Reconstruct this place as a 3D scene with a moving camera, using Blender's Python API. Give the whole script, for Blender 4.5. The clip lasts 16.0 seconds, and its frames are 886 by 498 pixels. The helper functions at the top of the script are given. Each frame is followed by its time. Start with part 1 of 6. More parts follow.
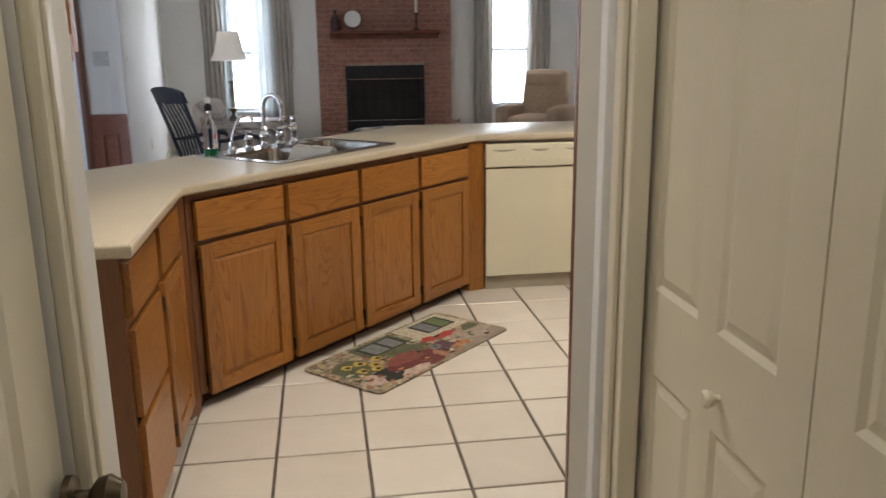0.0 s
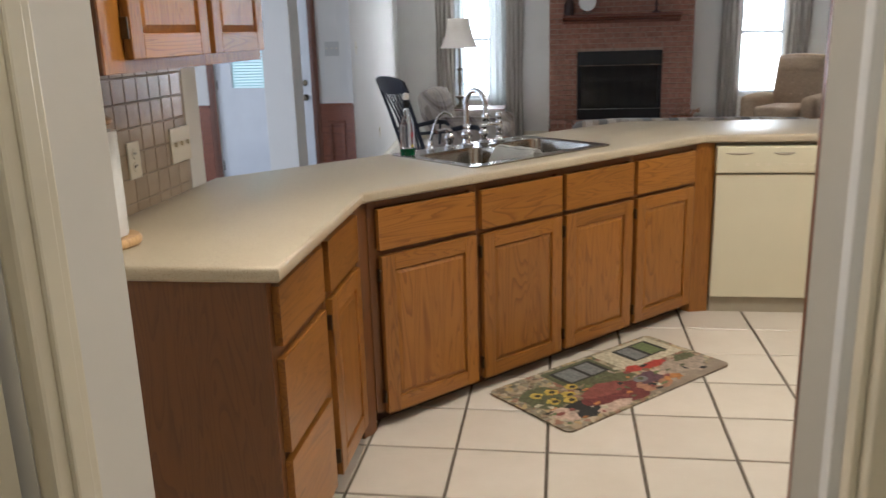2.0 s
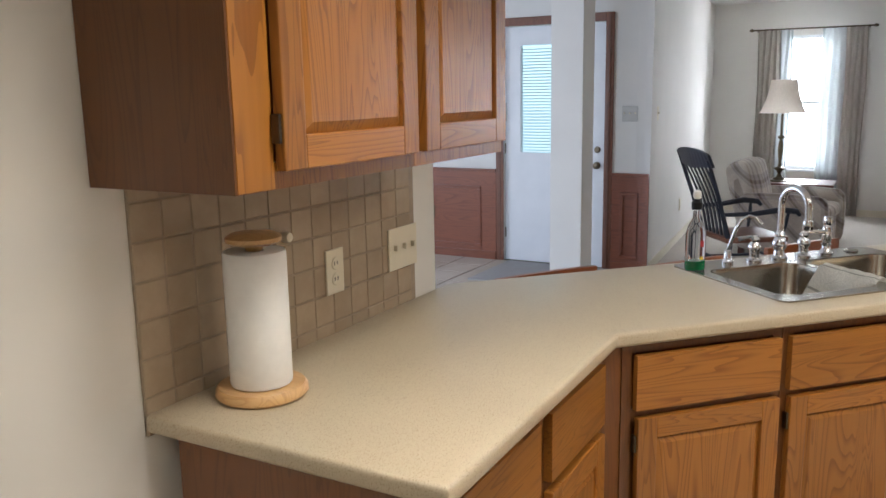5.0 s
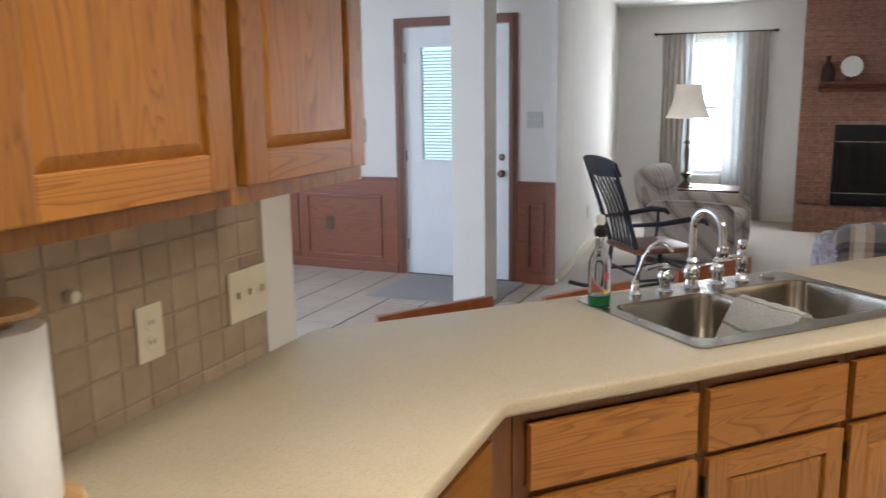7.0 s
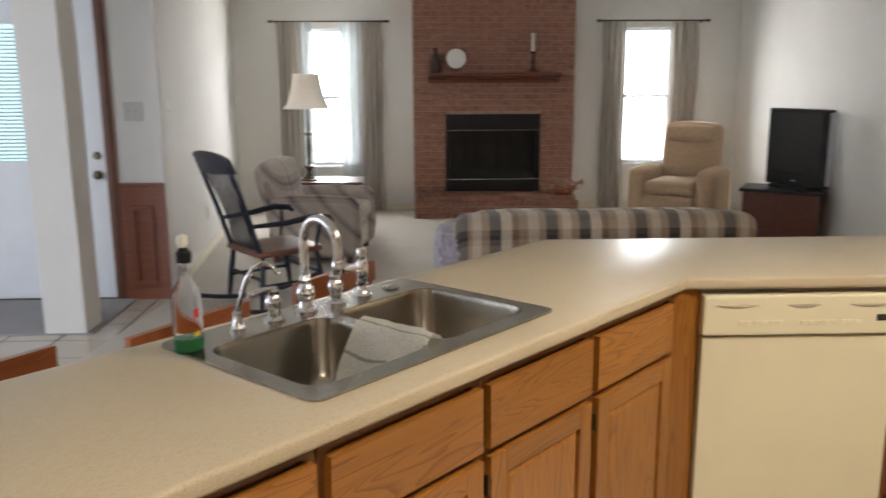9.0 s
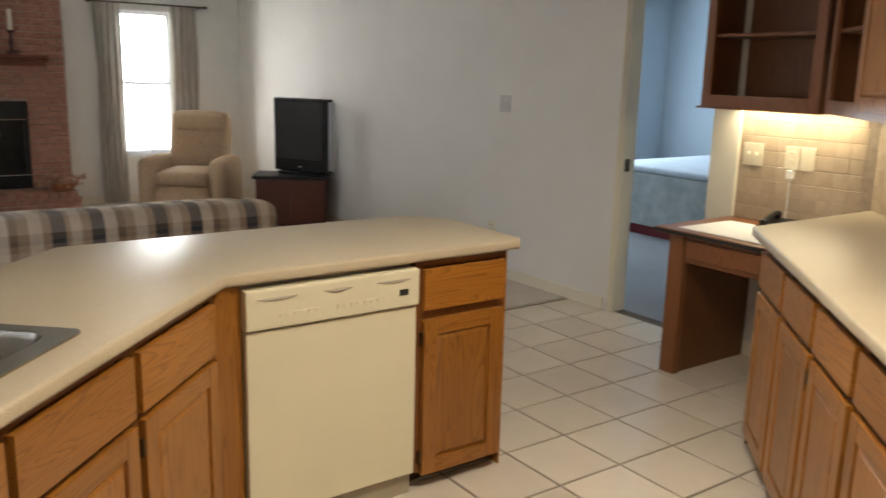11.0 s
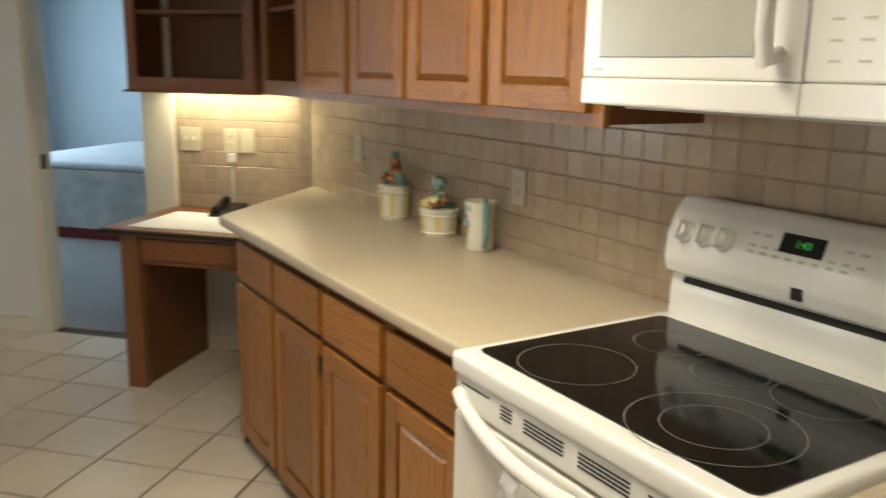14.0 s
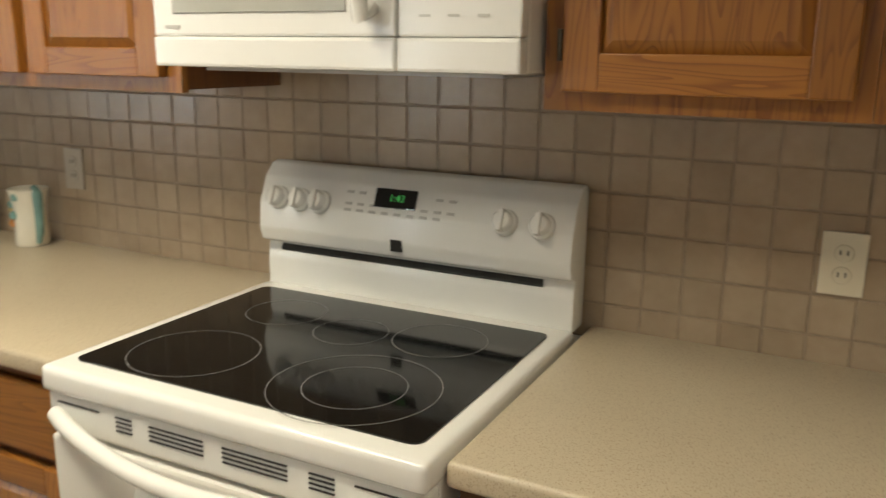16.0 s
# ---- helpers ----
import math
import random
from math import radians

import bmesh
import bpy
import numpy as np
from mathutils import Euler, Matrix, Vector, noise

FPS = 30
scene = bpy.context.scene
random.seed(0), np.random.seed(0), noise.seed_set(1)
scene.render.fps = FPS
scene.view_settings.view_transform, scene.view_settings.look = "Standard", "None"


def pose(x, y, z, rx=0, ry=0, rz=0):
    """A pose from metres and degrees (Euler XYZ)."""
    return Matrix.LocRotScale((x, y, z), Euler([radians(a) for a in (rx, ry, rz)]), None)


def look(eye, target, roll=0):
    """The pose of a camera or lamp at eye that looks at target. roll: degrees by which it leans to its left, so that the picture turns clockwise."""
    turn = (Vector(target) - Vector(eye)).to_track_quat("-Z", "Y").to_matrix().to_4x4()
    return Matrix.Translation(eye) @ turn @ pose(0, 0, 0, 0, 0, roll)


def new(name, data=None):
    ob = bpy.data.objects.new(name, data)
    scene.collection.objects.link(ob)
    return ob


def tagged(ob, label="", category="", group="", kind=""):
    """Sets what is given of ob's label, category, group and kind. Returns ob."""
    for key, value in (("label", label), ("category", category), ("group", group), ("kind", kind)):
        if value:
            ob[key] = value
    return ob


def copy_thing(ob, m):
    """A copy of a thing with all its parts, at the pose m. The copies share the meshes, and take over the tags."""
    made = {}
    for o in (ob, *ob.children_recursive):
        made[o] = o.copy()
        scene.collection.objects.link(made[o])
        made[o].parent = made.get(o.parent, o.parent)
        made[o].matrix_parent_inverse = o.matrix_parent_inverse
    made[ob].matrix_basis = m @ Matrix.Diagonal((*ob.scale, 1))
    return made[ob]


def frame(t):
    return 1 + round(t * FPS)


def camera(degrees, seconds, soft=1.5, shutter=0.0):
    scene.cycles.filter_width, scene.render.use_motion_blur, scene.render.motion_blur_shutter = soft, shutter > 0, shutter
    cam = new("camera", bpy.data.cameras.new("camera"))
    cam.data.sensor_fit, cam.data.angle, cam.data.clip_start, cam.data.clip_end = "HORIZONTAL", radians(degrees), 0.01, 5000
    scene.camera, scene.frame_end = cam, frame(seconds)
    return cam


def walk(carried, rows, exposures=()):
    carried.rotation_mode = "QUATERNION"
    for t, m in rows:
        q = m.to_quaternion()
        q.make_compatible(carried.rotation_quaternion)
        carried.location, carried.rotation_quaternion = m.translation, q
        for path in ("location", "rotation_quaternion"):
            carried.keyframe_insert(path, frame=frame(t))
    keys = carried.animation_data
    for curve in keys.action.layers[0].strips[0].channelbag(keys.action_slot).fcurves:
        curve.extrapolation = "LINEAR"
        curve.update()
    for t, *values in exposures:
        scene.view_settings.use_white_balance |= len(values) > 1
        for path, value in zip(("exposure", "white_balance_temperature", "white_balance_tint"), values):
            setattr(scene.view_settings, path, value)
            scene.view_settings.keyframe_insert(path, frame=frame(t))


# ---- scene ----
cam = camera(56.4, 16.0, shutter=0.5)
PATH = [
    (0, (-0.844, -4.529, 1.405), (-0.567, -2.608, 0.921), -0.7),
    (0.5, (-0.801, -4.464, 1.42), (-0.654, -2.531, 0.927), -1.1),
    (1, (-0.764, -4.314, 1.413), (-0.758, -2.377, 0.914), -1.5),
    (1.5, (-0.709, -4.233, 1.438), (-0.847, -2.305, 0.925), -1.3),
    (2, (-0.696, -4.139, 1.434), (-0.976, -2.226, 0.923), -1.7),
    (2.5, (-0.703, -4.03, 1.435), (-1.117, -2.136, 0.947), -1.7),
    (3, (-0.721, -3.872, 1.449), (-1.29, -2.011, 0.986), -1.2),
    (3.5, (-0.763, -3.665, 1.452), (-1.505, -1.861, 1.013), -1.9),
    (4, (-0.761, -3.557, 1.473), (-1.635, -1.802, 1.076), -1.9),
    (6.3, (-0.827, -3.126, 1.55), (-1.803, -1.42, 1.18), -0.8),
    (6.5, (-0.839, -3.075, 1.552), (-1.759, -1.339, 1.177), -0.9),
    (7, (-0.841, -2.972, 1.538), (-1.617, -1.167, 1.161), -0.8),
    (7.5, (-0.843, -2.804, 1.529), (-1.474, -0.945, 1.146), -0.9),
    (8, (-0.825, -2.663, 1.532), (-1.256, -0.75, 1.139), -1.1),
    (8.5, (-0.802, -2.558, 1.518), (-0.988, -0.607, 1.121), -0.9),
    (9, (-0.833, -2.447, 1.516), (-0.769, -0.489, 1.111), -0.3),
    (9.5, (-0.864, -2.352, 1.515), (-0.517, -0.427, 1.101), 0.1),
    (10, (-0.872, -2.314, 1.509), (-0.204, -0.475, 1.095), 0.9),
    (10.2, (-0.866, -2.307, 1.514), (-0.079, -0.517, 1.097), 1.1),
    (12.3, (-0.812, -2.188, 1.501), (0.662, -0.897, 1.102), 1.9),
    (12.5, (-0.776, -2.152, 1.49), (0.746, -0.916, 1.095), 2.0),
    (13, (-0.702, -2.069, 1.489), (0.951, -1.019, 1.086), 1.5),
    (13.5, (-0.674, -1.998, 1.475), (1.109, -1.187, 1.069), 2.2),
    (14, (-0.72, -1.881, 1.488), (1.179, -1.419, 1.065), 1.1),
    (14.5, (-0.713, -1.816, 1.473), (1.234, -1.674, 1.04), 1.1),
    (15, (-0.686, -1.837, 1.468), (1.26, -1.935, 1.016), 1.6),
    (15.5, (-0.659, -1.812, 1.466), (1.249, -2.176, 0.992), 2.8),
    (16, (-0.62, -1.761, 1.46), (1.228, -2.366, 0.992), 0.7),
]
walk(cam, [(t, look(eye, target, roll)) for t, eye, target, roll in PATH],
     exposures=[(0.0, -0.12, 5700, 10), (3.0, 0.05, 5650, 10), (4.0, 0.18, 5650, 10), (6.5, 0.18, 5850, 10), (7.5, 0.25, 5850, 10), (8.5, 0.2, 6050, 10), (9.5, 0.05, 6400, 10), (12.5, -0.05, 6450, 8), (14.0, -0.17, 6400, 4), (16.0, -0.3, 6350, 4)])

# ---- world and lights ----
world = bpy.data.worlds.new("world")
scene.world = world
world.use_nodes = True
wn = world.node_tree
sky = wn.nodes.new("ShaderNodeTexSky")
sky.sky_type, sky.sun_disc = "NISHITA", False
sky.sun_elevation, sky.sun_rotation = radians(48), radians(200)
wn.links.new(sky.outputs[0], wn.nodes["Background"].inputs[0])
wn.nodes["Background"].inputs[1].default_value = 0.12
sun_data = bpy.data.lights.new("sun", "SUN")
sun_data.energy, sun_data.angle, sun_data.color = 0.8, radians(12), (1, 0.95, 0.88)
new("sun", sun_data).matrix_world = look((4, -8, 10), (0, 0, 0))


def area(name, eye, target, sx, sy, watts, color, spread=180):
    d = bpy.data.lights.new(name, "AREA")
    d.shape, d.size, d.size_y, d.energy, d.color = "RECTANGLE", sx, sy, watts, color
    d.spread = radians(spread)
    ob = new(name, d)
    ob.matrix_world = look(eye, target)
    return ob


DAY = (1.0, 0.97, 0.93)
WARM = (1.0, 0.87, 0.69)
area("window_light_living_west", (-1.78, 7.24, 1.3), (-1.78, 0, 1.1), 0.55, 1.5, 40, DAY)
area("window_light_living_east", (1.83, 7.24, 1.3), (1.83, 0, 1.1), 0.52, 1.5, 40, DAY)
area("window_light_dining", (-6.36, 0.2, 1.4), (0, 0.2, 1.0), 2.6, 1.5, 54, (0.82, 0.88, 1.0))
# daylight fill for the entry wall, through a made-up opening out of view
area("window_light_dining_south", (-4.2, -3.31, 1.4), (-4.2, 0, 1.0), 1.8, 1.4, 55, (0.82, 0.88, 1.0))
area("window_light_bedroom", (5.6, 4.86, 1.5), (5.6, 0, 0.8), 1.2, 1.1, 70, (0.70, 0.85, 1.0))
# overhead kitchen light from an assumed fixture that stays out of view
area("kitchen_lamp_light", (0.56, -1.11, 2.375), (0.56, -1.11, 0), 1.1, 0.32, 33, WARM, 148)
# added fill for the west counter and wall, no such lamp in view
area("counter_lamp_light", (-1.0, -2.3, 2.36), (-1.0, -2.3, 0), 0.28, 0.28, 11, WARM, 116)
area("hall_lamp_light", (-0.62, -3.75, 2.40), (-0.62, -3.75, 0), 0.3, 0.3, 6, WARM)
area("under_cabinet_light", (3.03, 0.14, 1.358), (3.05, 0.14, 0), 0.66, 0.12, 6, (1.0, 0.86, 0.58))


# ---- materials ----
def mat(name):
    m = bpy.data.materials.new(name)
    m.use_nodes = True
    return m, m.node_tree, m.node_tree.nodes["Principled BSDF"]


def nd(t, kind, **kw):
    n = t.nodes.new("ShaderNode" + kind)
    for k, v in kw.items():
        n.inputs[k.replace("_", " ")].default_value = v
    return n


def coords(t, scale=(1, 1, 1), vary=0.0):
    tc = t.nodes.new("ShaderNodeTexCoord")
    mp = t.nodes.new("ShaderNodeMapping")
    mp.inputs["Scale"].default_value = scale
    t.links.new(tc.outputs["Object"], mp.inputs["Vector"])
    if vary:
        oi = t.nodes.new("ShaderNodeObjectInfo")
        mu = t.nodes.new("ShaderNodeMath")
        mu.operation = "MULTIPLY"
        mu.inputs[1].default_value = vary
        t.links.new(oi.outputs["Random"], mu.inputs[0])
        t.links.new(mu.outputs[0], mp.inputs["Location"])
    return mp.outputs[0]


def bands(t, fac, stops):
    """Hard-edged stripes whose stops lie exactly where they are named."""
    r = t.nodes.new("ShaderNodeValToRGB")
    r.color_ramp.interpolation = "CONSTANT"
    e = r.color_ramp.elements
    e.remove(e[1])
    e[0].position, e[0].color = 0.0, (*stops[0][1], 1)
    for p, c in stops[1:]:
        e.new(p).color = (*c, 1)
    t.links.new(fac, r.inputs[0])
    return r.outputs[0]


def ramp(t, fac, stops, mode="LINEAR"):
    r = t.nodes.new("ShaderNodeValToRGB")
    r.color_ramp.interpolation = mode
    e = r.color_ramp.elements
    while len(e) < len(stops):
        e.new(0.5)
    for el, (p, c) in zip(e, stops):
        el.position, el.color = p, (*c, 1)
    t.links.new(fac, r.inputs[0])
    return r.outputs[0]


def bump(t, b, height, strength, dist=0.002):
    n = t.nodes.new("ShaderNodeBump")
    n.inputs["Strength"].default_value, n.inputs["Distance"].default_value = strength, dist
    t.links.new(height, n.inputs["Height"])
    t.links.new(n.outputs[0], b.inputs["Normal"])


def mixc(t, fac, a, b_, mode="MIX"):
    n = t.nodes.new("ShaderNodeMix")
    n.data_type, n.blend_type = "RGBA", mode
    for v, i in ((fac, 0), (a, 6), (b_, 7)):
        if hasattr(v, "links"):
            t.links.new(v, n.inputs[i])
        else:
            n.inputs[i].default_value = v if i == 0 else (*v, 1)
    return n.outputs[2]


def plain(name, c, rough=0.5, metal=0.0, vary=0.06, scale=14, bumpy=0.0, spec=0.5):
    """Paint, plastic, metal: two scales of slight variation in colour and gloss."""
    m, t, b = mat(name)
    v = coords(t)
    n1, n2 = nd(t, "TexNoise", Scale=scale, Detail=4), nd(t, "TexNoise", Scale=scale * 12, Detail=2)
    for n in (n1, n2):
        t.links.new(v, n.inputs["Vector"])
    lo, hi = [x * (1 - vary) for x in c], [min(1, x * (1 + vary)) for x in c]
    t.links.new(ramp(t, n1.outputs[0], [(0.3, lo), (0.7, hi)]), b.inputs["Base Color"])
    rr = nd(t, "MapRange", To_Min=max(0.02, rough - 0.06), To_Max=rough + 0.08)
    t.links.new(n2.outputs[0], rr.inputs[0])
    t.links.new(rr.outputs[0], b.inputs["Roughness"])
    b.inputs["Metallic"].default_value = metal
    b.inputs["Specular IOR Level"].default_value = spec
    if bumpy:
        bump(t, b, n2.outputs[0], bumpy)
    return m


def oak(name, axis, light, dark, rough=0.38):
    """Open-pored oak: long streaks and cathedral rings along one axis."""
    m, t, b = mat(name)
    sc = [9.0, 9.0, 9.0]
    sc[axis] = 0.75
    fine = [70.0, 70.0, 70.0]
    fine[axis] = 2.2
    v = coords(t, tuple(sc), 30.0)
    n0 = nd(t, "TexNoise", Scale=0.9, Detail=2, Distortion=1.1)
    t.links.new(v, n0.inputs["Vector"])
    wv = t.nodes.new("ShaderNodeMath")
    wv.operation = "MULTIPLY"
    wv.inputs[1].default_value = 22.0
    t.links.new(n0.outputs[0], wv.inputs[0])
    sn = t.nodes.new("ShaderNodeMath")
    sn.operation = "FRACT"
    t.links.new(wv.outputs[0], sn.inputs[0])
    v2 = coords(t, tuple(fine), 50.0)
    n1 = nd(t, "TexNoise", Scale=1.0, Detail=5, Roughness=0.6)
    t.links.new(v2, n1.inputs["Vector"])
    mid = [(a + c) / 2 for a, c in zip(light, dark)]
    c1 = ramp(t, sn.outputs[0], [(0.0, dark), (0.10, dark), (0.24, mid), (0.5, light), (1.0, light)])
    c2 = ramp(t, n1.outputs[0], [(0.30, mid), (0.55, light), (0.8, light)])
    c3 = mixc(t, 0.40, c1, c2)
    oi = t.nodes.new("ShaderNodeObjectInfo")
    c4 = ramp(t, oi.outputs["Random"], [(0.0, (0.80, 0.78, 0.76)), (1.0, (1.08, 1.06, 1.04))])
    t.links.new(mixc(t, 1.0, c3, c4, "MULTIPLY"), b.inputs["Base Color"])
    b.inputs["Roughness"].default_value = rough
    b.inputs["Coat Weight"].default_value = 0.25
    b.inputs["Coat Roughness"].default_value = 0.28
    bump(t, b, n1.outputs[0], 0.25, 0.001)
    return m


def speckled(name, base, spots, rough, sc=420):
    m, t, b = mat(name)
    v = coords(t)
    n = nd(t, "TexNoise", Scale=sc, Detail=3, Roughness=0.7)
    n2 = nd(t, "TexNoise", Scale=2.2, Detail=4)
    for k in (n, n2):
        t.links.new(v, k.inputs["Vector"])
    c1 = ramp(t, n.outputs[0], [(0.33, spots), (0.47, base), (0.62, base), (0.78, [min(1, x * 1.15) for x in base])])
    c2 = ramp(t, n2.outputs[0], [(0.35, (0.94, 0.93, 0.92)), (0.65, (1.03, 1.03, 1.02))])
    t.links.new(mixc(t, 1.0, c1, c2, "MULTIPLY"), b.inputs["Base Color"])
    rr = nd(t, "MapRange", To_Min=rough - 0.05, To_Max=rough + 0.1)
    t.links.new(n2.outputs[0], rr.inputs[0])
    t.links.new(rr.outputs[0], b.inputs["Roughness"])
    bump(t, b, n.outputs[0], 0.08, 0.0006)
    return m


def glazed(name, a, c, rough, sc=7.0, bumpy=0.15):
    """Ceramic pieces that differ a little from one to the next."""
    m, t, b = mat(name)
    v = coords(t, (1, 1, 1), 20.0)
    oi = t.nodes.new("ShaderNodeObjectInfo")
    n = nd(t, "TexNoise", Scale=sc, Detail=5, Roughness=0.6)
    n2 = nd(t, "TexNoise", Scale=sc * 14, Detail=3)
    for k in (n, n2):
        t.links.new(v, k.inputs["Vector"])
    c1 = ramp(t, n.outputs[0], [(0.32, a), (0.68, c)])
    c2 = ramp(t, oi.outputs["Random"], [(0.0, (0.90, 0.89, 0.88)), (1.0, (1.05, 1.05, 1.05))])
    t.links.new(mixc(t, 1.0, c1, c2, "MULTIPLY"), b.inputs["Base Color"])
    rr = nd(t, "MapRange", To_Min=rough - 0.02, To_Max=rough + 0.05)
    t.links.new(n2.outputs[0], rr.inputs[0])
    t.links.new(rr.outputs[0], b.inputs["Roughness"])
    bump(t, b, n.outputs[0], bumpy, 0.002)
    return m


def woven(name, axis_stops, period, sc=(1, 1, 1), rough=0.95, cross=None, crossperiod=0.2, crossmix=0.45, exact=False):
    """Striped or plaid cloth; the stripes run round the local x axis, the cross bands along z and y."""
    m, t, b = mat(name)
    tc = t.nodes.new("ShaderNodeTexCoord")
    sp = t.nodes.new("ShaderNodeSeparateXYZ")
    t.links.new(tc.outputs["Object"], sp.inputs[0])

    def band(out, per, stops):
        d = t.nodes.new("ShaderNodeMath")
        d.operation = "DIVIDE"
        d.inputs[1].default_value = per
        t.links.new(out, d.inputs[0])
        f = t.nodes.new("ShaderNodeMath")
        f.operation = "FRACT"
        t.links.new(d.outputs[0], f.inputs[0])
        return bands(t, f.outputs[0], stops) if exact else ramp(t, f.outputs[0], stops, "CONSTANT")

    col = band(sp.outputs[0], period, axis_stops)
    if cross:
        ad = t.nodes.new("ShaderNodeMath")
        t.links.new(sp.outputs[1], ad.inputs[0])
        t.links.new(sp.outputs[2], ad.inputs[1])
        col = mixc(t, crossmix, col, band(ad.outputs[0], crossperiod, cross))
    n = nd(t, "TexNoise", Scale=260, Detail=3)
    n2 = nd(t, "TexNoise", Scale=8, Detail=3)
    for k in (n, n2):
        t.links.new(tc.outputs["Object"], k.inputs["Vector"])
    col = mixc(t, 1.0, col, ramp(t, n.outputs[0], [(0.3, (0.72, 0.72, 0.72)), (0.7, (1.1, 1.1, 1.1))]), "MULTIPLY")
    col = mixc(t, 1.0, col, ramp(t, n2.outputs[0], [(0.3, (0.88, 0.88, 0.88)), (0.7, (1.05, 1.05, 1.05))]), "MULTIPLY")
    t.links.new(col, b.inputs["Base Color"])
    b.inputs["Roughness"].default_value = rough
    b.inputs["Sheen Weight"].default_value = 0.2
    bump(t, b, n.outputs[0], 0.4, 0.002)
    return m


def glowing(name, c, strength):
    m, t, b = mat(name)
    b.inputs["Base Color"].default_value = (*c, 1)
    b.inputs["Emission Color"].default_value = (*c, 1)
    b.inputs["Emission Strength"].default_value = strength
    return m


def glassy(name, c=(1, 1, 1), rough=0.0, ior=1.45):
    m, t, b = mat(name)
    b.inputs["Base Color"].default_value = (*c, 1)
    b.inputs["Transmission Weight"].default_value = 1.0
    b.inputs["Roughness"].default_value = rough
    b.inputs["IOR"].default_value = ior
    return m


def sheer(name, c, through_part):
    """Thin curtain cloth that lets some light through."""
    m, t, b = mat(name)
    v = coords(t, (60, 60, 6))
    n = nd(t, "TexNoise", Scale=2, Detail=4)
    t.links.new(v, n.inputs["Vector"])
    t.links.new(ramp(t, n.outputs[0], [(0.3, [x * 0.85 for x in c]), (0.7, c)]), b.inputs["Base Color"])
    b.inputs["Roughness"].default_value = 0.95
    tr = t.nodes.new("ShaderNodeBsdfTranslucent")
    tr.inputs[0].default_value = (*c, 1)
    mx = t.nodes.new("ShaderNodeMixShader")
    mx.inputs[0].default_value = through_part
    t.links.new(b.outputs[0], mx.inputs[1])
    t.links.new(tr.outputs[0], mx.inputs[2])
    t.links.new(mx.outputs[0], t.nodes["Material Output"].inputs[0])
    return m


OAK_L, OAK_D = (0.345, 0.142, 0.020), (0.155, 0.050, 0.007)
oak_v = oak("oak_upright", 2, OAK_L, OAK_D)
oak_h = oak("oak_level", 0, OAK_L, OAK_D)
# dark side veneer; also carries the shade in gaps between cabinet fronts
oak_side_gap_shade = oak("oak_veneer_side_gap_shade", 2, (0.165, 0.060, 0.013), (0.10, 0.034, 0.008), 0.42)
oak_y = oak("oak_depthwise", 1, OAK_L, OAK_D)
# toe boards only: the shade of the recess is put into this colour
toe_shade_oak = plain("shaded_toe_board", (0.06, 0.028, 0.013), 0.7, 0, 0.15)
desk_wood = oak("desk_oak", 2, (0.26, 0.10, 0.034), (0.17, 0.062, 0.02), 0.42)
panel_wood = oak("wainscot_wood", 0, (0.24, 0.075, 0.034), (0.15, 0.043, 0.02), 0.4)
trim_wood = oak("door_trim_wood", 2, (0.19, 0.07, 0.035), (0.11, 0.04, 0.02), 0.4)
stool_wood = oak("stool_wood", 0, (0.33, 0.11, 0.04), (0.22, 0.07, 0.025), 0.35)
pale_wood = oak("pale_turned_wood", 0, (0.62, 0.40, 0.18), (0.48, 0.28, 0.11), 0.4)
red_wood = oak("cherry_wood", 0, (0.13, 0.035, 0.018), (0.07, 0.018, 0.01), 0.35)
mantel_wood = oak("mantel_wood", 0, (0.22, 0.065, 0.03), (0.13, 0.037, 0.02), 0.4)
counter_mat = speckled("speckled_laminate", (0.525, 0.455, 0.33), (0.33, 0.25, 0.165), 0.31, 330)
wall_paint = plain("wall_paint", (0.76, 0.74, 0.70), 0.75, 0, 0.025, 2.5, 0.12)
cream_paint = plain("cream_gloss_paint", (0.74, 0.69, 0.56), 0.38, 0, 0.03, 5)
white_paint = plain("white_door_paint", (0.80, 0.81, 0.83), 0.4, 0, 0.03, 5)
ceiling_paint = plain("ceiling_paint", (0.78, 0.77, 0.74), 0.9, 0, 0.03, 3, 0.35)
bed_wall_paint = plain("blue_grey_wall_paint", (0.52, 0.60, 0.66), 0.8, 0, 0.03, 2.5, 0.1)
tile_mat = glazed("floor_tile_glaze", (0.61, 0.55, 0.46), (0.66, 0.60, 0.51), 0.24, 4, 0.03)
grout_mat = plain("dark_grout", (0.11, 0.085, 0.06), 0.9, 0, 0.25, 20, 0.4)
splash_mat = glazed("backsplash_glaze", (0.375, 0.29, 0.20), (0.45, 0.355, 0.25), 0.20, 12, 0.35)
splash_grout = plain("backsplash_grout", (0.33, 0.26, 0.19), 0.9, 0, 0.15, 30, 0.3)
carpet_mat = speckled("beige_carpet", (0.56, 0.52, 0.47), (0.40, 0.36, 0.32), 0.95, 240)
bed_carpet = speckled("grey_carpet", (0.30, 0.30, 0.31), (0.2, 0.2, 0.21), 0.95, 240)
mat_mat = speckled("entry_mat_cloth", (0.36, 0.35, 0.35), (0.24, 0.23, 0.23), 0.95, 240)
brick_mat = glazed("brick_clay", (0.28, 0.13, 0.085), (0.44, 0.225, 0.155), 0.85, 16, 0.7)
mortar_mat = plain("mortar", (0.40, 0.29, 0.225), 0.95, 0, 0.2, 30, 0.5)
black_metal = plain("black_metal", (0.012, 0.012, 0.012), 0.4, 0.3, 0.2)
black_gloss = plain("black_glass_top", (0.004, 0.004, 0.004), 0.07, 0, 0.1)
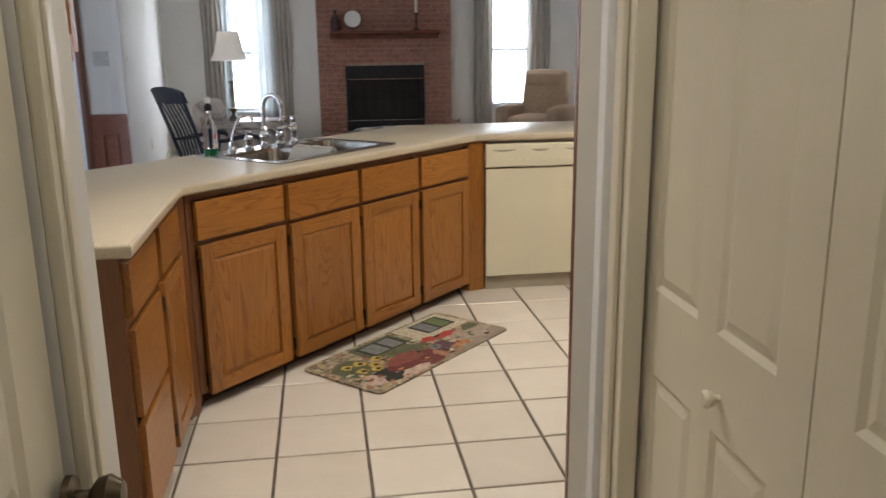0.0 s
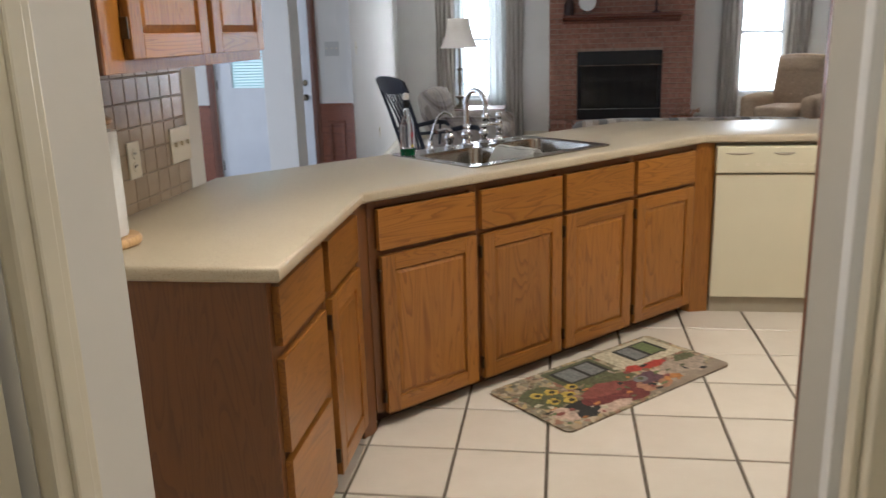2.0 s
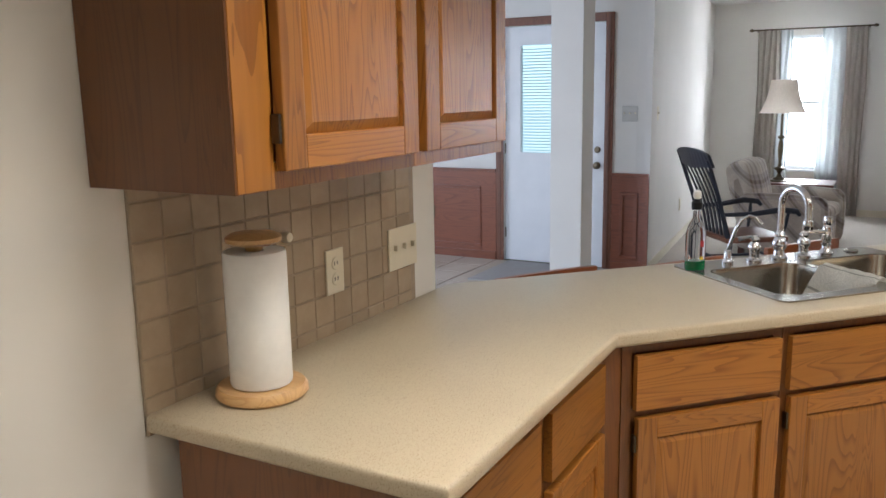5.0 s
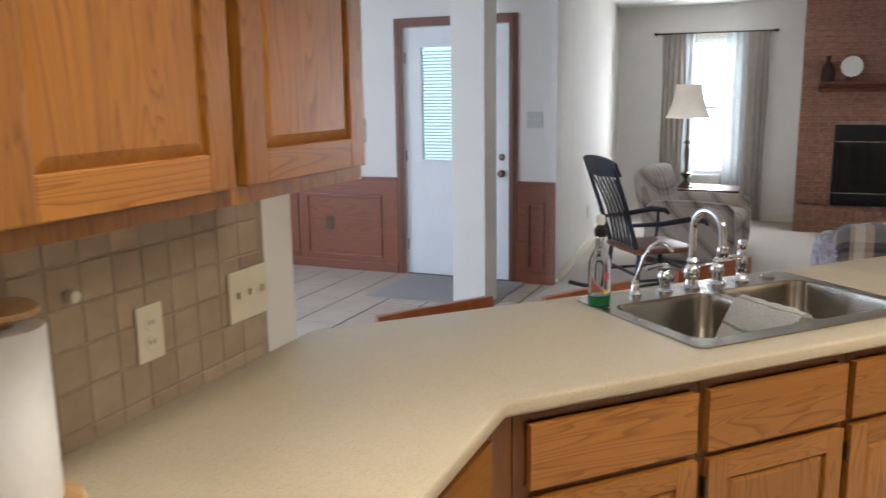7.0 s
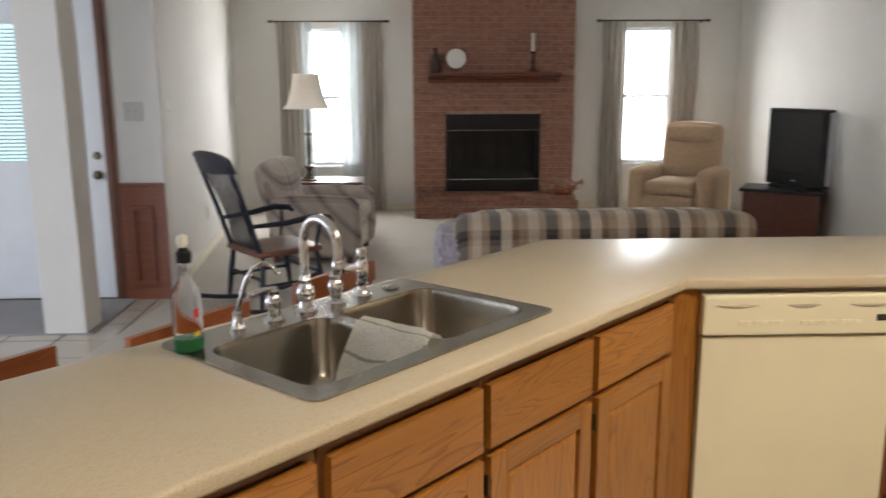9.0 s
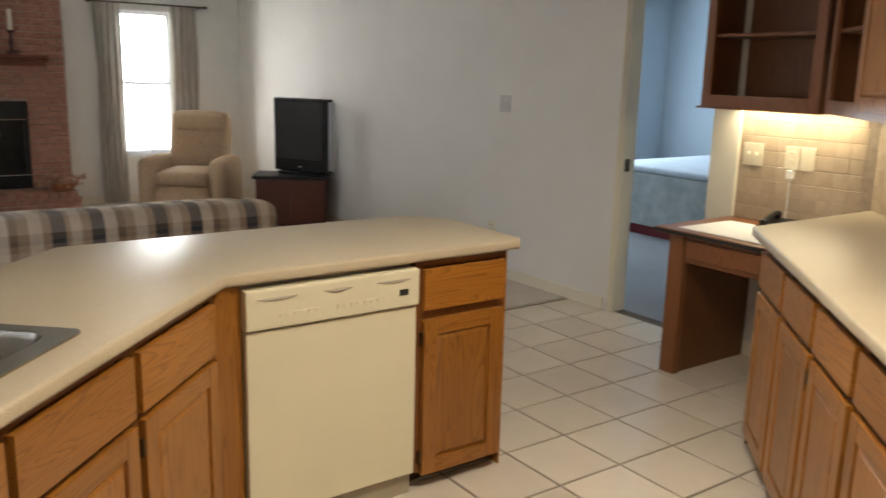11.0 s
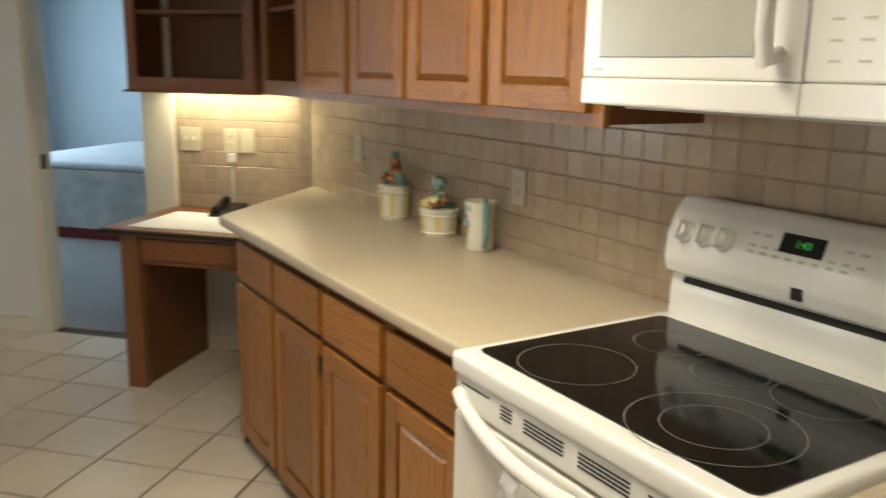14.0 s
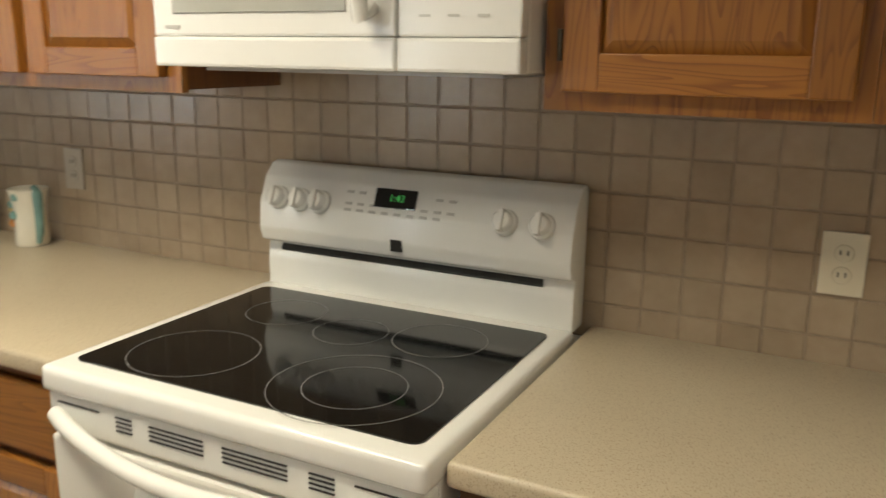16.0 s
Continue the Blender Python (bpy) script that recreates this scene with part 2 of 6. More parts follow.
firebox_mat = plain("dark_firebox", (0.010, 0.009, 0.008), 0.9, 0, 0.3)
chrome = plain("chrome", (0.66, 0.66, 0.68), 0.08, 1.0, 0.02)
steel = plain("brushed_steel", (0.38, 0.355, 0.31), 0.22, 1.0, 0.06, 40)
bronze = plain("aged_bronze", (0.12, 0.095, 0.065), 0.35, 1.0, 0.2)
enamel = plain("white_enamel", (0.82, 0.815, 0.775), 0.16, 0, 0.02, 5)
bisque = plain("bisque_enamel", (0.69, 0.645, 0.475), 0.3, 0, 0.02, 5)
bisque_dark = plain("bisque_toe_panel", (0.36, 0.32, 0.24), 0.6)
grey_mark = plain("grey_print", (0.52, 0.51, 0.48), 0.5)
ring_mark = plain("ring_print", (0.16, 0.16, 0.16), 0.25)
plate_grey = plain("off_white_plastic", (0.55, 0.54, 0.51), 0.4, 0, 0.03)
ivory = plain("ivory_plastic", (0.74, 0.68, 0.53), 0.35, 0, 0.03)
dark_slot = plain("dark_slot", (0.02, 0.018, 0.015), 0.7)
paper_mat = plain("paper_towel", (0.86, 0.86, 0.85), 0.95, 0, 0.02, 60, 0.6)
cloth_white = plain("white_cloth", (0.88, 0.88, 0.85), 0.95, 0, 0.04, 60, 0.5)
clear_glass = glassy("clear_glass", (1, 1, 1), 0.0, 1.12)
pane_glass = glassy("window_glass", (0.97, 0.99, 1.0), 0.0, 1.1)
green_soap = plain("green_soap", (0.01, 0.16, 0.05), 0.15, 0, 0.1)
navy_paint = plain("navy_black_paint", (0.018, 0.022, 0.034), 0.3, 0, 0.2)
tan_cloth = plain("tan_upholstery", (0.50, 0.36, 0.235), 0.95, 0, 0.1, 40, 0.6)
shade_cloth = sheer("lampshade_linen", (0.90, 0.84, 0.76), 0.45)
drape_cloth = sheer("taupe_drape", (0.47, 0.43, 0.375), 0.14)
sheer_cloth = sheer("sheer_white_panel", (0.52, 0.56, 0.57), 0.10)
blind_mat = sheer("blind_vinyl", (0.86, 0.88, 0.88), 0.55)
outside_glow = glowing("bright_daylight", (0.78, 0.94, 1.0), 0.98)
garden_glow = glowing("pale_garden_daylight", (0.60, 0.77, 0.79), 0.95)
screen_mat = plain("tv_screen", (0.008, 0.008, 0.010), 0.2, 0, 0.1)
silver = plain("silver_plastic", (0.42, 0.42, 0.44), 0.35, 0.4)
green_led = glowing("green_digits", (0.08, 0.6, 0.12), 0.35)
# glow for the two added ceiling fixtures, neither of them in view
lamp_glow = glowing("unseen_lamp_diffuser", (1.0, 0.86, 0.66), 2.0)
ceramic_white = plain("ceramic_cream", (0.76, 0.72, 0.60), 0.2, 0, 0.05)
ceramic_yellow = plain("ceramic_yellow", (0.70, 0.58, 0.24), 0.2, 0, 0.1)
ceramic_teal = plain("ceramic_teal", (0.17, 0.30, 0.27), 0.2, 0, 0.3, 30)
ceramic_orange = plain("ceramic_orange", (0.50, 0.21, 0.06), 0.25, 0, 0.3, 40)
ceramic_brown = plain("ceramic_brown", (0.17, 0.07, 0.035), 0.25, 0, 0.3, 40)
quilt_mat = glazed("quilt_cloth", (0.48, 0.52, 0.50), (0.70, 0.72, 0.70), 0.95, 9, 0.3)
quilt_top = plain("pale_bedspread", (0.74, 0.80, 0.86), 0.95, 0, 0.05, 8, 0.3)
maroon = plain("maroon_cloth", (0.20, 0.035, 0.04), 0.95, 0, 0.15, 30, 0.4)
dried = plain("dried_flowers", (0.46, 0.27, 0.19), 0.9, 0, 0.4, 60, 0.4)
CREAM, TAN, CHAR, TAUPE, SLATE = (0.47, 0.42, 0.35), (0.36, 0.275, 0.18), (0.10, 0.098, 0.10), (0.28, 0.235, 0.19), (0.18, 0.19, 0.20)
PLAID = [(0.0, TAUPE), (0.13, CREAM), (0.155, TAN), (0.40, CREAM), (0.43, CHAR), (0.60, CREAM), (0.63, TAUPE), (0.78, CHAR), (0.93, CREAM)]
SOFA_TAN, SOFA_CREAM, SOFA_BROWN, SOFA_CHAR = (0.36, 0.265, 0.18), (0.60, 0.51, 0.41), (0.20, 0.135, 0.085), (0.035, 0.037, 0.042)
plaid_mat = woven("plaid_upholstery", [(0.0, SOFA_TAN), (0.10, SOFA_CREAM), (0.22, SOFA_TAN), (0.30, SOFA_CHAR), (0.43, SOFA_TAN), (0.48, SOFA_CREAM), (0.58, SOFA_TAN), (0.67, SOFA_CHAR), (0.80, SOFA_CREAM), (0.92, SOFA_BROWN)], 0.525,
                  cross=[(0.0, SOFA_CREAM), (0.42, SOFA_TAN), (0.55, SOFA_CHAR), (0.64, SOFA_BROWN), (0.78, SOFA_CREAM)], crossperiod=0.27, crossmix=0.26)
striped_cloth = woven("striped_dishcloth", [(0.0, (0.86, 0.85, 0.80)), (0.70, (0.42, 0.42, 0.38)), (0.78, (0.86, 0.85, 0.80))], 0.055)
ARM_CREAM, ARM_BROWN, ARM_LILAC = (0.60, 0.53, 0.46), (0.13, 0.085, 0.065), (0.36, 0.31, 0.30)
chair_plaid = woven("plaid_armchair_cloth", [(0.0, ARM_CREAM), (0.22, ARM_BROWN), (0.36, ARM_LILAC), (0.44, ARM_CREAM), (0.60, ARM_LILAC), (0.68, ARM_BROWN), (0.74, ARM_CREAM), (0.90, SOFA_TAN)], 0.30,
                    cross=[(0.0, ARM_CREAM), (0.42, ARM_LILAC), (0.54, ARM_BROWN), (0.64, ARM_LILAC), (0.78, ARM_CREAM)], crossperiod=0.25, crossmix=0.58, exact=True)


def rug_material():
    """A printed mat: a cottage garden in many small patches, with a brown path along one long side."""
    m, t, b = mat("printed_mat")
    v = coords(t)
    vo = nd(t, "TexVoronoi", Scale=48)
    no = nd(t, "TexNoise", Scale=9, Detail=4, Distortion=0.8)
    t.links.new(v, no.inputs["Vector"])
    mixv = t.nodes.new("ShaderNodeVectorMath")
    sc = t.nodes.new("ShaderNodeVectorMath")
    sc.operation = "SCALE"
    sc.inputs["Scale"].default_value = 0.06
    t.links.new(no.outputs["Color"], sc.inputs[0])
    t.links.new(v, mixv.inputs[0])
    t.links.new(sc.outputs[0], mixv.inputs[1])
    t.links.new(mixv.outputs[0], vo.inputs["Vector"])
    sep = t.nodes.new("ShaderNodeSeparateColor")
    t.links.new(vo.outputs["Color"], sep.inputs[0])
    fine = ramp(t, sep.outputs[0], [(0.0, (0.05, 0.05, 0.03)), (0.20, (0.34, 0.27, 0.17)), (0.42, (0.11, 0.12, 0.06)), (0.55, (0.24, 0.08, 0.055)),
                                    (0.66, (0.48, 0.41, 0.29)), (0.80, (0.16, 0.16, 0.13)), (0.92, (0.42, 0.28, 0.09))], "CONSTANT")
    broad = ramp(t, no.outputs[0], [(0.36, (0.09, 0.09, 0.05)), (0.5, (0.40, 0.33, 0.22)), (0.66, (0.20, 0.11, 0.07))])
    patches = mixc(t, 0.45, fine, broad)
    sx = t.nodes.new("ShaderNodeSeparateXYZ")
    t.links.new(v, sx.inputs[0])
    edge = nd(t, "MapRange", From_Min=-0.17, From_Max=-0.13, To_Min=1.0, To_Max=0.0)
    t.links.new(sx.outputs[1], edge.inputs[0])
    far = nd(t, "MapRange", From_Min=-0.05, From_Max=0.1)
    t.links.new(sx.outputs[0], far.inputs[0])
    mu = t.nodes.new("ShaderNodeMath")
    mu.operation = "MULTIPLY"
    t.links.new(edge.outputs[0], mu.inputs[0])
    t.links.new(far.outputs[0], mu.inputs[1])
    path = ramp(t, no.outputs[0], [(0.35, (0.20, 0.16, 0.115)), (0.65, (0.29, 0.235, 0.175))])
    t.links.new(mixc(t, mu.outputs[0], patches, path), b.inputs["Base Color"])
    b.inputs["Roughness"].default_value = 0.85
    nf = nd(t, "TexNoise", Scale=400, Detail=2)
    t.links.new(v, nf.inputs["Vector"])
    bump(t, b, nf.outputs[0], 0.4, 0.002)
    return m


rug_mat = rug_material()


# ---- shape helpers ----
def box(bm, x0, x1, y0, y1, z0, z1):
    vs = [bm.verts.new((x, y, z)) for x in (x0, x1) for y in (y0, y1) for z in (z0, z1)]
    for f in ((0, 1, 3, 2), (4, 6, 7, 5), (0, 4, 5, 1), (2, 3, 7, 6), (0, 2, 6, 4), (1, 5, 7, 3)):
        bm.faces.new([vs[i] for i in f])


def boxes(*bs, bev=0.0, seg=2):
    bm = bmesh.new()
    for b_ in bs:
        box(bm, *b_)
    if bev:
        bmesh.ops.bevel(bm, geom=bm.edges[:], offset=bev, segments=seg, profile=0.6, affect="EDGES", clamp_overlap=True)
    return bm


def prism(pts, z0, z1, bev=0.0, seg=2):
    bm = bmesh.new()
    lo = [bm.verts.new((x, y, z0)) for x, y in pts]
    hi = [bm.verts.new((x, y, z1)) for x, y in pts]
    bm.faces.new(lo[::-1])
    bm.faces.new(hi)
    for i in range(len(pts)):
        j = (i + 1) % len(pts)
        bm.faces.new((lo[i], lo[j], hi[j], hi[i]))
    if bev:
        bmesh.ops.bevel(bm, geom=bm.edges[:], offset=bev, segments=seg, profile=0.6, affect="EDGES", clamp_overlap=True)
    return bm


def side_prism(pts, x0, x1, bev=0.0, seg=2):
    """A prism along x from an outline in y and z."""
    bm = bmesh.new()
    lo = [bm.verts.new((x0, y, z)) for y, z in pts]
    hi = [bm.verts.new((x1, y, z)) for y, z in pts]
    bm.faces.new(lo[::-1])
    bm.faces.new(hi)
    for i in range(len(pts)):
        j = (i + 1) % len(pts)
        bm.faces.new((lo[i], lo[j], hi[j], hi[i]))
    bmesh.ops.recalc_face_normals(bm, faces=bm.faces)
    if bev:
        bmesh.ops.bevel(bm, geom=bm.edges[:], offset=bev, segments=seg, profile=0.6, affect="EDGES", clamp_overlap=True)
    return bm


def lathe(profile, n=24, at=(0, 0, 0), bm=None, sx=1.0, sy=1.0):
    bm = bm or bmesh.new()
    rings = []
    for r, z in profile:
        if r < 1e-5:
            rings.append([bm.verts.new((at[0], at[1], at[2] + z))])
        else:
            rings.append([bm.verts.new((at[0] + sx * r * math.cos(a), at[1] + sy * r * math.sin(a), at[2] + z)) for a in (2 * math.pi * k / n for k in range(n))])
    for p, q in zip(rings, rings[1:]):
        for k in range(n):
            l = (k + 1) % n
            if len(p) == 1 and len(q) == 1:
                continue
            if len(p) == 1:
                bm.faces.new((p[0], q[l], q[k]))
            elif len(q) == 1:
                bm.faces.new((p[k], p[l], q[0]))
            else:
                bm.faces.new((p[k], p[l], q[l], q[k]))
    bmesh.ops.recalc_face_normals(bm, faces=bm.faces)
    return bm


def tube(pts, r, n=10, bm=None):
    """A round bar through the points; r may be one radius or one for each point."""
    bm = bm or bmesh.new()
    pts = [Vector(p) for p in pts]
    rs = r if hasattr(r, "__len__") else [r] * len(pts)
    rings, side = [], None
    for i, p in enumerate(pts):
        d = (pts[min(i + 1, len(pts) - 1)] - pts[max(i - 1, 0)]).normalized()
        if side is None:
            side = d.orthogonal().normalized()
        side = (side - d * side.dot(d)).normalized()
        up = d.cross(side)
        rings.append([bm.verts.new(p + rs[i] * (math.cos(2 * math.pi * k / n) * side + math.sin(2 * math.pi * k / n) * up)) for k in range(n)])
    for a, c in zip(rings, rings[1:]):
        for k in range(n):
            l = (k + 1) % n
            bm.faces.new((a[k], a[l], c[l], c[k]))
    bm.faces.new(rings[0][::-1])
    bm.faces.new(rings[-1])
    bmesh.ops.recalc_face_normals(bm, faces=bm.faces)
    return bm


def arc(cx, cz, r, a0, a1, n, y=0.0):
    return [(cx + r * math.cos(radians(a0 + (a1 - a0) * k / n)), y, cz + r * math.sin(radians(a0 + (a1 - a0) * k / n))) for k in range(n + 1)]


def part(name, bm, material, parent=None, label="", smooth=False):
    me = bpy.data.meshes.new(name)
    bm.to_mesh(me)
    bm.free()
    me.materials.append(material)
    if smooth:
        for p in me.polygons:
            p.use_smooth = True
        me.set_sharp_from_angle(angle=radians(40))
    ob = new(name, me)
    ob.parent = parent
    if label:
        ob["label"] = label
    return ob


def thing(name, m, label, category, group="", kind=""):
    ob = new(name)
    ob.empty_display_size = 0.1
    ob.matrix_world = m
    return tagged(ob, label, category, group, kind)


def single(name, bm, material, label, category="", m=None, kind="", group="", smooth=False):
    ob = part(name, bm, material, None, "", smooth)
    if m is not None:
        ob.matrix_world = m
    return tagged(ob, label, category, group, kind)


def pillow_box(x0, x1, y0, y1, z0, z1, bev=0.05, puff=0.02):
    """An upholstered block: rounded edges, slightly swollen faces."""
    bm = boxes((x0, x1, y0, y1, z0, z1), bev=bev, seg=3)
    bmesh.ops.subdivide_edges(bm, edges=[e for e in bm.edges if e.calc_length() > 0.12], cuts=3, use_grid_fill=True)
    c = Vector(((x0 + x1) / 2, (y0 + y1) / 2, (z0 + z1) / 2))
    h = Vector(((x1 - x0) / 2, (y1 - y0) / 2, (z1 - z0) / 2))
    for v in bm.verts:
        d = v.co - c
        u = [d[i] / h[i] for i in range(3)]
        for i in range(3):
            j, k = (i + 1) % 3, (i + 2) % 3
            v.co[i] += puff * u[i] * (1 - u[j] ** 2) * (1 - u[k] ** 2) + 0.003 * noise.noise(v.co * 9)
    return bm


# ---- the setting ----
ROOM_H = 2.46


def wall(name, p0, p1, th, material, holes=(), z1=ROOM_H, label="painted plaster wall"):
    """A wall whose room side lies on the right of the line from p0 to p1; holes are (from, to, bottom, top) along it."""
    a, b_ = Vector(p0), Vector(p1)
    L = (b_ - a).length
    xs = sorted({0.0, L, *[h[0] for h in holes], *[h[1] for h in holes]})
    zs = sorted({0.0, z1, *[h[2] for h in holes], *[h[3] for h in holes]})
    bm = bmesh.new()
    for xa, xb in zip(xs, xs[1:]):
        for za, zb in zip(zs, zs[1:]):
            if not any(h[0] <= xa and xb <= h[1] and h[2] <= za and zb <= h[3] for h in holes):
                box(bm, xa, xb, 0, th, za, zb)
    bmesh.ops.remove_doubles(bm, verts=bm.verts, dist=1e-5)
    d = b_ - a
    m = pose(a.x, a.y, 0, 0, 0, math.degrees(math.atan2(d.y, d.x)))
    return single(name, bm, material, label, "wall", m, "structure")


wall("wall_north", (-2.95, 7.15), (2.95, 7.15), 0.14, wall_paint, [(0.89, 1.45, 0.53, 2.07), (4.51, 5.05, 0.53, 2.07)], label="off-white living room wall with two windows")
wall("wall_east", (2.89, 7.15), (3.13, -0.27), 0.12, wall_paint, [(5.833, 6.503, 0, 2.05)], label="off-white wall with a bedroom doorway")
range_wall = wall("wall_range", (3.13, -0.27), (0.285, -3.115), 0.12, wall_paint, label="kitchen wall tiled above the counter")
wall("wall_stub", (0.285, -3.115), (-0.22, -2.70), 0.12, wall_paint, label="short off-white wall beside the hall opening")
wall("wall_hall_east", (-0.195, -2.86), (-0.195, -6.2), 0.12, wall_paint, [(0.03, 1.35, 0, 2.03)], label="hall wall with closet doors")
wall("wall_hall_west", (-1.177, -6.2), (-1.177, -3.31), 0.12, wall_paint, [(1.89, 2.69, 0, 2.03)], label="hall wall with a panelled door")
wall("wall_return", (-1.299, -3.31), (-2.02, -3.31), 0.12, wall_paint, label="off-white return wall beside the counter")
left_wall = wall("wall_west_kitchen", (-2.02, -3.31), (-2.02, -1.21), 0.11, wall_paint, label="kitchen wall tiled above the counter")
wall("wall_entry", (-6.3, 3.28), (-2.56, 3.28), 0.14, wall_paint, [(2.435, 3.355, 0, 2.045)], label="white entry wall with a front door")
wall("wall_west_living", (-2.56, 3.284), (-2.87, 7.15), 0.12, wall_paint, label="off-white living room side wall")
wall("wall_west_dining", (-6.3, -3.25), (-6.3, 3.28), 0.14, wall_paint, [(2.1, 4.7, 0.65, 2.1)], label="dining wall with a wide window")
# opening added unseen in this wall so the fill lamp can shine in
wall("wall_south_dining", (-2.132, -3.25), (-6.3, -3.25), 0.12, wall_paint, [(1.168, 2.968, 0.7, 2.1)], label="dining wall with an added window opening, out of view")
wall("wall_hall_south", (-0.195, -6.2), (-1.177, -6.2), 0.12, wall_paint)
wall("wall_bedroom_east", (7.6, 4.8), (7.6, -0.6), 0.12, bed_wall_paint, label="blue-grey bedroom wall")
wall("wall_bedroom_north", (3.17, 4.8), (7.6, 4.8), 0.12, bed_wall_paint, [(1.8, 3.1, 0.9, 2.05)], label="blue-grey bedroom wall with a window")
wall("wall_bedroom_south", (7.6, -0.6), (3.2, -0.6), 0.12, bed_wall_paint, label="blue-grey bedroom wall")
single("ceiling", boxes((-6.5, 7.8, -6.4, 7.4, ROOM_H, ROOM_H + 0.1)), ceiling_paint, "white textured ceiling", "ceiling", kind="structure")
floor = single("floor", boxes((-6.5, 3.19, -6.4, 7.4, -0.12, -0.006)), grout_mat, "beige ceramic tile floor with dark grout", "floor", kind="structure")
CARPET = [(-2.72, 1.72), (3.15, 1.72), (3.15, 7.2), (-2.95, 7.2), (-2.56, 3.26)]
single("carpet_floor", prism(CARPET, -0.02, 0.007), carpet_mat, "beige wall-to-wall carpet", "carpet", kind="structure")
single("bedroom_floor", boxes((3.19, 7.7, -0.7, 4.9, -0.12, 0.004)), bed_carpet, "grey bedroom carpet", "carpet", kind="structure")
ground = single("ground", boxes((-60, 60, -60, 60, -0.45, -0.16)), plain("lawn", (0.06, 0.10, 0.03), 0.95, 0, 0.4, 3, 0.5), "lawn outside the house", "ground", kind="structure")
for nm, m in (("backdrop", pose(-1.78, 8.4, 1.3)), ("backdrop", pose(1.83, 8.4, 1.3))):
    single(nm, boxes((-1.6, 1.6, 0, 0.02, -1.4, 1.6)), outside_glow, "bright white daylight outside", "backdrop", m, "structure")
single("backdrop", boxes((-2.6, 0.75, 0, 0.02, -1.4, 1.4)), garden_glow, "pale garden daylight outside", "backdrop", pose(-3.4, 4.2, 1.3), "structure")
# a white floor lip where tile meets carpet
DE = math.degrees(math.atan2(-7.42, 0.24))
for a0, a1 in ((0.02, 5.77), (6.70, 6.95)):
    single("baseboard", boxes((a0, a1, -0.014, -0.001, 0.0, 0.085), bev=0.003), cream_paint, "off-white baseboard", "baseboard", pose(2.89, 7.15, 0, 0, 0, DE), "structure")
for a0, a1 in ((-2.86, -0.86), (0.96, 2.88)):
    single("baseboard", boxes((a0, a1, 7.136, 7.149, 0.0, 0.085), bev=0.003), cream_paint, "off-white baseboard", "baseboard", kind="structure")
single("baseboard", boxes((0.02, 3.86, -0.014, -0.001, 0.0, 0.085), bev=0.003), cream_paint, "off-white baseboard", "baseboard", pose(-2.56, 3.284, 0, 0, 0, math.degrees(math.atan2(3.866, -0.31))), "structure")


def casing(name, m, w, h, material, label, cw=0.07, d=0.02, sides=(1, 1)):
    """Door trim round an opening: two uprights, a head and a moulded inner bead."""
    t_ = thing(name, m, label, "door frame", kind="structure")
    for on, x0 in zip(sides, (-cw, w)):
        if on:
            part("upright", boxes((x0, x0 + cw, -d, 0, 0, h + cw), bev=0.005), material, t_)
            part("bead", boxes((x0 + cw * 0.3, x0 + cw * 0.7, -d - 0.006, -d + 0.001, 0, h + cw * 0.6), bev=0.004), material, t_)
    part("head", boxes((0, w, -d, 0, h, h + cw), bev=0.005), material, t_)
    return t_


def six_panel(parent, w, h, th, material, cols=2, rows=((0.12, 0.72), (0.90, 1.58), (1.68, 1.92)), face=-1, name="door_leaf"):
    """A panelled leaf: sunk and raised fields on its room side."""
    leaf = part(name, boxes((0, w, 0.0075, th, 0, h)), material, parent)
    mx, gap = 0.085 * w / 0.6, 0.07 * w / 0.6
    pw = (w - 2 * mx - (cols - 1) * gap) / cols
    lines = [0.0] + [v for r_ in rows for v in r_] + [h]
    for x0, x1 in [(0, mx), (w - mx, w)] + [(mx + pw * c + gap * (c - 1), mx + pw * c + gap * c) for c in range(1, cols)]:
        part("stile", boxes((x0, x1, 0, 0.0074, 0, h)), material, leaf)
    for c in range(cols):
        x0 = mx + c * (pw + gap)
        for k in range(0, len(lines), 2):
            part("rail", boxes((x0, x0 + pw, 0, 0.0074, lines[k], lines[k + 1])), material, leaf)
        for z0, z1 in rows:
            pb = bmesh.new()
            f = pb.faces.new([pb.verts.new(p) for p in ((x0, 0.0, z0), (x0 + pw, 0.0, z0), (x0 + pw, 0.0, z1), (x0, 0.0, z1))])
            pb.normal_update()
            bmesh.ops.inset_region(pb, faces=[f], thickness=0.016 * w / 0.6, depth=-0.0065, use_boundary=True)
            bmesh.ops.inset_region(pb, faces=[f], thickness=0.004, depth=0.0)
            bmesh.ops.inset_region(pb, faces=[f], thickness=0.026 * w / 0.6, depth=0.0055)
            part("panel", pb, material, leaf)
    return leaf


# bedroom doorway in the east wall
bd = casing("door_frame_bedroom", pose(2.89, 7.15, 0, 0, 0, DE) @ pose(5.833, 0, 0), 0.67, 2.05, cream_paint, "cream painted trim round the bedroom doorway", 0.025, 0.012)
part("jamb", boxes((0, 0.014, 0, 0.12, 0, 2.05)), cream_paint, bd)
part("jamb", boxes((0.656, 0.67, 0, 0.12, 0, 2.05)), cream_paint, bd)
part("wide_trim", boxes((0.67, 0.845, -0.022, -0.001, 0, 2.05), bev=0.004), cream_paint, bd)
part("strike_plate", boxes((0.013, 0.0165, 0.03, 0.075, 0.92, 1.0)), bronze, bd, "bronze strike plate")

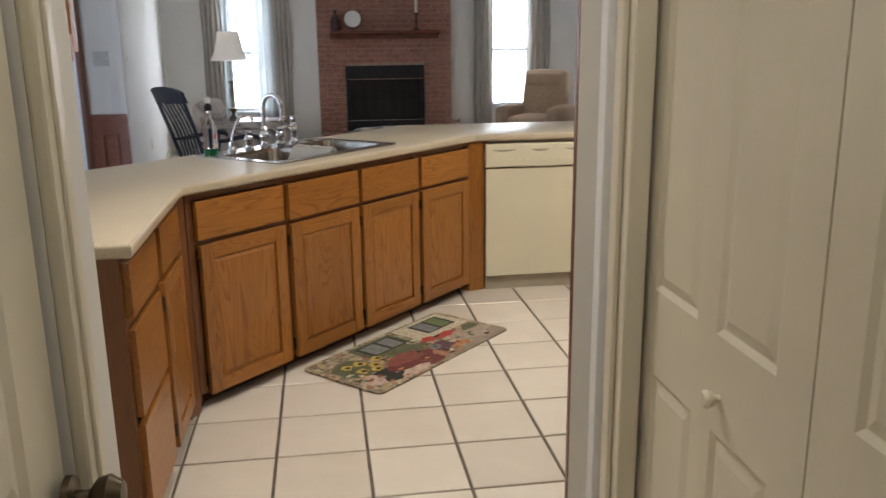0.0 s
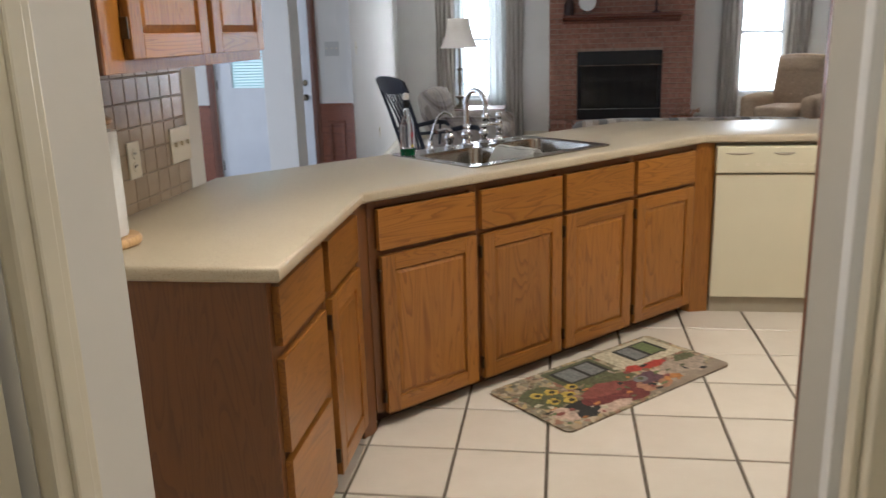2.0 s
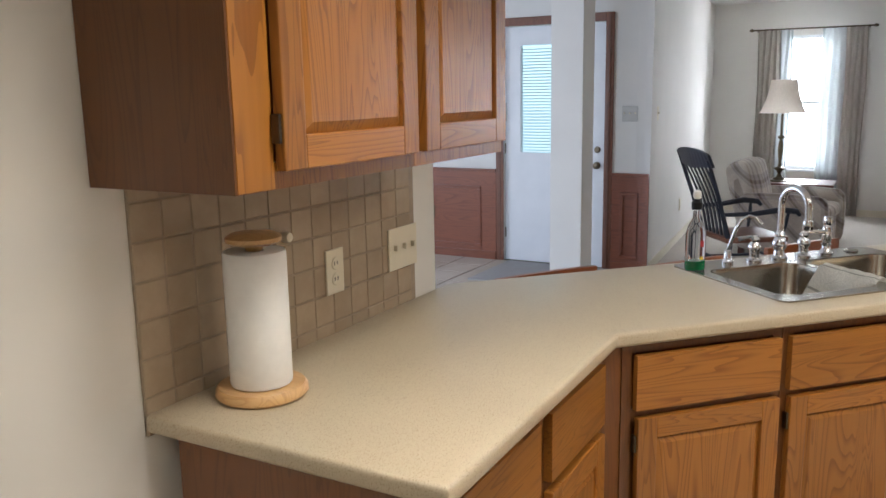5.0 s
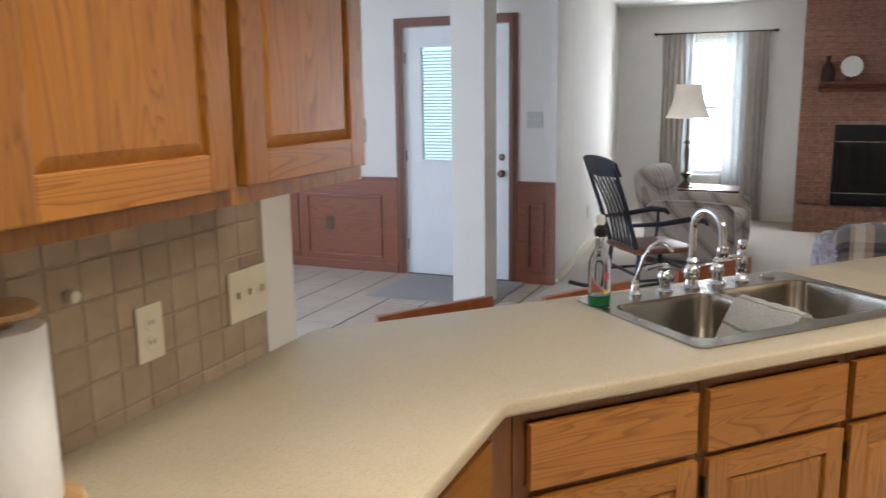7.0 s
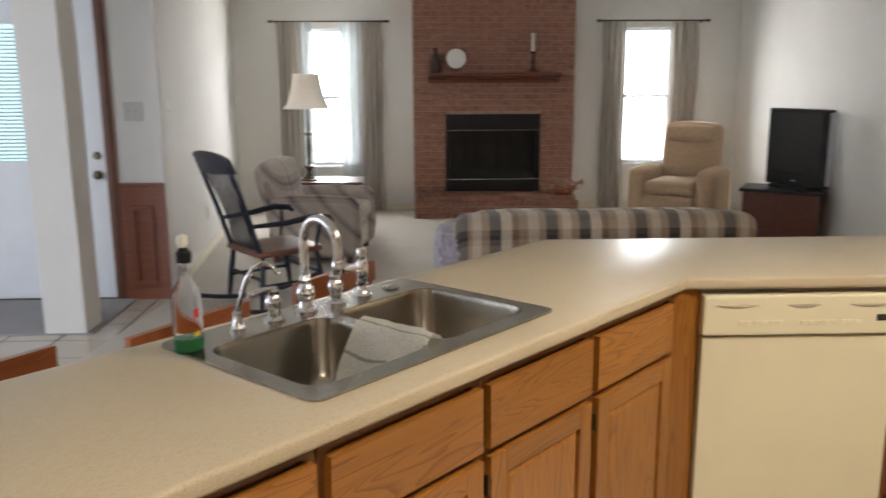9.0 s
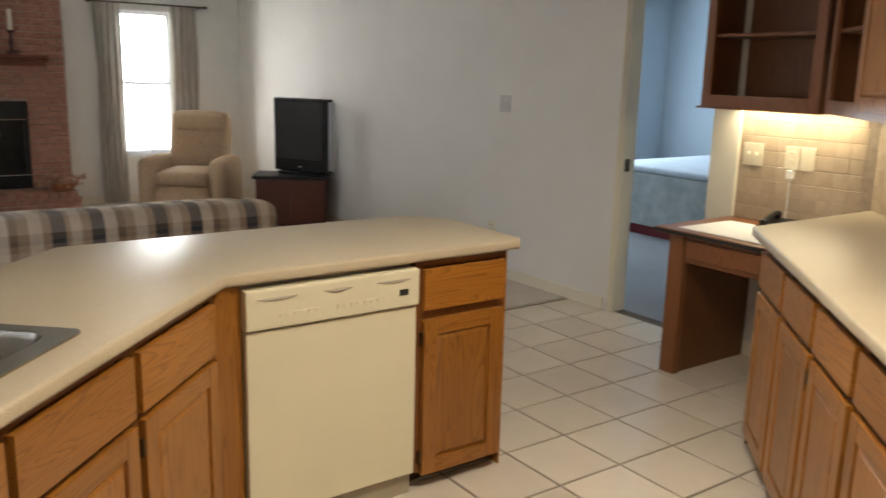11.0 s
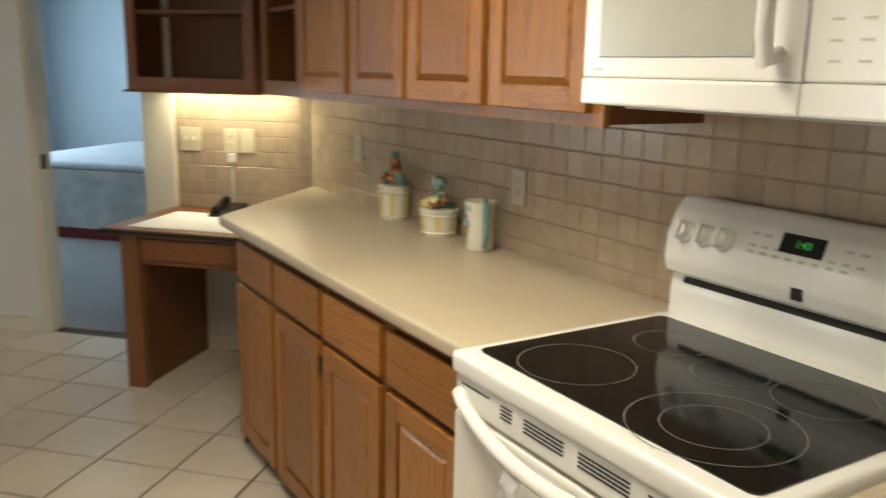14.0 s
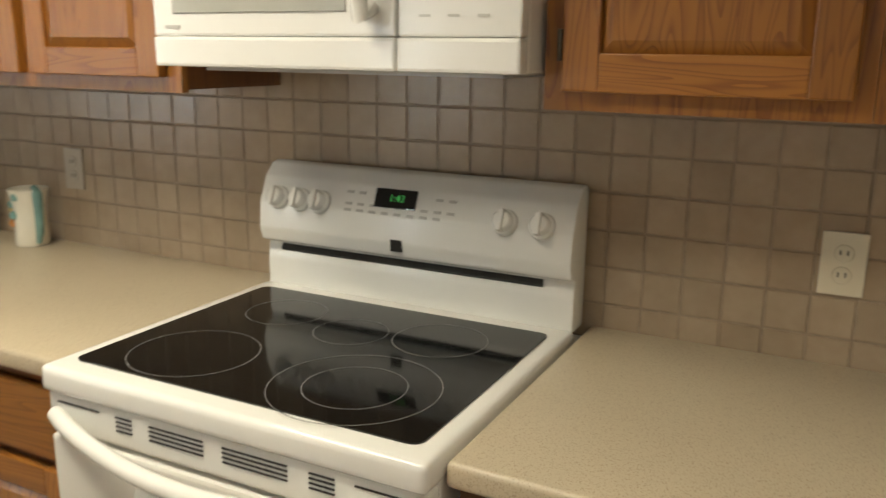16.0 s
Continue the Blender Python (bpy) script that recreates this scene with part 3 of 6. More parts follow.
# hall opening: jambs and casing on both sides
hr = thing("door_frame_hall", pose(-0.195, -2.86, 0), "cream painted trim at the end of the hall", "door frame", kind="structure")
# cool kitchen light on the jamb is put into its whiter colour
part("jamb", boxes((-0.065, 0.0, 0.0, 0.185, 0, 2.2), bev=0.004), white_paint, hr)
part("casing", boxes((-0.045, -0.001, -0.105, -0.001, 0, 2.2), bev=0.006), cream_paint, hr)
part("bead", boxes((-0.058, -0.046, -0.07, -0.03, 0, 2.2), bev=0.004), cream_paint, hr)
part("edge_strip", boxes((-0.072, -0.066, 0.165, 0.187, 0, 2.2), bev=0.002), trim_wood, hr)

# closet doors in the hall
closet = thing("closet_door", pose(-0.185, -2.897, 0, 0, 0, -90), "cream painted panelled folding closet doors, closed", "door", kind="structure")
for k in range(2):
    lf = six_panel(closet, 0.645, 2.0, 0.03, cream_paint)
    lf.location = (0.004 + 0.65 * k, 0.0, 0.012)
    kb = lathe([(0, -0.034), (0.013, -0.032), (0.017, -0.024), (0.013, -0.014), (0.007, -0.008), (0.007, 0)], 16)
    bmesh.ops.rotate(kb, verts=kb.verts, matrix=Matrix.Rotation(radians(-90), 3, "X"))
    bmesh.ops.translate(kb, verts=kb.verts, vec=(0.385, 0, 0.79))
    if k == 0:
        part("knob", kb, cream_paint, lf, "small round painted knob", True)
    else:
        kb.free()

# panelled door in the west hall wall
casing("door_frame_west", pose(-1.177, -4.31, 0, 0, 0, 90), 0.80, 2.03, cream_paint, "cream painted trim round the hall door", 0.07, 0.02)
hd = thing("hall_door", pose(-1.189, -4.303, 0.005, 0, 0, 90), "cream painted panelled door with bronze knob", "door", kind="structure")
hl = six_panel(hd, 0.785, 2.015, 0.036, cream_paint)
for dz in (0.0,):
    kb = lathe([(0, -0.07), (0.018, -0.068), (0.028, -0.052), (0.024, -0.038), (0.011, -0.028), (0.011, -0.012), (0.03, -0.009), (0.03, 0)], 20)
    bmesh.ops.rotate(kb, verts=kb.verts, matrix=Matrix.Rotation(radians(-90), 3, "X"))
    bmesh.ops.translate(kb, verts=kb.verts, vec=(0.748, -0.012, 0.858))
    part("knob", kb, bronze, hl, "aged bronze knob", True)

# ---- kitchen runs ----
RUN_A = pose(-1.36, -2.36, 0, 0, 0, 90)
RUN_B = pose(-1.36, -1.445, 0, 0, 0, 46.74)
RUN_C = pose(0, 0, 0)
RUN_R = pose(2.194, -0.256, 0, 0, 0, 225)
BACK_R = 0.672


def raised(w, h, th=0.02, rail=0.055, flat=False):
    """A cabinet front: framed raised field, or an eased slab for a drawer."""
    bm = bmesh.new()
    box(bm, 0, w, -th, 0, 0, h)
    f = min(bm.faces, key=lambda q: q.calc_center_median().y)
    if flat:
        bmesh.ops.inset_region(bm, faces=[f], thickness=0.012, depth=0.006)
    else:
        bmesh.ops.inset_region(bm, faces=[f], thickness=0.007, depth=0.004)
        bmesh.ops.inset_region(bm, faces=[f], thickness=rail, depth=0.0)
        bmesh.ops.inset_region(bm, faces=[f], thickness=0.009, depth=-0.010)
        bmesh.ops.inset_region(bm, faces=[f], thickness=min(0.035, w * 0.12), depth=0.009)
    return bm


def front(parent, name, x0, x1, z0, z1, flat=False, y=0.03, hinge=0):
    w, h = x1 - x0, z1 - z0
    if flat:
        ob = part(name, raised(w, h, flat=True), oak_h, parent)
    else:
        # a frame of stiles and rails round a raised panel
        r_ = min(0.058, w * 0.2)
        pb = boxes((r_ - 0.006, w - r_ + 0.006, -0.0085, -0.002, r_ - 0.006, h - r_ + 0.006))
        f = min(pb.faces, key=lambda q: q.calc_center_median().y)
        bmesh.ops.inset_region(pb, faces=[f], thickness=0.010, depth=0.0)
        bmesh.ops.inset_region(pb, faces=[f], thickness=min(0.036, w * 0.11), depth=0.0115)
        ob = part(name, pb, oak_v, parent)
        for a in (0.0, w - r_):
            part("stile", boxes((a, a + r_, -0.0225, 0, 0, h), bev=0.0035), oak_v, ob)
        for a in (0.0, h - r_):
            part("rail", boxes((r_, w - r_, -0.0222, -0.0003, a, a + r_), bev=0.0025), oak_h, ob)
    ob.location = (x0, y, z0)
    if hinge:
        hx = -0.006 if hinge < 0 else x1 - x0 + 0.006
        for hz in (0.07, z1 - z0 - 0.07):
            part("hinge", boxes((hx - 0.0035, hx + 0.0035, -0.020, -0.002, hz - 0.024, hz + 0.024), bev=0.002), bronze, ob, "dark bronze hinge")
    return ob


def base_unit(run, x0, x1, fronts, label, left_side=False, right_side=False, depth=0.60, name="base_cabinet"):
    """A base unit: carcass, face frame, toe board, and the fronts given as (kind, bottom, top)."""
    w = x1 - x0
    t_ = thing(name, run @ pose(x0, 0, 0), label, "cabinet", "base cabinets")
    part("body", boxes((0.001, w - 0.001, 0.052, depth, 0.07, 0.868)), oak_side_gap_shade, t_)
    # frame darker than the fronts: narrow gap shadow put into its colour
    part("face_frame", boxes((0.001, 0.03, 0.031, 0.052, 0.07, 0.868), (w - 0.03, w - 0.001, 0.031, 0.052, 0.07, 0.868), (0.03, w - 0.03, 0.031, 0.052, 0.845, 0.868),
                             (0.03, w - 0.03, 0.031, 0.052, 0.655, 0.69), (0.03, w - 0.03, 0.031, 0.052, 0.07, 0.10)), oak_side_gap_shade, t_)
    # toe board coloured as dark as the shade under the cabinet
    part("toe_board", boxes((0.001, w - 0.001, 0.10, 0.115, 0.0, 0.07)), toe_shade_oak, t_)
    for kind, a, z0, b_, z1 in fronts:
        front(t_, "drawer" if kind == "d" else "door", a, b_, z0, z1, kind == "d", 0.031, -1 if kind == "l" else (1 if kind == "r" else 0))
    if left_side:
        part("side_panel", boxes((-0.004, 0.0, 0.03, depth, 0.0, 0.868), bev=0.001), oak_side_gap_shade, t_, "dark brown side panel")
    if right_side:
        part("side_panel", boxes((w, w + 0.006, 0.03, depth, 0.0, 0.868), bev=0.001), oak_v, t_)
    return t_


L_DOOR = "honey oak base cabinet with drawer and door"
# west run: a stack of three drawers, then a drawer over a door
base_unit(RUN_A, 0.03, 0.47, [("d", 0.03, 0.69, 0.41, 0.845), ("d", 0.03, 0.40, 0.41, 0.655), ("d", 0.03, 0.08, 0.41, 0.375)],
          "honey oak base cabinet with three drawers at counter end", left_side=True)
base_unit(RUN_A, 0.471, 0.885, [("d", 0.03, 0.69, 0.385, 0.845), ("l", 0.03, 0.08, 0.385, 0.665)], L_DOOR)
# sink run
base_unit(RUN_B, 0.03, 0.527, [("d", 0.035, 0.69, 0.482, 0.838), ("l", 0.04, 0.062, 0.485, 0.668)], L_DOOR + " by the sink")
base_unit(RUN_B, 0.528, 1.006, [("d", 0.018, 0.685, 0.465, 0.838), ("l", 0.022, 0.062, 0.465, 0.665)], L_DOOR + " under the sink", depth=0.10)
base_unit(RUN_B, 1.007, 1.474, [("d", 0.014, 0.685, 0.452, 0.838), ("l", 0.014, 0.062, 0.452, 0.665)], L_DOOR + " under the sink", depth=0.10)
base_unit(RUN_B, 1.475, 1.962, [("d", 0.016, 0.685, 0.452, 0.838), ("l", 0.018, 0.062, 0.452, 0.665)], L_DOOR + " by the dishwasher")
# peninsula end
base_unit(RUN_C, 0.69, 1.095, [("d", 0.028, 0.69, 0.385, 0.838), ("l", 0.028, 0.062, 0.385, 0.655)], L_DOOR + " at the peninsula end", right_side=True)
FILL_W, FILL_E = "oak corner filler strip between cabinet runs", "oak corner filler strip beside the dishwasher"

single("peninsula_back", prism([(-0.33, 0.575), (1.09, 0.575), (1.09, 0.595), (-0.34, 0.595), (-1.98, -1.15), (-1.96, -1.16)], 0.0, 0.868), oak_v, "oak back panel of the peninsula", "cabinet panel")
RB = RUN_B
for lab, pa, pb_, pc, pd in ((FILL_W, (RUN_A, 0.886, 0.033), (RB, 0.029, 0.033), (RB, 0.029, 0.09), (RUN_A, 0.886, 0.09)), (FILL_E, (RB, 1.963, 0.033), (RUN_C, 0.054, 0.033), (RUN_C, 0.054, 0.09), (RB, 1.963, 0.09))):
    q = [tuple((r_ @ Vector((x, y, 0))).xy) for r_, x, y in (pa, pb_, pc, pd)]
    single("cabinet_filler", prism(q, 0.0, 0.868), oak_v if lab is FILL_E else oak_side_gap_shade, lab, "cabinet trim")
# range run
for k, (a, b_) in enumerate(((0.16, 0.577), (0.578, 0.992), (0.993, 1.405), (1.406, 1.81))):
    base_unit(RUN_R, a, b_, [("d", 0.02, 0.70, b_ - a - 0.02, 0.84), ("r" if k % 2 else "l", 0.02, 0.065, b_ - a - 0.02, 0.675)], L_DOOR + " beside the range", left_side=(k == 0), depth=0.62)
base_unit(RUN_R, 2.60, 3.05, [("d", 0.02, 0.70, 0.43, 0.84), ("l", 0.02, 0.085, 0.43, 0.675)], L_DOOR + " beside the range", depth=0.62)
base_unit(RUN_R, 3.051, 3.36, [("d", 0.02, 0.70, 0.29, 0.84), ("l", 0.02, 0.085, 0.29, 0.675)], L_DOOR + " near the hall", depth=0.62)


def worktop(name, outer, hole, label):
    """A laminate top with a rounded nosing, cut out where the sink drops in."""
    bm = bmesh.new()
    edges = []
    for loop in (outer, hole):
        vs = [bm.verts.new((x, y, 0.91)) for x, y in loop]
        edges += [bm.edges.new((vs[i], vs[(i + 1) % len(vs)])) for i in range(len(vs))]
    bmesh.ops.triangle_fill(bm, use_beauty=True, use_dissolve=False, edges=edges)
    bmesh.ops.recalc_face_normals(bm, faces=bm.faces)
    if bm.faces[:] and bm.faces[:][0].normal.z < 0:
        bmesh.ops.reverse_faces(bm, faces=bm.faces)
    ex = bmesh.ops.extrude_face_region(bm, geom=bm.faces[:])
    low = [v for v in ex["geom"] if isinstance(v, bmesh.types.BMVert)]
    bmesh.ops.translate(bm, verts=low, vec=(0, 0, -0.04))
    bmesh.ops.recalc_face_normals(bm, faces=bm.faces)
    n_out = len(outer)
    rim = [e for e in bm.edges if abs(e.verts[0].co.z - e.verts[1].co.z) < 1e-6 and any(abs(f.normal.z) < 0.1 for f in e.link_faces) and any(abs(f.normal.z) > 0.9 for f in e.link_faces)]
    bmesh.ops.bevel(bm, geom=rim, offset=0.011, segments=3, profile=0.5, affect="EDGES", clamp_overlap=True)
    return single(name, bm, counter_mat, label, "countertop", smooth=True)


def on(run, x, y):
    p = run @ Vector((x, y, 0))
    return (p.x, p.y)


SINK = RUN_B @ pose(0.99, 0.372, 0.91, 0, 0, 1.0)
hole = [on(SINK, x, y) for x, y in ((-0.40, -0.26), (0.40, -0.26), (0.40, 0.26), (-0.40, 0.26))]
worktop("countertop", [(-2.018, -2.36), (-1.345, -2.36), (-1.36, -1.445), (0, 0), (1.135, 0), (1.16, 0.03), (1.165, 0.48), (1.02, 0.645), (-0.345, 0.645), (-2.018, -1.14)], hole,
        "beige speckled laminate countertop of the peninsula")
R1 = 1.8125
single("countertop", prism([(2.194, -0.256), on(RUN_R, R1, 0), on(RUN_R, R1, BACK_R - 0.002), (3.128, -0.272)][::-1], 0.87, 0.91, 0.010, 3), counter_mat,
       "beige speckled laminate countertop beside the range", "countertop", smooth=True)
single("countertop", prism([on(RUN_R, 2.592, 0), on(RUN_R, 3.36, 0), on(RUN_R, 3.36, BACK_R - 0.002), on(RUN_R, 2.592, BACK_R - 0.002)][::-1], 0.87, 0.91, 0.010, 3), counter_mat,
       "beige speckled laminate countertop between range and hall", "countertop", smooth=True)

# sink
sk = thing("kitchen_sink", SINK, "stainless steel double-bowl drop-in sink", "sink")
bm = bmesh.new()


def rounded(x0, x1, y0, y1, r, n=5):
    pts = []
    for cx, cy, a in ((x1 - r, y1 - r, 0), (x0 + r, y1 - r, 90), (x0 + r, y0 + r, 180), (x1 - r, y0 + r, 270)):
        pts += [(cx + r * math.cos(radians(a + 90 * k / n)), cy + r * math.sin(radians(a + 90 * k / n))) for k in range(n + 1)]
    return pts


def sheet_with_holes(outer, holes, z):
    bm = bmesh.new()
    edges = []
    for loop in (outer, *holes):
        vs = [bm.verts.new((x, y, z)) for x, y in loop]
        edges += [bm.edges.new((vs[i], vs[(i + 1) % len(vs)])) for i in range(len(vs))]
    bmesh.ops.triangle_fill(bm, use_beauty=True, edges=edges)
    return bm


BOWLS = ((-0.375, -0.015, -0.225, 0.155), (0.015, 0.375, -0.225, 0.155))
rim = sheet_with_holes(rounded(-0.419, 0.419, -0.279, 0.279, 0.03), [rounded(*b_, 0.055) for b_ in BOWLS], 0.006)
ex = bmesh.ops.extrude_face_region(rim, geom=rim.faces[:])
bmesh.ops.translate(rim, verts=[v for v in ex["geom"] if isinstance(v, bmesh.types.BMVert)], vec=(0, 0, -0.005))
bmesh.ops.recalc_face_normals(rim, faces=rim.faces)
part("rim", rim, steel, sk)
for b_ in BOWLS:
    bw = bmesh.new()
    levels = [(0.0, 0.004, 0.055), (0.004, -0.012, 0.055), (0.012, -0.13, 0.06), (0.03, -0.165, 0.07), (0.075, -0.18, 0.09)]
    rings = []
    for ins, z, r in levels:
        rings.append([bw.verts.new((x, y, z)) for x, y in rounded(b_[0] + ins, b_[1] - ins, b_[2] + ins, b_[3] - ins, max(0.02, r - ins * 0.3))])
    for p, q in zip(rings, rings[1:]):
        for i in range(len(p)):
            j = (i + 1) % len(p)
            bw.faces.new((p[i], q[i], q[j], p[j]))
    bw.faces.new(rings[-1])
    part("bowl", bw, steel, sk, "", True)
    part("drain", lathe([(0, 0.001), (0.028, 0.001), (0.036, 0.004), (0.043, 0.002), (0.045, 0)], 20, ((b_[0] + b_[1]) / 2, -0.03, -0.18)), chrome, sk, "", True)
hb = lathe([(0.024, 0), (0.024, 0.004), (0.018, 0.008), (0, 0.009)], 16, (0.30, 0.215, 0.006))
part("hole_cover", hb, steel, sk, "", True)

# faucet: bridge with high arc, two levers, side spray, filtered-water tap
fc = thing("faucet", SINK @ pose(-0.02, 0.215, 0.006), "chrome bridge faucet with tall curved spout", "faucet")
part("spout", tube([(0, 0, 0.055), (0, 0, 0.19)] + [(0, -y, z) for y, _, z in [(0.064 - 0.064 * math.cos(radians(a)), 0, 0.19 + 0.064 * math.sin(radians(a))) for a in range(15, 181, 15)]] + [(0, -0.130, 0.155)],
                   0.0125, 14), chrome, fc, "", True)
part("spout_tip", lathe([(0.013, 0), (0.017, -0.008), (0.017, -0.03), (0.013, -0.036), (0, -0.036)], 16, (0, -0.130, 0.157)), chrome, fc, "", True)
part("column", lathe([(0, 0), (0.03, 0), (0.03, 0.006), (0.02, 0.014), (0.017, 0.03), (0.024, 0.04), (0.026, 0.055), (0.02, 0.07), (0.014, 0.078), (0.018, 0.088), (0.0125, 0.10)], 20), chrome, fc, "", True)
for sx in (-0.105, 0.105):
    part("valve", lathe([(0, 0), (0.027, 0), (0.027, 0.006), (0.018, 0.013), (0.016, 0.03), (0.022, 0.042), (0.022, 0.055), (0.014, 0.068), (0.017, 0.078), (0.010, 0.088), (0, 0.09)], 18, (sx, 0, 0)), chrome, fc, "", True)
    part("lever", tube([(sx, 0, 0.082), (sx + (0.03 if sx > 0 else -0.03), -0.005, 0.088), (sx + (0.085 if sx > 0 else -0.085), -0.012, 0.083)], [0.006, 0.006, 0.009], 10), chrome, fc, "", True)
sp = thing("side_sprayer", SINK @ pose(0.185, 0.215, 0.006), "chrome side sprayer standing beside the faucet", "sprayer")
part("base", lathe([(0, 0), (0.026, 0), (0.026, 0.006), (0.017, 0.016), (0.014, 0.03), (0.019, 0.038)], 18), chrome, sp, "", True)
part("head", lathe([(0.012, 0.036), (0.017, 0.05), (0.018, 0.09), (0.012, 0.105), (0.017, 0.118), (0.013, 0.135), (0, 0.138)], 18), chrome, sp, "", True)
fl = thing("filter_tap", SINK @ pose(-0.235, 0.215, 0.006), "slim chrome filtered-water tap by the sink", "tap")
part("stem", tube([(0, 0, 0), (0, 0, 0.05), (0.012, -0.02, 0.12), (0.024, -0.035, 0.155), (0.036, -0.055, 0.17), (0.05, -0.075, 0.165), (0.06, -0.09, 0.145)], 0.0065, 10), chrome, fl, "", True)
part("collar", lathe([(0, 0), (0.02, 0), (0.02, 0.008), (0.013, 0.016), (0.012, 0.045), (0.007, 0.05)], 16), chrome, fl, "", True)

# dish soap bottle
bt = thing("soap_bottle", SINK @ pose(-0.396, 0.175, 0.007, 0, 0, 8) @ Matrix.Diagonal((1.06, 1.06, 1.07, 1)), "nearly empty clear glass bottle with green soap", "bottle")
prof = [(0, 0), (0.032, 0), (0.034, 0.008), (0.034, 0.115), (0.026, 0.14), (0.013, 0.16), (0.012, 0.185), (0.015, 0.187), (0.015, 0.193)]
part("glass_body", lathe(prof, 4 * 5, sx=1.0, sy=0.8), clear_glass, bt, "", True)
part("green_soap", lathe([(0, 0.002), (0.031, 0.002), (0.0325, 0.008), (0.0325, 0.03), (0, 0.031)], 20, sx=1.0, sy=0.79), green_soap, bt, "green soap in the bottom")
part("spout_cap", lathe([(0.016, 0.19), (0.017, 0.21), (0.012, 0.215), (0.006, 0.225)], 16), black_metal, bt, "black collar", True)
part("pourer", lathe([(0.010, 0.222), (0.014, 0.232), (0.012, 0.245), (0, 0.251)], 12), enamel, bt, "", True)
part("label", boxes((-0.007, 0.007, -0.0283, -0.0277, 0.075, 0.095)), plain("red_print", (0.5, 0.05, 0.05), 0.5), bt, "red printed mark")
part("label", boxes((-0.008, 0.007, -0.0283, -0.0277, 0.036, 0.046)), plain("yellow_print", (0.7, 0.5, 0.03), 0.5), bt, "yellow printed mark")

# folded dishcloth over the divider
cl = bmesh.new()
NX, path = 12, [(-0.105, -0.125), (-0.085, -0.075), (-0.05, -0.02), (-0.022, 0.016), (0.0, 0.026), (0.022, 0.020), (0.034, 0.0), (0.036, -0.02)]
grid = []
for i in range(NX + 1):
    v = i / NX
    grid.append([cl.verts.new((x + 0.004 * math.sin(9 * v + k), -0.215 + 0.235 * v, z + 0.003 * math.sin(14 * v + 2 * k))) for k, (x, z) in enumerate(path)])
for a, b_ in zip(grid, grid[1:]):
    for k in range(len(path) - 1):
        cl.faces.new((a[k], a[k + 1], b_[k + 1], b_[k]))
bmesh.ops.solidify(cl, geom=cl.faces[:], thickness=-0.007)
single("dishcloth", cl, striped_cloth, "folded white dishcloth draped over the sink divider", "cloth", SINK, smooth=True)

# dishwasher
dw = thing("dishwasher", RUN_C @ pose(0.056, 0, 0), "bisque built-in dishwasher with control strip", "dishwasher")
part("body", boxes((0.006, 0.624, 0.05, 0.57, 0.02, 0.862)), bisque_dark, dw)
part("door_panel", boxes((0.004, 0.626, 0.008, 0.05, 0.085, 0.715), bev=0.006), bisque, dw)
part("toe_panel", boxes((0.006, 0.624, 0.03, 0.05, 0.0, 0.08), bev=0.003), bisque_dark, dw, "taupe toe panel")
cp = part("control_panel", boxes((0.0, 0.63, -0.004, 0.05, 0.722, 0.852), bev=0.009), bisque, dw)
for xa, xb, r_ in ((0.025, 0.185, 0.006), (0.255, 0.375, 0.007), (0.445, 0.605, 0.006)):
    grip = [(xa + (xb - xa) * k / 8, -0.002, 0.822 - 0.006 * math.sin(math.pi * k / 8)) for k in range(9)]
    part("grip_slot", tube(grip, [0.0008 + r_ * math.sin(math.pi * k / 8) for k in range(9)], 8), bisque_dark, cp, "shadowed finger slot", True)
for k in range(14):
    part("button", boxes((0.11 + 0.025 * k + (0.05 if k > 5 else 0), 0.126 + 0.025 * k + (0.05 if k > 5 else 0), -0.007, -0.003, 0.758, 0.77)), ivory if k % 2 else bisque, cp)
part("display", boxes((0.548, 0.582, -0.007, -0.003, 0.766, 0.786)), dark_slot, cp, "small dark display")

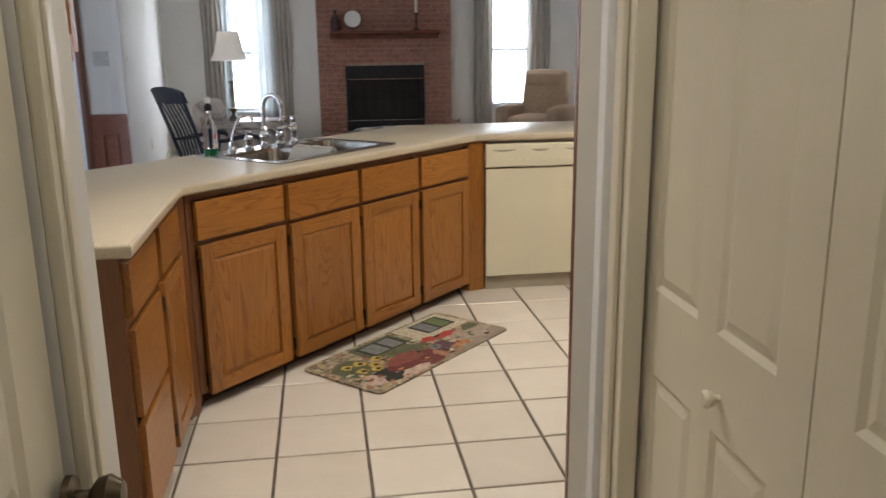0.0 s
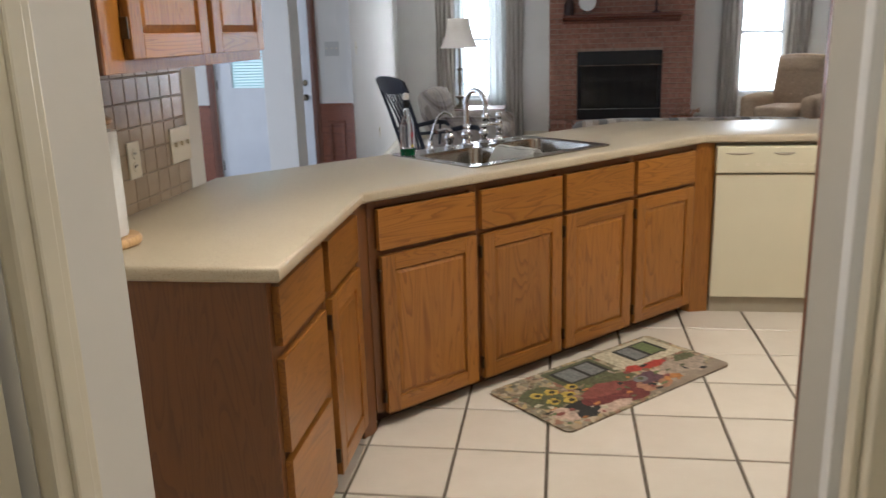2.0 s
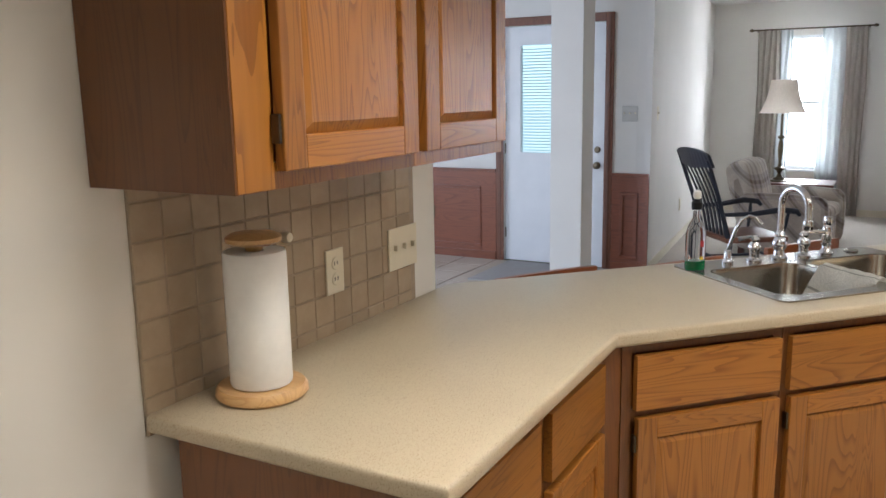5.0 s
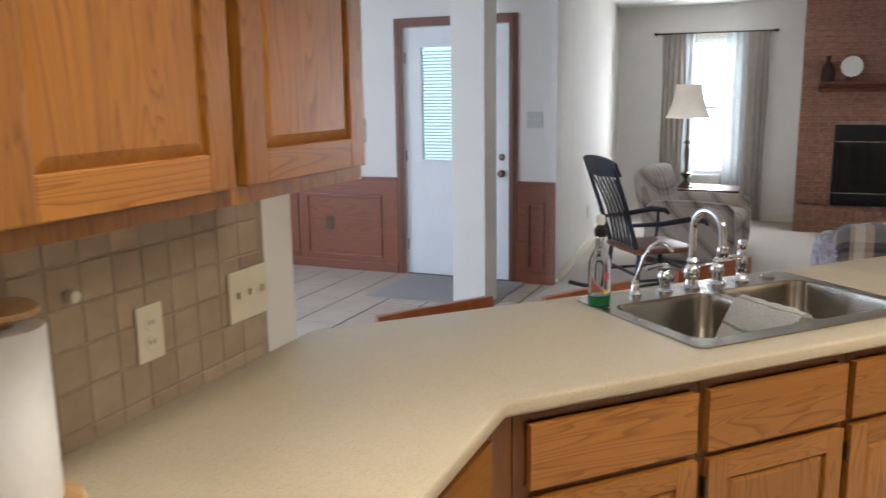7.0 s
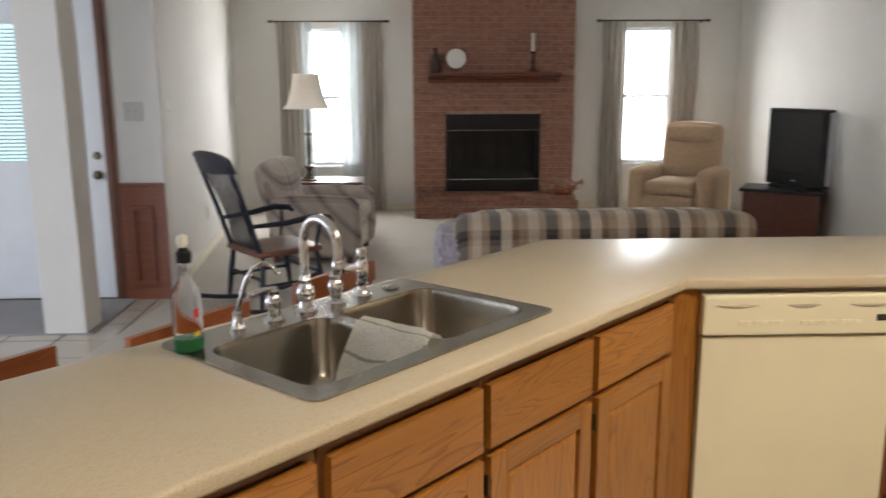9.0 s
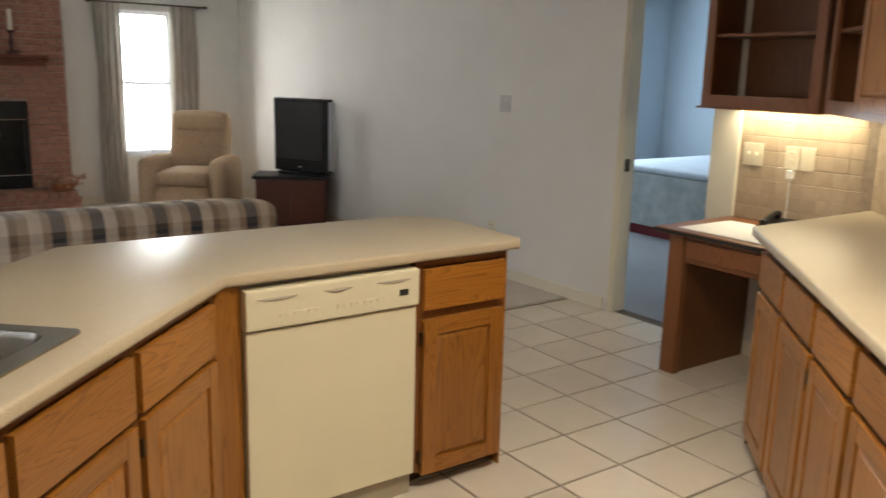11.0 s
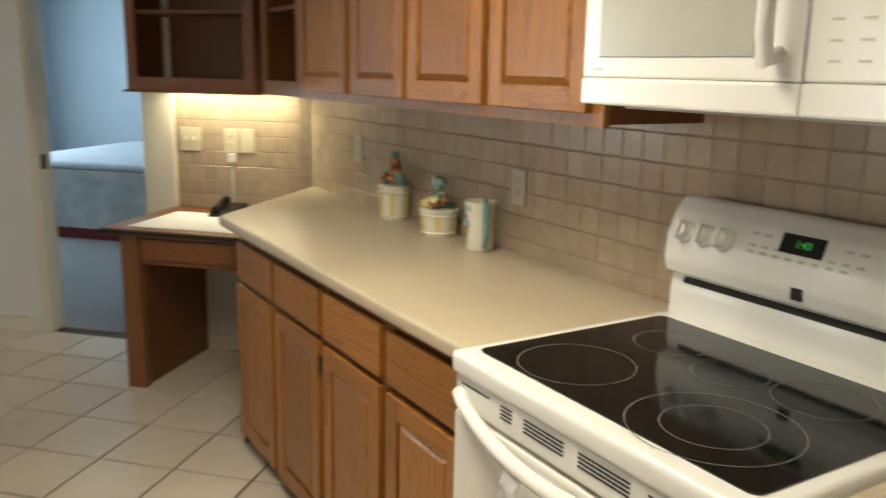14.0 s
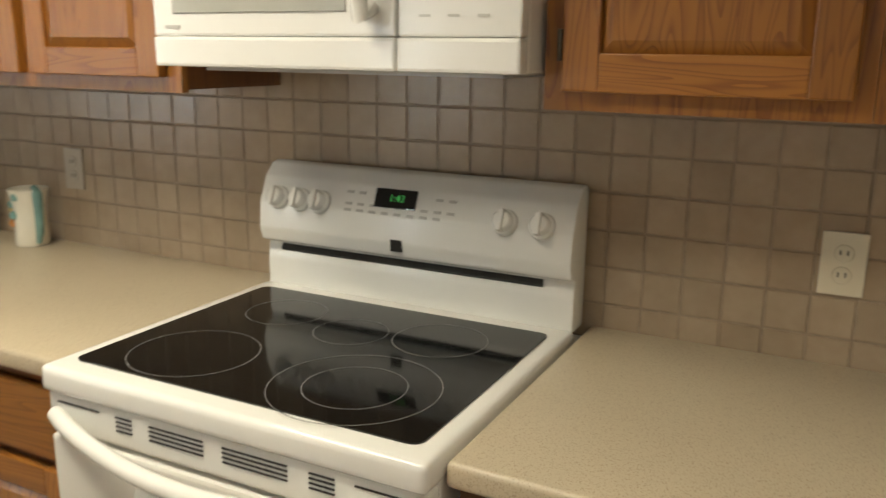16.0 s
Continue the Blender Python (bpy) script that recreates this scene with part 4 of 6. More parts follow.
# upper cabinets
def upper_unit(run, x0, x1, y0, doors, label, z0=1.37, z1=2.13, depth=0.32, open_front=False, name="wall_cabinet", side_l=False):
    """A wall unit against the wall, its face y0 behind the run's line."""
    w = x1 - x0
    t_ = thing(name, run @ pose(x0, y0, 0), label, "cabinet", "wall cabinets")
    if open_front:
        part("back", boxes((0.02, w - 0.02, depth - 0.015, depth - 0.003, z0, z1)), oak_side_gap_shade, t_)
        for xa in (0.001, w - 0.019):
            part("side", boxes((xa, xa + 0.018, 0.02, depth - 0.003, z0, z1)), oak_side_gap_shade, t_)
        for za in (z0 + 0.02, (z0 + z1) / 2 - 0.03, z1 - 0.02):
            part("shelf", boxes((0.02, w - 0.02, 0.025, depth - 0.016, za, za + 0.018), bev=0.002), oak_side_gap_shade, t_)
        part("face_frame", boxes((0.0, 0.05, 0.0, 0.02, z0, z1), (w - 0.05, w, 0.0, 0.02, z0, z1), (0.05, w - 0.05, 0.0, 0.02, z0, z0 + 0.06), (0.05, w - 0.05, 0.0, 0.02, z1 - 0.06, z1)), desk_wood, t_)
    else:
        part("body", boxes((0.001, w - 0.001, 0.02, depth - 0.003, z0 + 0.006, z1)), oak_side_gap_shade, t_)
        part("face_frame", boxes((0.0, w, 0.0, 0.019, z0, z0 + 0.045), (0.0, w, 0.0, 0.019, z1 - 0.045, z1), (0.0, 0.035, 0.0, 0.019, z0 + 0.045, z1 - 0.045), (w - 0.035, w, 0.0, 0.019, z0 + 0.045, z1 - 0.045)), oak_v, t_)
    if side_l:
        part("side_panel", boxes((-0.005, 0, 0.0, depth - 0.003, z0, z1), bev=0.001), oak_side_gap_shade, t_)
    for xa, xb, hs in doors:
        front(t_, "door", xa - x0, xb - x0, z0 + 0.03, z1 - 0.03, False, -0.001, hs)
    return t_


UR = RUN_R @ pose(0, 0.339, 0)
upper_unit(UR, 0.04, 0.53, 0, [(0.075, 0.508, -1)], "oak wall cabinet with raised door over the counter")
upper_unit(UR, 0.531, 0.944, 0, [(0.551, 0.93, -1)], "oak wall cabinet with raised door over the counter")
upper_unit(UR, 0.945, 1.382, 0, [(0.962, 1.365, -1)], "oak wall cabinet with raised door over the counter")
upper_unit(UR, 1.383, 1.822, 0, [(1.40, 1.785, 1)], "oak wall cabinet with raised door beside the microwave")
upper_unit(UR, -0.42, 0.039, 0, [], "open oak corner cabinet with shelves", open_front=True)
upper_unit(UR, 2.590, 3.06, 0, [(2.625, 3.035, -1)], "oak wall cabinet with raised door beside the microwave")
upper_unit(UR, 3.061, 3.36, 0, [(3.08, 3.34, -1)], "oak wall cabinet in the corner by the hall")
upper_unit(UR, 1.83, 2.585, 0, [(1.85, 2.2, -1), (2.215, 2.565, 1)], "oak wall cabinet above the microwave", z0=1.86)
UA = pose(-1.675, -2.36, 0, 0, 0, 90)
upper_unit(UA, -0.07, 0.467, 0, [(0.022, 0.452, -1)], "oak wall cabinet with raised door above the counter", z0=1.36, depth=0.343, side_l=True)
part("wide_stile", boxes((0.0, 0.088, -0.0015, 0.0185, 1.361, 2.129), bev=0.001), oak_v, [o for o in bpy.data.objects if o.name.startswith("wall_cabinet") and abs(o.matrix_basis.translation.y + 2.43) < 0.01][0])
upper_unit(UA, 0.468, 0.902, 0, [(0.484, 0.882, 1)], "oak wall cabinet with raised door above the counter", z0=1.36, depth=0.343)
UD = pose(2.80, 0.53, 0, 0, 0, -90)
upper_unit(UD, 0.0, 0.655, 0, [], "open dark oak cabinet with a shelf above the desk", open_front=True, depth=0.303)
part("crown_lip", boxes((-0.02, 0.66, -0.012, 0.32, 1.36, 1.371), bev=0.002), desk_wood, [o for o in bpy.data.objects if o.get("label", "").startswith("open dark oak")][0])

# ---- range and microwave ----
RG = RUN_R @ pose(1.8195, -0.042, 0)
rg = thing("range", RG, "white freestanding electric range with black glass top", "range")
W = 0.766
part("body", boxes((0.004, W - 0.004, 0.05, 0.68, 0.09, 0.895), bev=0.004), enamel, rg)
part("plinth", boxes((0.02, W - 0.02, 0.09, 0.66, 0.0, 0.09)), dark_slot, rg)
part("cooktop_frame", boxes((0.0, W, 0.0, 0.63, 0.872, 0.921), bev=0.014, seg=3), enamel, rg, "", True)
gt = part("glass_top", prism(rounded(0.035, W - 0.035, 0.045, 0.575, 0.02), 0.9205, 0.924), black_gloss, rg, "glossy black glass cooktop")
for cx, cy, r in ((0.20, 0.17, 0.118), (0.20, 0.44, 0.085), (0.54, 0.175, 0.145), (0.54, 0.175, 0.088), (0.56, 0.44, 0.092), (0.385, 0.40, 0.075)):
    rb = bmesh.new()
    n = 56
    ri = [rb.verts.new((cx + (r - 0.0022) * math.cos(2 * math.pi * k / n), cy + (r - 0.0022) * math.sin(2 * math.pi * k / n), 0.9244)) for k in range(n)]
    ro = [rb.verts.new((cx + r * math.cos(2 * math.pi * k / n), cy + r * math.sin(2 * math.pi * k / n), 0.9244)) for k in range(n)]
    for k in range(n):
        rb.faces.new((ri[k], ro[k], ro[(k + 1) % n], ri[(k + 1) % n]))
    part("burner_ring", rb, ring_mark, gt, "thin grey burner ring")
vp = part("vent_panel", boxes((0.004, W - 0.004, 0.012, 0.05, 0.80, 0.8695), bev=0.006), enamel, rg)
for g0, g1 in ((0.03, 0.13), (0.17, 0.205), (0.245, 0.36), (0.40, 0.525), (0.565, 0.61), (0.645, 0.74)):
    for k in range(4):
        if k == 3 or 0.1 < g0 < 0.6:
            part("vent_slot", boxes((g0, g1, 0.0095, 0.0125, 0.830 + 0.0080 * k, 0.8322 + 0.0080 * k)), dark_slot, vp)
od = part("oven_door", boxes((0.006, W - 0.006, 0.008, 0.05, 0.27, 0.79), bev=0.008), enamel, rg)
part("oven_window", boxes((0.13, W - 0.13, 0.004, 0.009, 0.36, 0.63), bev=0.004), black_gloss, od, "dark oven window")
hp = [(0.022 + (W - 0.044) * k / 20, 0.010 - 0.066 * math.sin(math.pi * k / 20) ** 0.8, 0.829 - 0.026 * math.sin(math.pi * k / 20)) for k in range(21)]
part("handle", tube(hp, 0.0155, 12), enamel, od, "bowed white handle", True)
part("drawer", boxes((0.006, W - 0.006, 0.01, 0.05, 0.10, 0.26), bev=0.008), enamel, rg)
GUARD = [(y + 0.035, z) for y, z in ((0.585, 0.915), (0.585, 0.985), (0.592, 1.02), (0.565, 1.03), (0.556, 1.06), (0.562, 1.12), (0.585, 1.175), (0.612, 1.203), (0.635, 1.208), (0.652, 1.20), (0.652, 0.915))]
bg = part("backguard", side_prism(GUARD, 0.010, W - 0.004, bev=0.006, seg=2), enamel, rg, "", True)
part("shadow_gap", side_prism([(0.6195, 1.005), (0.626, 1.019), (0.6315, 1.016), (0.625, 1.0)], 0.05, W - 0.07), dark_slot, bg)


def on_guard(x, z, d=0.0):
    """A frame on the sloping control face at x and height z, its y axis into the panel."""
    return pose(x, 0.597 + (z - 1.12) * 0.418 + (0.0 if z >= 1.12 else 0.012) - d, z, -22.7 if z >= 1.12 else -6)


for x in (0.065, 0.125, 0.178, 0.62, 0.698):
    kb = lathe([(0.027, 0), (0.026, 0.008), (0.021, 0.012), (0.019, 0.026), (0.016, 0.029), (0, 0.029)], 22)
    bmesh.ops.rotate(kb, verts=kb.verts, matrix=Matrix.Rotation(radians(90), 3, "X"))
    kn = part("knob", kb, enamel, bg, "white control knob", True)
    kn.matrix_local = on_guard(x, 1.13, 0.001)
    gr = part("grip", boxes((-0.006, 0.006, -0.037, -0.012, -0.022, 0.022), bev=0.003), enamel, kn)
dp = part("display", boxes((-0.05, 0.05, -0.0035, 0.004, -0.021, 0.021), bev=0.002), black_gloss, bg, "black clock display with green digits")
dp.matrix_local = on_guard(0.365, 1.152)


def words(name, body, size, material, parent, m, label=""):
    cu = bpy.data.curves.new(name, "FONT")
    cu.body, cu.size, cu.align_x, cu.align_y, cu.extrude = body, size, "CENTER", "CENTER", 0.0003
    tmp = new(name, cu)
    me = bpy.data.meshes.new_from_object(tmp.evaluated_get(bpy.context.evaluated_depsgraph_get()))
    bpy.data.objects.remove(tmp)
    ob = new(name, me)
    me.materials.append(material)
    ob.parent = parent
    ob.matrix_local = m
    if label:
        ob["label"] = label
    return ob


words("digits", "1:43", 0.022, green_led, dp, pose(0.004, -0.0042, 0, 90), "green clock digits")
for k in range(26):
    row, col = divmod(k, 9)
    if 0.285 < 0.25 + 0.031 * col < 0.44 and row == 0:
        continue
    q = part("print_mark", boxes((-0.008, 0.008, -0.001, 0.003, -0.003, 0.003)), grey_mark, bg)
    q.matrix_local = on_guard(0.25 + 0.031 * col, 1.158 - 0.024 * row, 0.0005) if row < 2 else on_guard(0.25 + 0.031 * col, 1.121, 0.0005)
q = part("badge", boxes((-0.014, 0.014, -0.002, 0.003, -0.013, 0.013), bev=0.001), dark_slot, bg, "small dark maker's badge")
q.matrix_local = pose(0.375, 0.5925, 1.055, 2)
# a crocheted hanging towel strap on the oven handle
tw = thing("towel_strap", RG @ pose(0.315, -0.052, 0.016), "white crocheted strap of a hanging towel on the handle", "towel")
sb = bmesh.new()
prev = None
for k in range(15):
    a = k / 14
    y, z = (-0.018 - 0.006 * math.sin(3 * a), 0.785 - 0.20 * a) if k > 1 else (-0.005 + 0.0 * k, 0.789)
    w = 0.026 + 0.006 * math.sin(k * 2.1) + 0.02 * max(0, a - 0.7)
    row = [sb.verts.new((x * w, y - 0.005 * math.sin(k * 2.1 + x * 3), z)) for x in (-1, -0.5, 0, 0.5, 1)]
    if prev:
        for p in range(4):
            sb.faces.new((prev[p], prev[p + 1], row[p + 1], row[p]))
    prev = row
bmesh.ops.solidify(sb, geom=sb.faces[:], thickness=0.008)
part("strap", sb, cloth_white, tw, "", True)
part("button", lathe([(0, 0.006), (0.012, 0.005), (0.014, 0.0), (0, 0)], 16, (0, 0, 0)), ivory, tw, "round ivory button", True).matrix_local = pose(0, -0.033, 0.70, 90)

MW = RUN_R @ pose(1.847, 0.262, 1.425) @ Matrix.Diagonal((0.972, 1, 1, 1))
pale_print = plain("pale_print", (0.55, 0.545, 0.50), 0.4)
mw = thing("microwave", MW, "white over-the-range microwave with keypad", "microwave")
part("body", boxes((0.0, 0.758, 0.02, 0.405, 0.0, 0.43), bev=0.006), enamel, mw)
part("grease_filter", boxes((0.06, 0.70, 0.06, 0.36, -0.008, 0.0)), grey_mark, mw, "dark vent underneath")
md = part("door", boxes((0.0, 0.535, -0.010, 0.02, 0.0545, 0.43), bev=0.005), enamel, mw)
part("window", boxes((0.05, 0.44, -0.0125, -0.0095, 0.095, 0.38), bev=0.003), plain("grey_mesh_window", (0.42, 0.42, 0.37), 0.18, 0, 0.04), md, "pale grey mesh window")
part("handle", tube([(0.49, -0.012, 0.10), (0.49, -0.045, 0.085), (0.49, -0.052, 0.13), (0.49, -0.052, 0.33), (0.49, -0.045, 0.375), (0.49, -0.012, 0.36)], 0.015, 10), enamel, md, "white bowed handle", True)
kp = part("keypad", boxes((0.54, 0.758, -0.010, 0.02, 0.0545, 0.43), bev=0.005), enamel, mw)
for k in range(33):
    r_, c_ = divmod(k, 3)
    part("key_mark", boxes((0.58 + 0.052 * c_, 0.60 + 0.052 * c_, -0.0115, -0.0095, 0.085 + 0.031 * r_, 0.089 + 0.031 * r_)), pale_print, kp)
part("lower_strip", boxes((0.0, 0.536, -0.013, 0.02, 0.0, 0.054), bev=0.006), enamel, mw)
part("lower_strip", boxes((0.5385, 0.758, -0.013, 0.02, 0.0, 0.054), bev=0.006), enamel, mw)
part("maker_mark", boxes((0.03, 0.065, -0.0115, -0.0095, 0.068, 0.074)), grey_mark, md)


# ---- plates and outlets ----
def plate(m, w, h, label, category, toggles=0, sockets=0, paint=None):
    t_ = thing("switch_plate" if toggles else "outlet_plate", m, label, category, kind="")
    part("cover", boxes((-w / 2, w / 2, -0.006, 0, -h / 2, h / 2), bev=0.003), paint or ivory, t_)
    for k in range(toggles):
        x = (k - (toggles - 1) / 2) * 0.046
        part("toggle", boxes((x - 0.005, x + 0.005, -0.018, -0.005, -0.004, 0.012), bev=0.002), ivory, t_)
    for k in range(sockets):
        z = -0.02 + 0.04 * k
        fc_ = part("socket", lathe([(0, 0.002), (0.015, 0.002), (0.0165, 0)], 18), paint or ivory, t_)
        fc_.matrix_local = pose(0, -0.006, z, 90)
        for dx in (-0.006, 0.006):
            part("slot", boxes((dx - 0.0012, dx + 0.0012, -0.0088, -0.0078, z - 0.003, z + 0.006)), dark_slot, t_)
    return t_


beige_plate = plain("beige_plastic", (0.47, 0.41, 0.32), 0.4, 0, 0.03)
WR = RUN_R @ pose(0, BACK_R - 0.010, 0)
plate(WR @ pose(3.045, 0, 1.10), 0.075, 0.115, "ivory double outlet on the tiled backsplash", "outlet", sockets=2)
plate(WR @ pose(1.09, 0, 1.125), 0.072, 0.115, "beige outlet on the tiled backsplash by the canisters", "outlet", sockets=2, paint=beige_plate)
plate(WR @ pose(-0.10, 0, 1.145), 0.072, 0.115, "beige outlet on the tiled backsplash in the corner", "outlet", sockets=2, paint=beige_plate)
WL = pose(-2.02, -2.36, 0, 0, 0, 90) @ pose(0, -0.010, 0)
plate(WL @ pose(0.615, 0, 1.072), 0.072, 0.115, "ivory outlet on the tiled wall", "outlet", sockets=2)
plate(WL @ pose(0.942, 0, 1.078), 0.150, 0.120, "ivory triple switch plate on the tiled wall", "switch", toggles=3)
hk = lathe([(0, -0.02), (0.011, -0.018), (0.014, -0.006), (0.012, 0)], 14)
bmesh.ops.rotate(hk, verts=hk.verts, matrix=Matrix.Rotation(radians(-90), 3, "X"))
single("wall_hook", hk, ivory, "small clear hook on the tiled wall", "hook", WL @ pose(0.43, 0, 1.19), smooth=True)
desk_plate = plain("muted_ivory_plastic", (0.56, 0.50, 0.37), 0.4, 0, 0.03)
WD = pose(2.89, 7.15, 0, 0, 0, DE) @ pose(6.68, -0.0092, 0)
plate(WD @ pose(0.085, 0, 1.12), 0.115, 0.12, "ivory double switch plate above the desk", "switch", toggles=2, paint=desk_plate)
plate(WD @ pose(0.31, 0, 1.12), 0.075, 0.12, "ivory outlet above the desk", "outlet", sockets=2, paint=desk_plate)
plate(WD @ pose(0.395, 0, 1.12), 0.075, 0.12, "ivory phone plate above the desk", "outlet", paint=desk_plate)
ch = thing("plug_charger", WD @ pose(0.32, -0.0065, 1.035), "small white charger with a thin cord", "charger")
part("block", boxes((-0.016, 0.016, -0.03, 0, -0.022, 0.022), bev=0.004), enamel, ch)
part("cord", tube([(0, -0.015, -0.02), (0.004, -0.02, -0.09), (0.01, -0.03, -0.18), (0.02, -0.06, -0.262)], 0.0022, 6), enamel, ch)
EAST = pose(2.89, 7.15, 0, 0, 0, DE)
plate(EAST @ pose(4.72, 0, 1.295), 0.115, 0.12, "off-white double switch plate on the plain wall", "switch", toggles=2, paint=plate_grey)
plate(EAST @ pose(4.62, 0, 0.36), 0.075, 0.12, "ivory outlet low on the plain wall", "outlet", sockets=2)
plate(EAST @ pose(1.25, 0, 0.36), 0.075, 0.12, "ivory outlet low behind the recliner", "outlet", sockets=2)

# ---- counter things ----
pt = thing("paper_towel_holder", pose(-1.885, -2.17, 0.911), "white paper towel roll on a turned wooden stand", "paper towels")
part("base", lathe([(0, 0), (0.088, 0), (0.094, 0.006), (0.094, 0.016), (0.088, 0.024), (0, 0.024)], 40), pale_wood, pt, "", True)
part("roll", lathe([(0.02, 0.026), (0.061, 0.026), (0.063, 0.03), (0.063, 0.296), (0.061, 0.30), (0.02, 0.30)], 48), paper_mat, pt, "white quilted paper roll", True)
part("finial", lathe([(0.0, 0.338), (0.045, 0.335), (0.056, 0.328), (0.056, 0.320), (0.045, 0.314), (0.02, 0.311), (0.016, 0.30)], 32), pale_wood, pt, "", True)


def canister(m, r, h, label, lid, fancy, handle=False):
    """A ceramic canister moulded as a basket of staves with fruit and leaves on top."""
    t_ = thing("canister", m, label, "canister", "fruit canisters on the counter")
    part("body", lathe([(0, 0), (r * 0.84, 0), (r * 0.88, 0.006), (r * 0.93, h * 0.45), (r, h * 0.92), (r * 1.05, h * 0.93), (r * 1.05, h), (r * 0.9, h + 0.002), (0, h + 0.002)], 28), ceramic_white, t_, "", True)
    for k in range(7):
        a0 = 2 * math.pi * (k + 0.1) / 7
        st = bmesh.new()
        q = []
        for a in (a0, a0 + 0.2, a0 + 0.4):
            for z, rr in ((0.02, 0.90), (h * 0.86, 1.003)):
                q.append(st.verts.new((rr * r * math.cos(a), rr * r * math.sin(a), z)))
        st.faces.new((q[0], q[2], q[3], q[1]))
        st.faces.new((q[2], q[4], q[5], q[3]))
        part("stave", st, ceramic_yellow, t_)
    for z, rr in ((0.014, 0.90), (h * 0.80, 1.0)):
        part("hoop", lathe([(rr * r, z - 0.004), (rr * r + 0.004, z), (rr * r, z + 0.004)], 28), ceramic_white, t_, "", True)
    for x, y, z, s, mm in fancy:
        part("fruit" if mm is ceramic_orange or mm is ceramic_brown else "leaf", lathe([(0, -s), (s * 0.7, -s * 0.7), (s, 0), (s * 0.7, s * 0.7), (0, s)], 12, (x, y, h + z), sx=1.15), mm, t_, "", True)
    return t_


CAN = RUN_R @ pose(0, 0, 0.911)
rnd = random.Random(4)


def heap(r, n, top):
    out = []
    for k in range(n):
        a, q = rnd.uniform(0, 6.28), rnd.uniform(0, 0.75) * r
        out.append((q * math.cos(a), q * math.sin(a), top * (1 - q / r) * rnd.uniform(0.5, 1.0), rnd.uniform(0.012, 0.022), rnd.choice((ceramic_teal, ceramic_teal, ceramic_orange, ceramic_orange, ceramic_white, ceramic_brown, ceramic_brown, ceramic_yellow))))
    return out


canister(CAN @ pose(0.36, 0.595, 0), 0.062, 0.135, "large cream ceramic canister with fruit and leaf lid", None, heap(0.058, 34, 0.10) + [(0, 0, 0.115, 0.018, ceramic_teal)])
canister(CAN @ pose(0.715, 0.588, 0), 0.069, 0.095, "low cream ceramic canister with a bird and fruit lid", None, heap(0.070, 24, 0.06) + [(0.0, 0.0, 0.09, 0.028, ceramic_teal)])
c3 = thing("pitcher", CAN @ pose(0.985, 0.585, 0) @ Matrix.Scale(1.18, 4), "slim cream ceramic pitcher with teal leaf handle", "pitcher", "fruit canisters on the counter")
part("body", lathe([(0, 0), (0.036, 0), (0.04, 0.006), (0.036, 0.06), (0.038, 0.10), (0.046, 0.135), (0.042, 0.137), (0.032, 0.10), (0, 0.09)], 26), ceramic_white, c3, "", True)
part("handle", tube([(0.036, -0.012, 0.01), (0.05, -0.016, 0.04), (0.052, -0.016, 0.09), (0.046, -0.012, 0.128), (0.028, -0.006, 0.142)], [0.006, 0.009, 0.01, 0.011, 0.007], 10), ceramic_teal, c3, "teal leaf handle", True)
for k, (a, z, mm) in enumerate(((-2.2, 0.10, ceramic_teal), (-1.9, 0.075, ceramic_teal), (-2.6, 0.085, ceramic_yellow), (-1.5, 0.12, ceramic_teal), (-2.3, 0.055, ceramic_orange))):
    part("fruit", lathe([(0, -0.012), (0.009, -0.008), (0.012, 0), (0.009, 0.008), (0, 0.012)], 10, (0.036 * math.cos(a), 0.036 * math.sin(a), z)), mm, c3, "", True)

# ---- desk ----
dk = thing("desk", pose(2.50, 0.49, 0, 0, 0, -90), "dark oak kneehole desk built against the wall", "desk")
part("top", boxes((-0.005, 0.74, -0.03, 0.60, 0.735, 0.765), bev=0.006), desk_wood, dk)
part("edge_band", boxes((-0.008, 0.74, -0.034, -0.031, 0.742, 0.758)), dark_slot, dk)
part("apron", boxes((0.155, 0.74, 0.015, 0.04, 0.60, 0.735)), desk_wood, dk)
part("drawer", boxes((0.185, 0.70, 0.0, 0.016, 0.625, 0.72), bev=0.006), desk_wood, dk)
part("side_panel", boxes((0.09, 0.155, 0.045, 0.60, 0.0, 0.735), bev=0.002), oak_side_gap_shade, dk)
part("leg_post", boxes((0.075, 0.165, 0.0, 0.045, 0.0, 0.735), bev=0.004), desk_wood, dk)
single("desk_pad", boxes((0.10, 0.66, 0.03, 0.45, 0.7655, 0.769), bev=0.001), paper_mat, "white paper desk pad lying on the desk", "paper", pose(2.50, 0.49, 0, 0, 0, -90))
ph = thing("telephone", pose(2.97, 0.12, 0.7655, 0, 0, -80), "black corded telephone on the desk", "telephone")
part("base", side_prism([(-0.10, 0), (0.10, 0), (0.10, 0.045), (-0.10, 0.02)], -0.07, 0.07, bev=0.006), black_metal, ph)
part("handset", tube([(-0.035, -0.09, 0.035), (-0.035, -0.06, 0.052), (-0.035, 0.05, 0.072), (-0.035, 0.08, 0.062)], [0.022, 0.014, 0.014, 0.022], 10), black_metal, ph, "", True)

# printed kitchen mat
rg_pts = rounded(-0.49, 0.49, -0.23, 0.23, 0.03)
single("kitchen_mat", prism(rg_pts, 0.004, 0.011), rug_mat, "printed kitchen mat with garden and flower scene", "mat", pose(-0.472, -0.87, 0, 0, 0, 44.8))

RUGM = pose(-0.472, -0.87, 0.0113, 0, 0, 44.8)
rug = [o for o in bpy.data.objects if o.name == "kitchen_mat"][0]


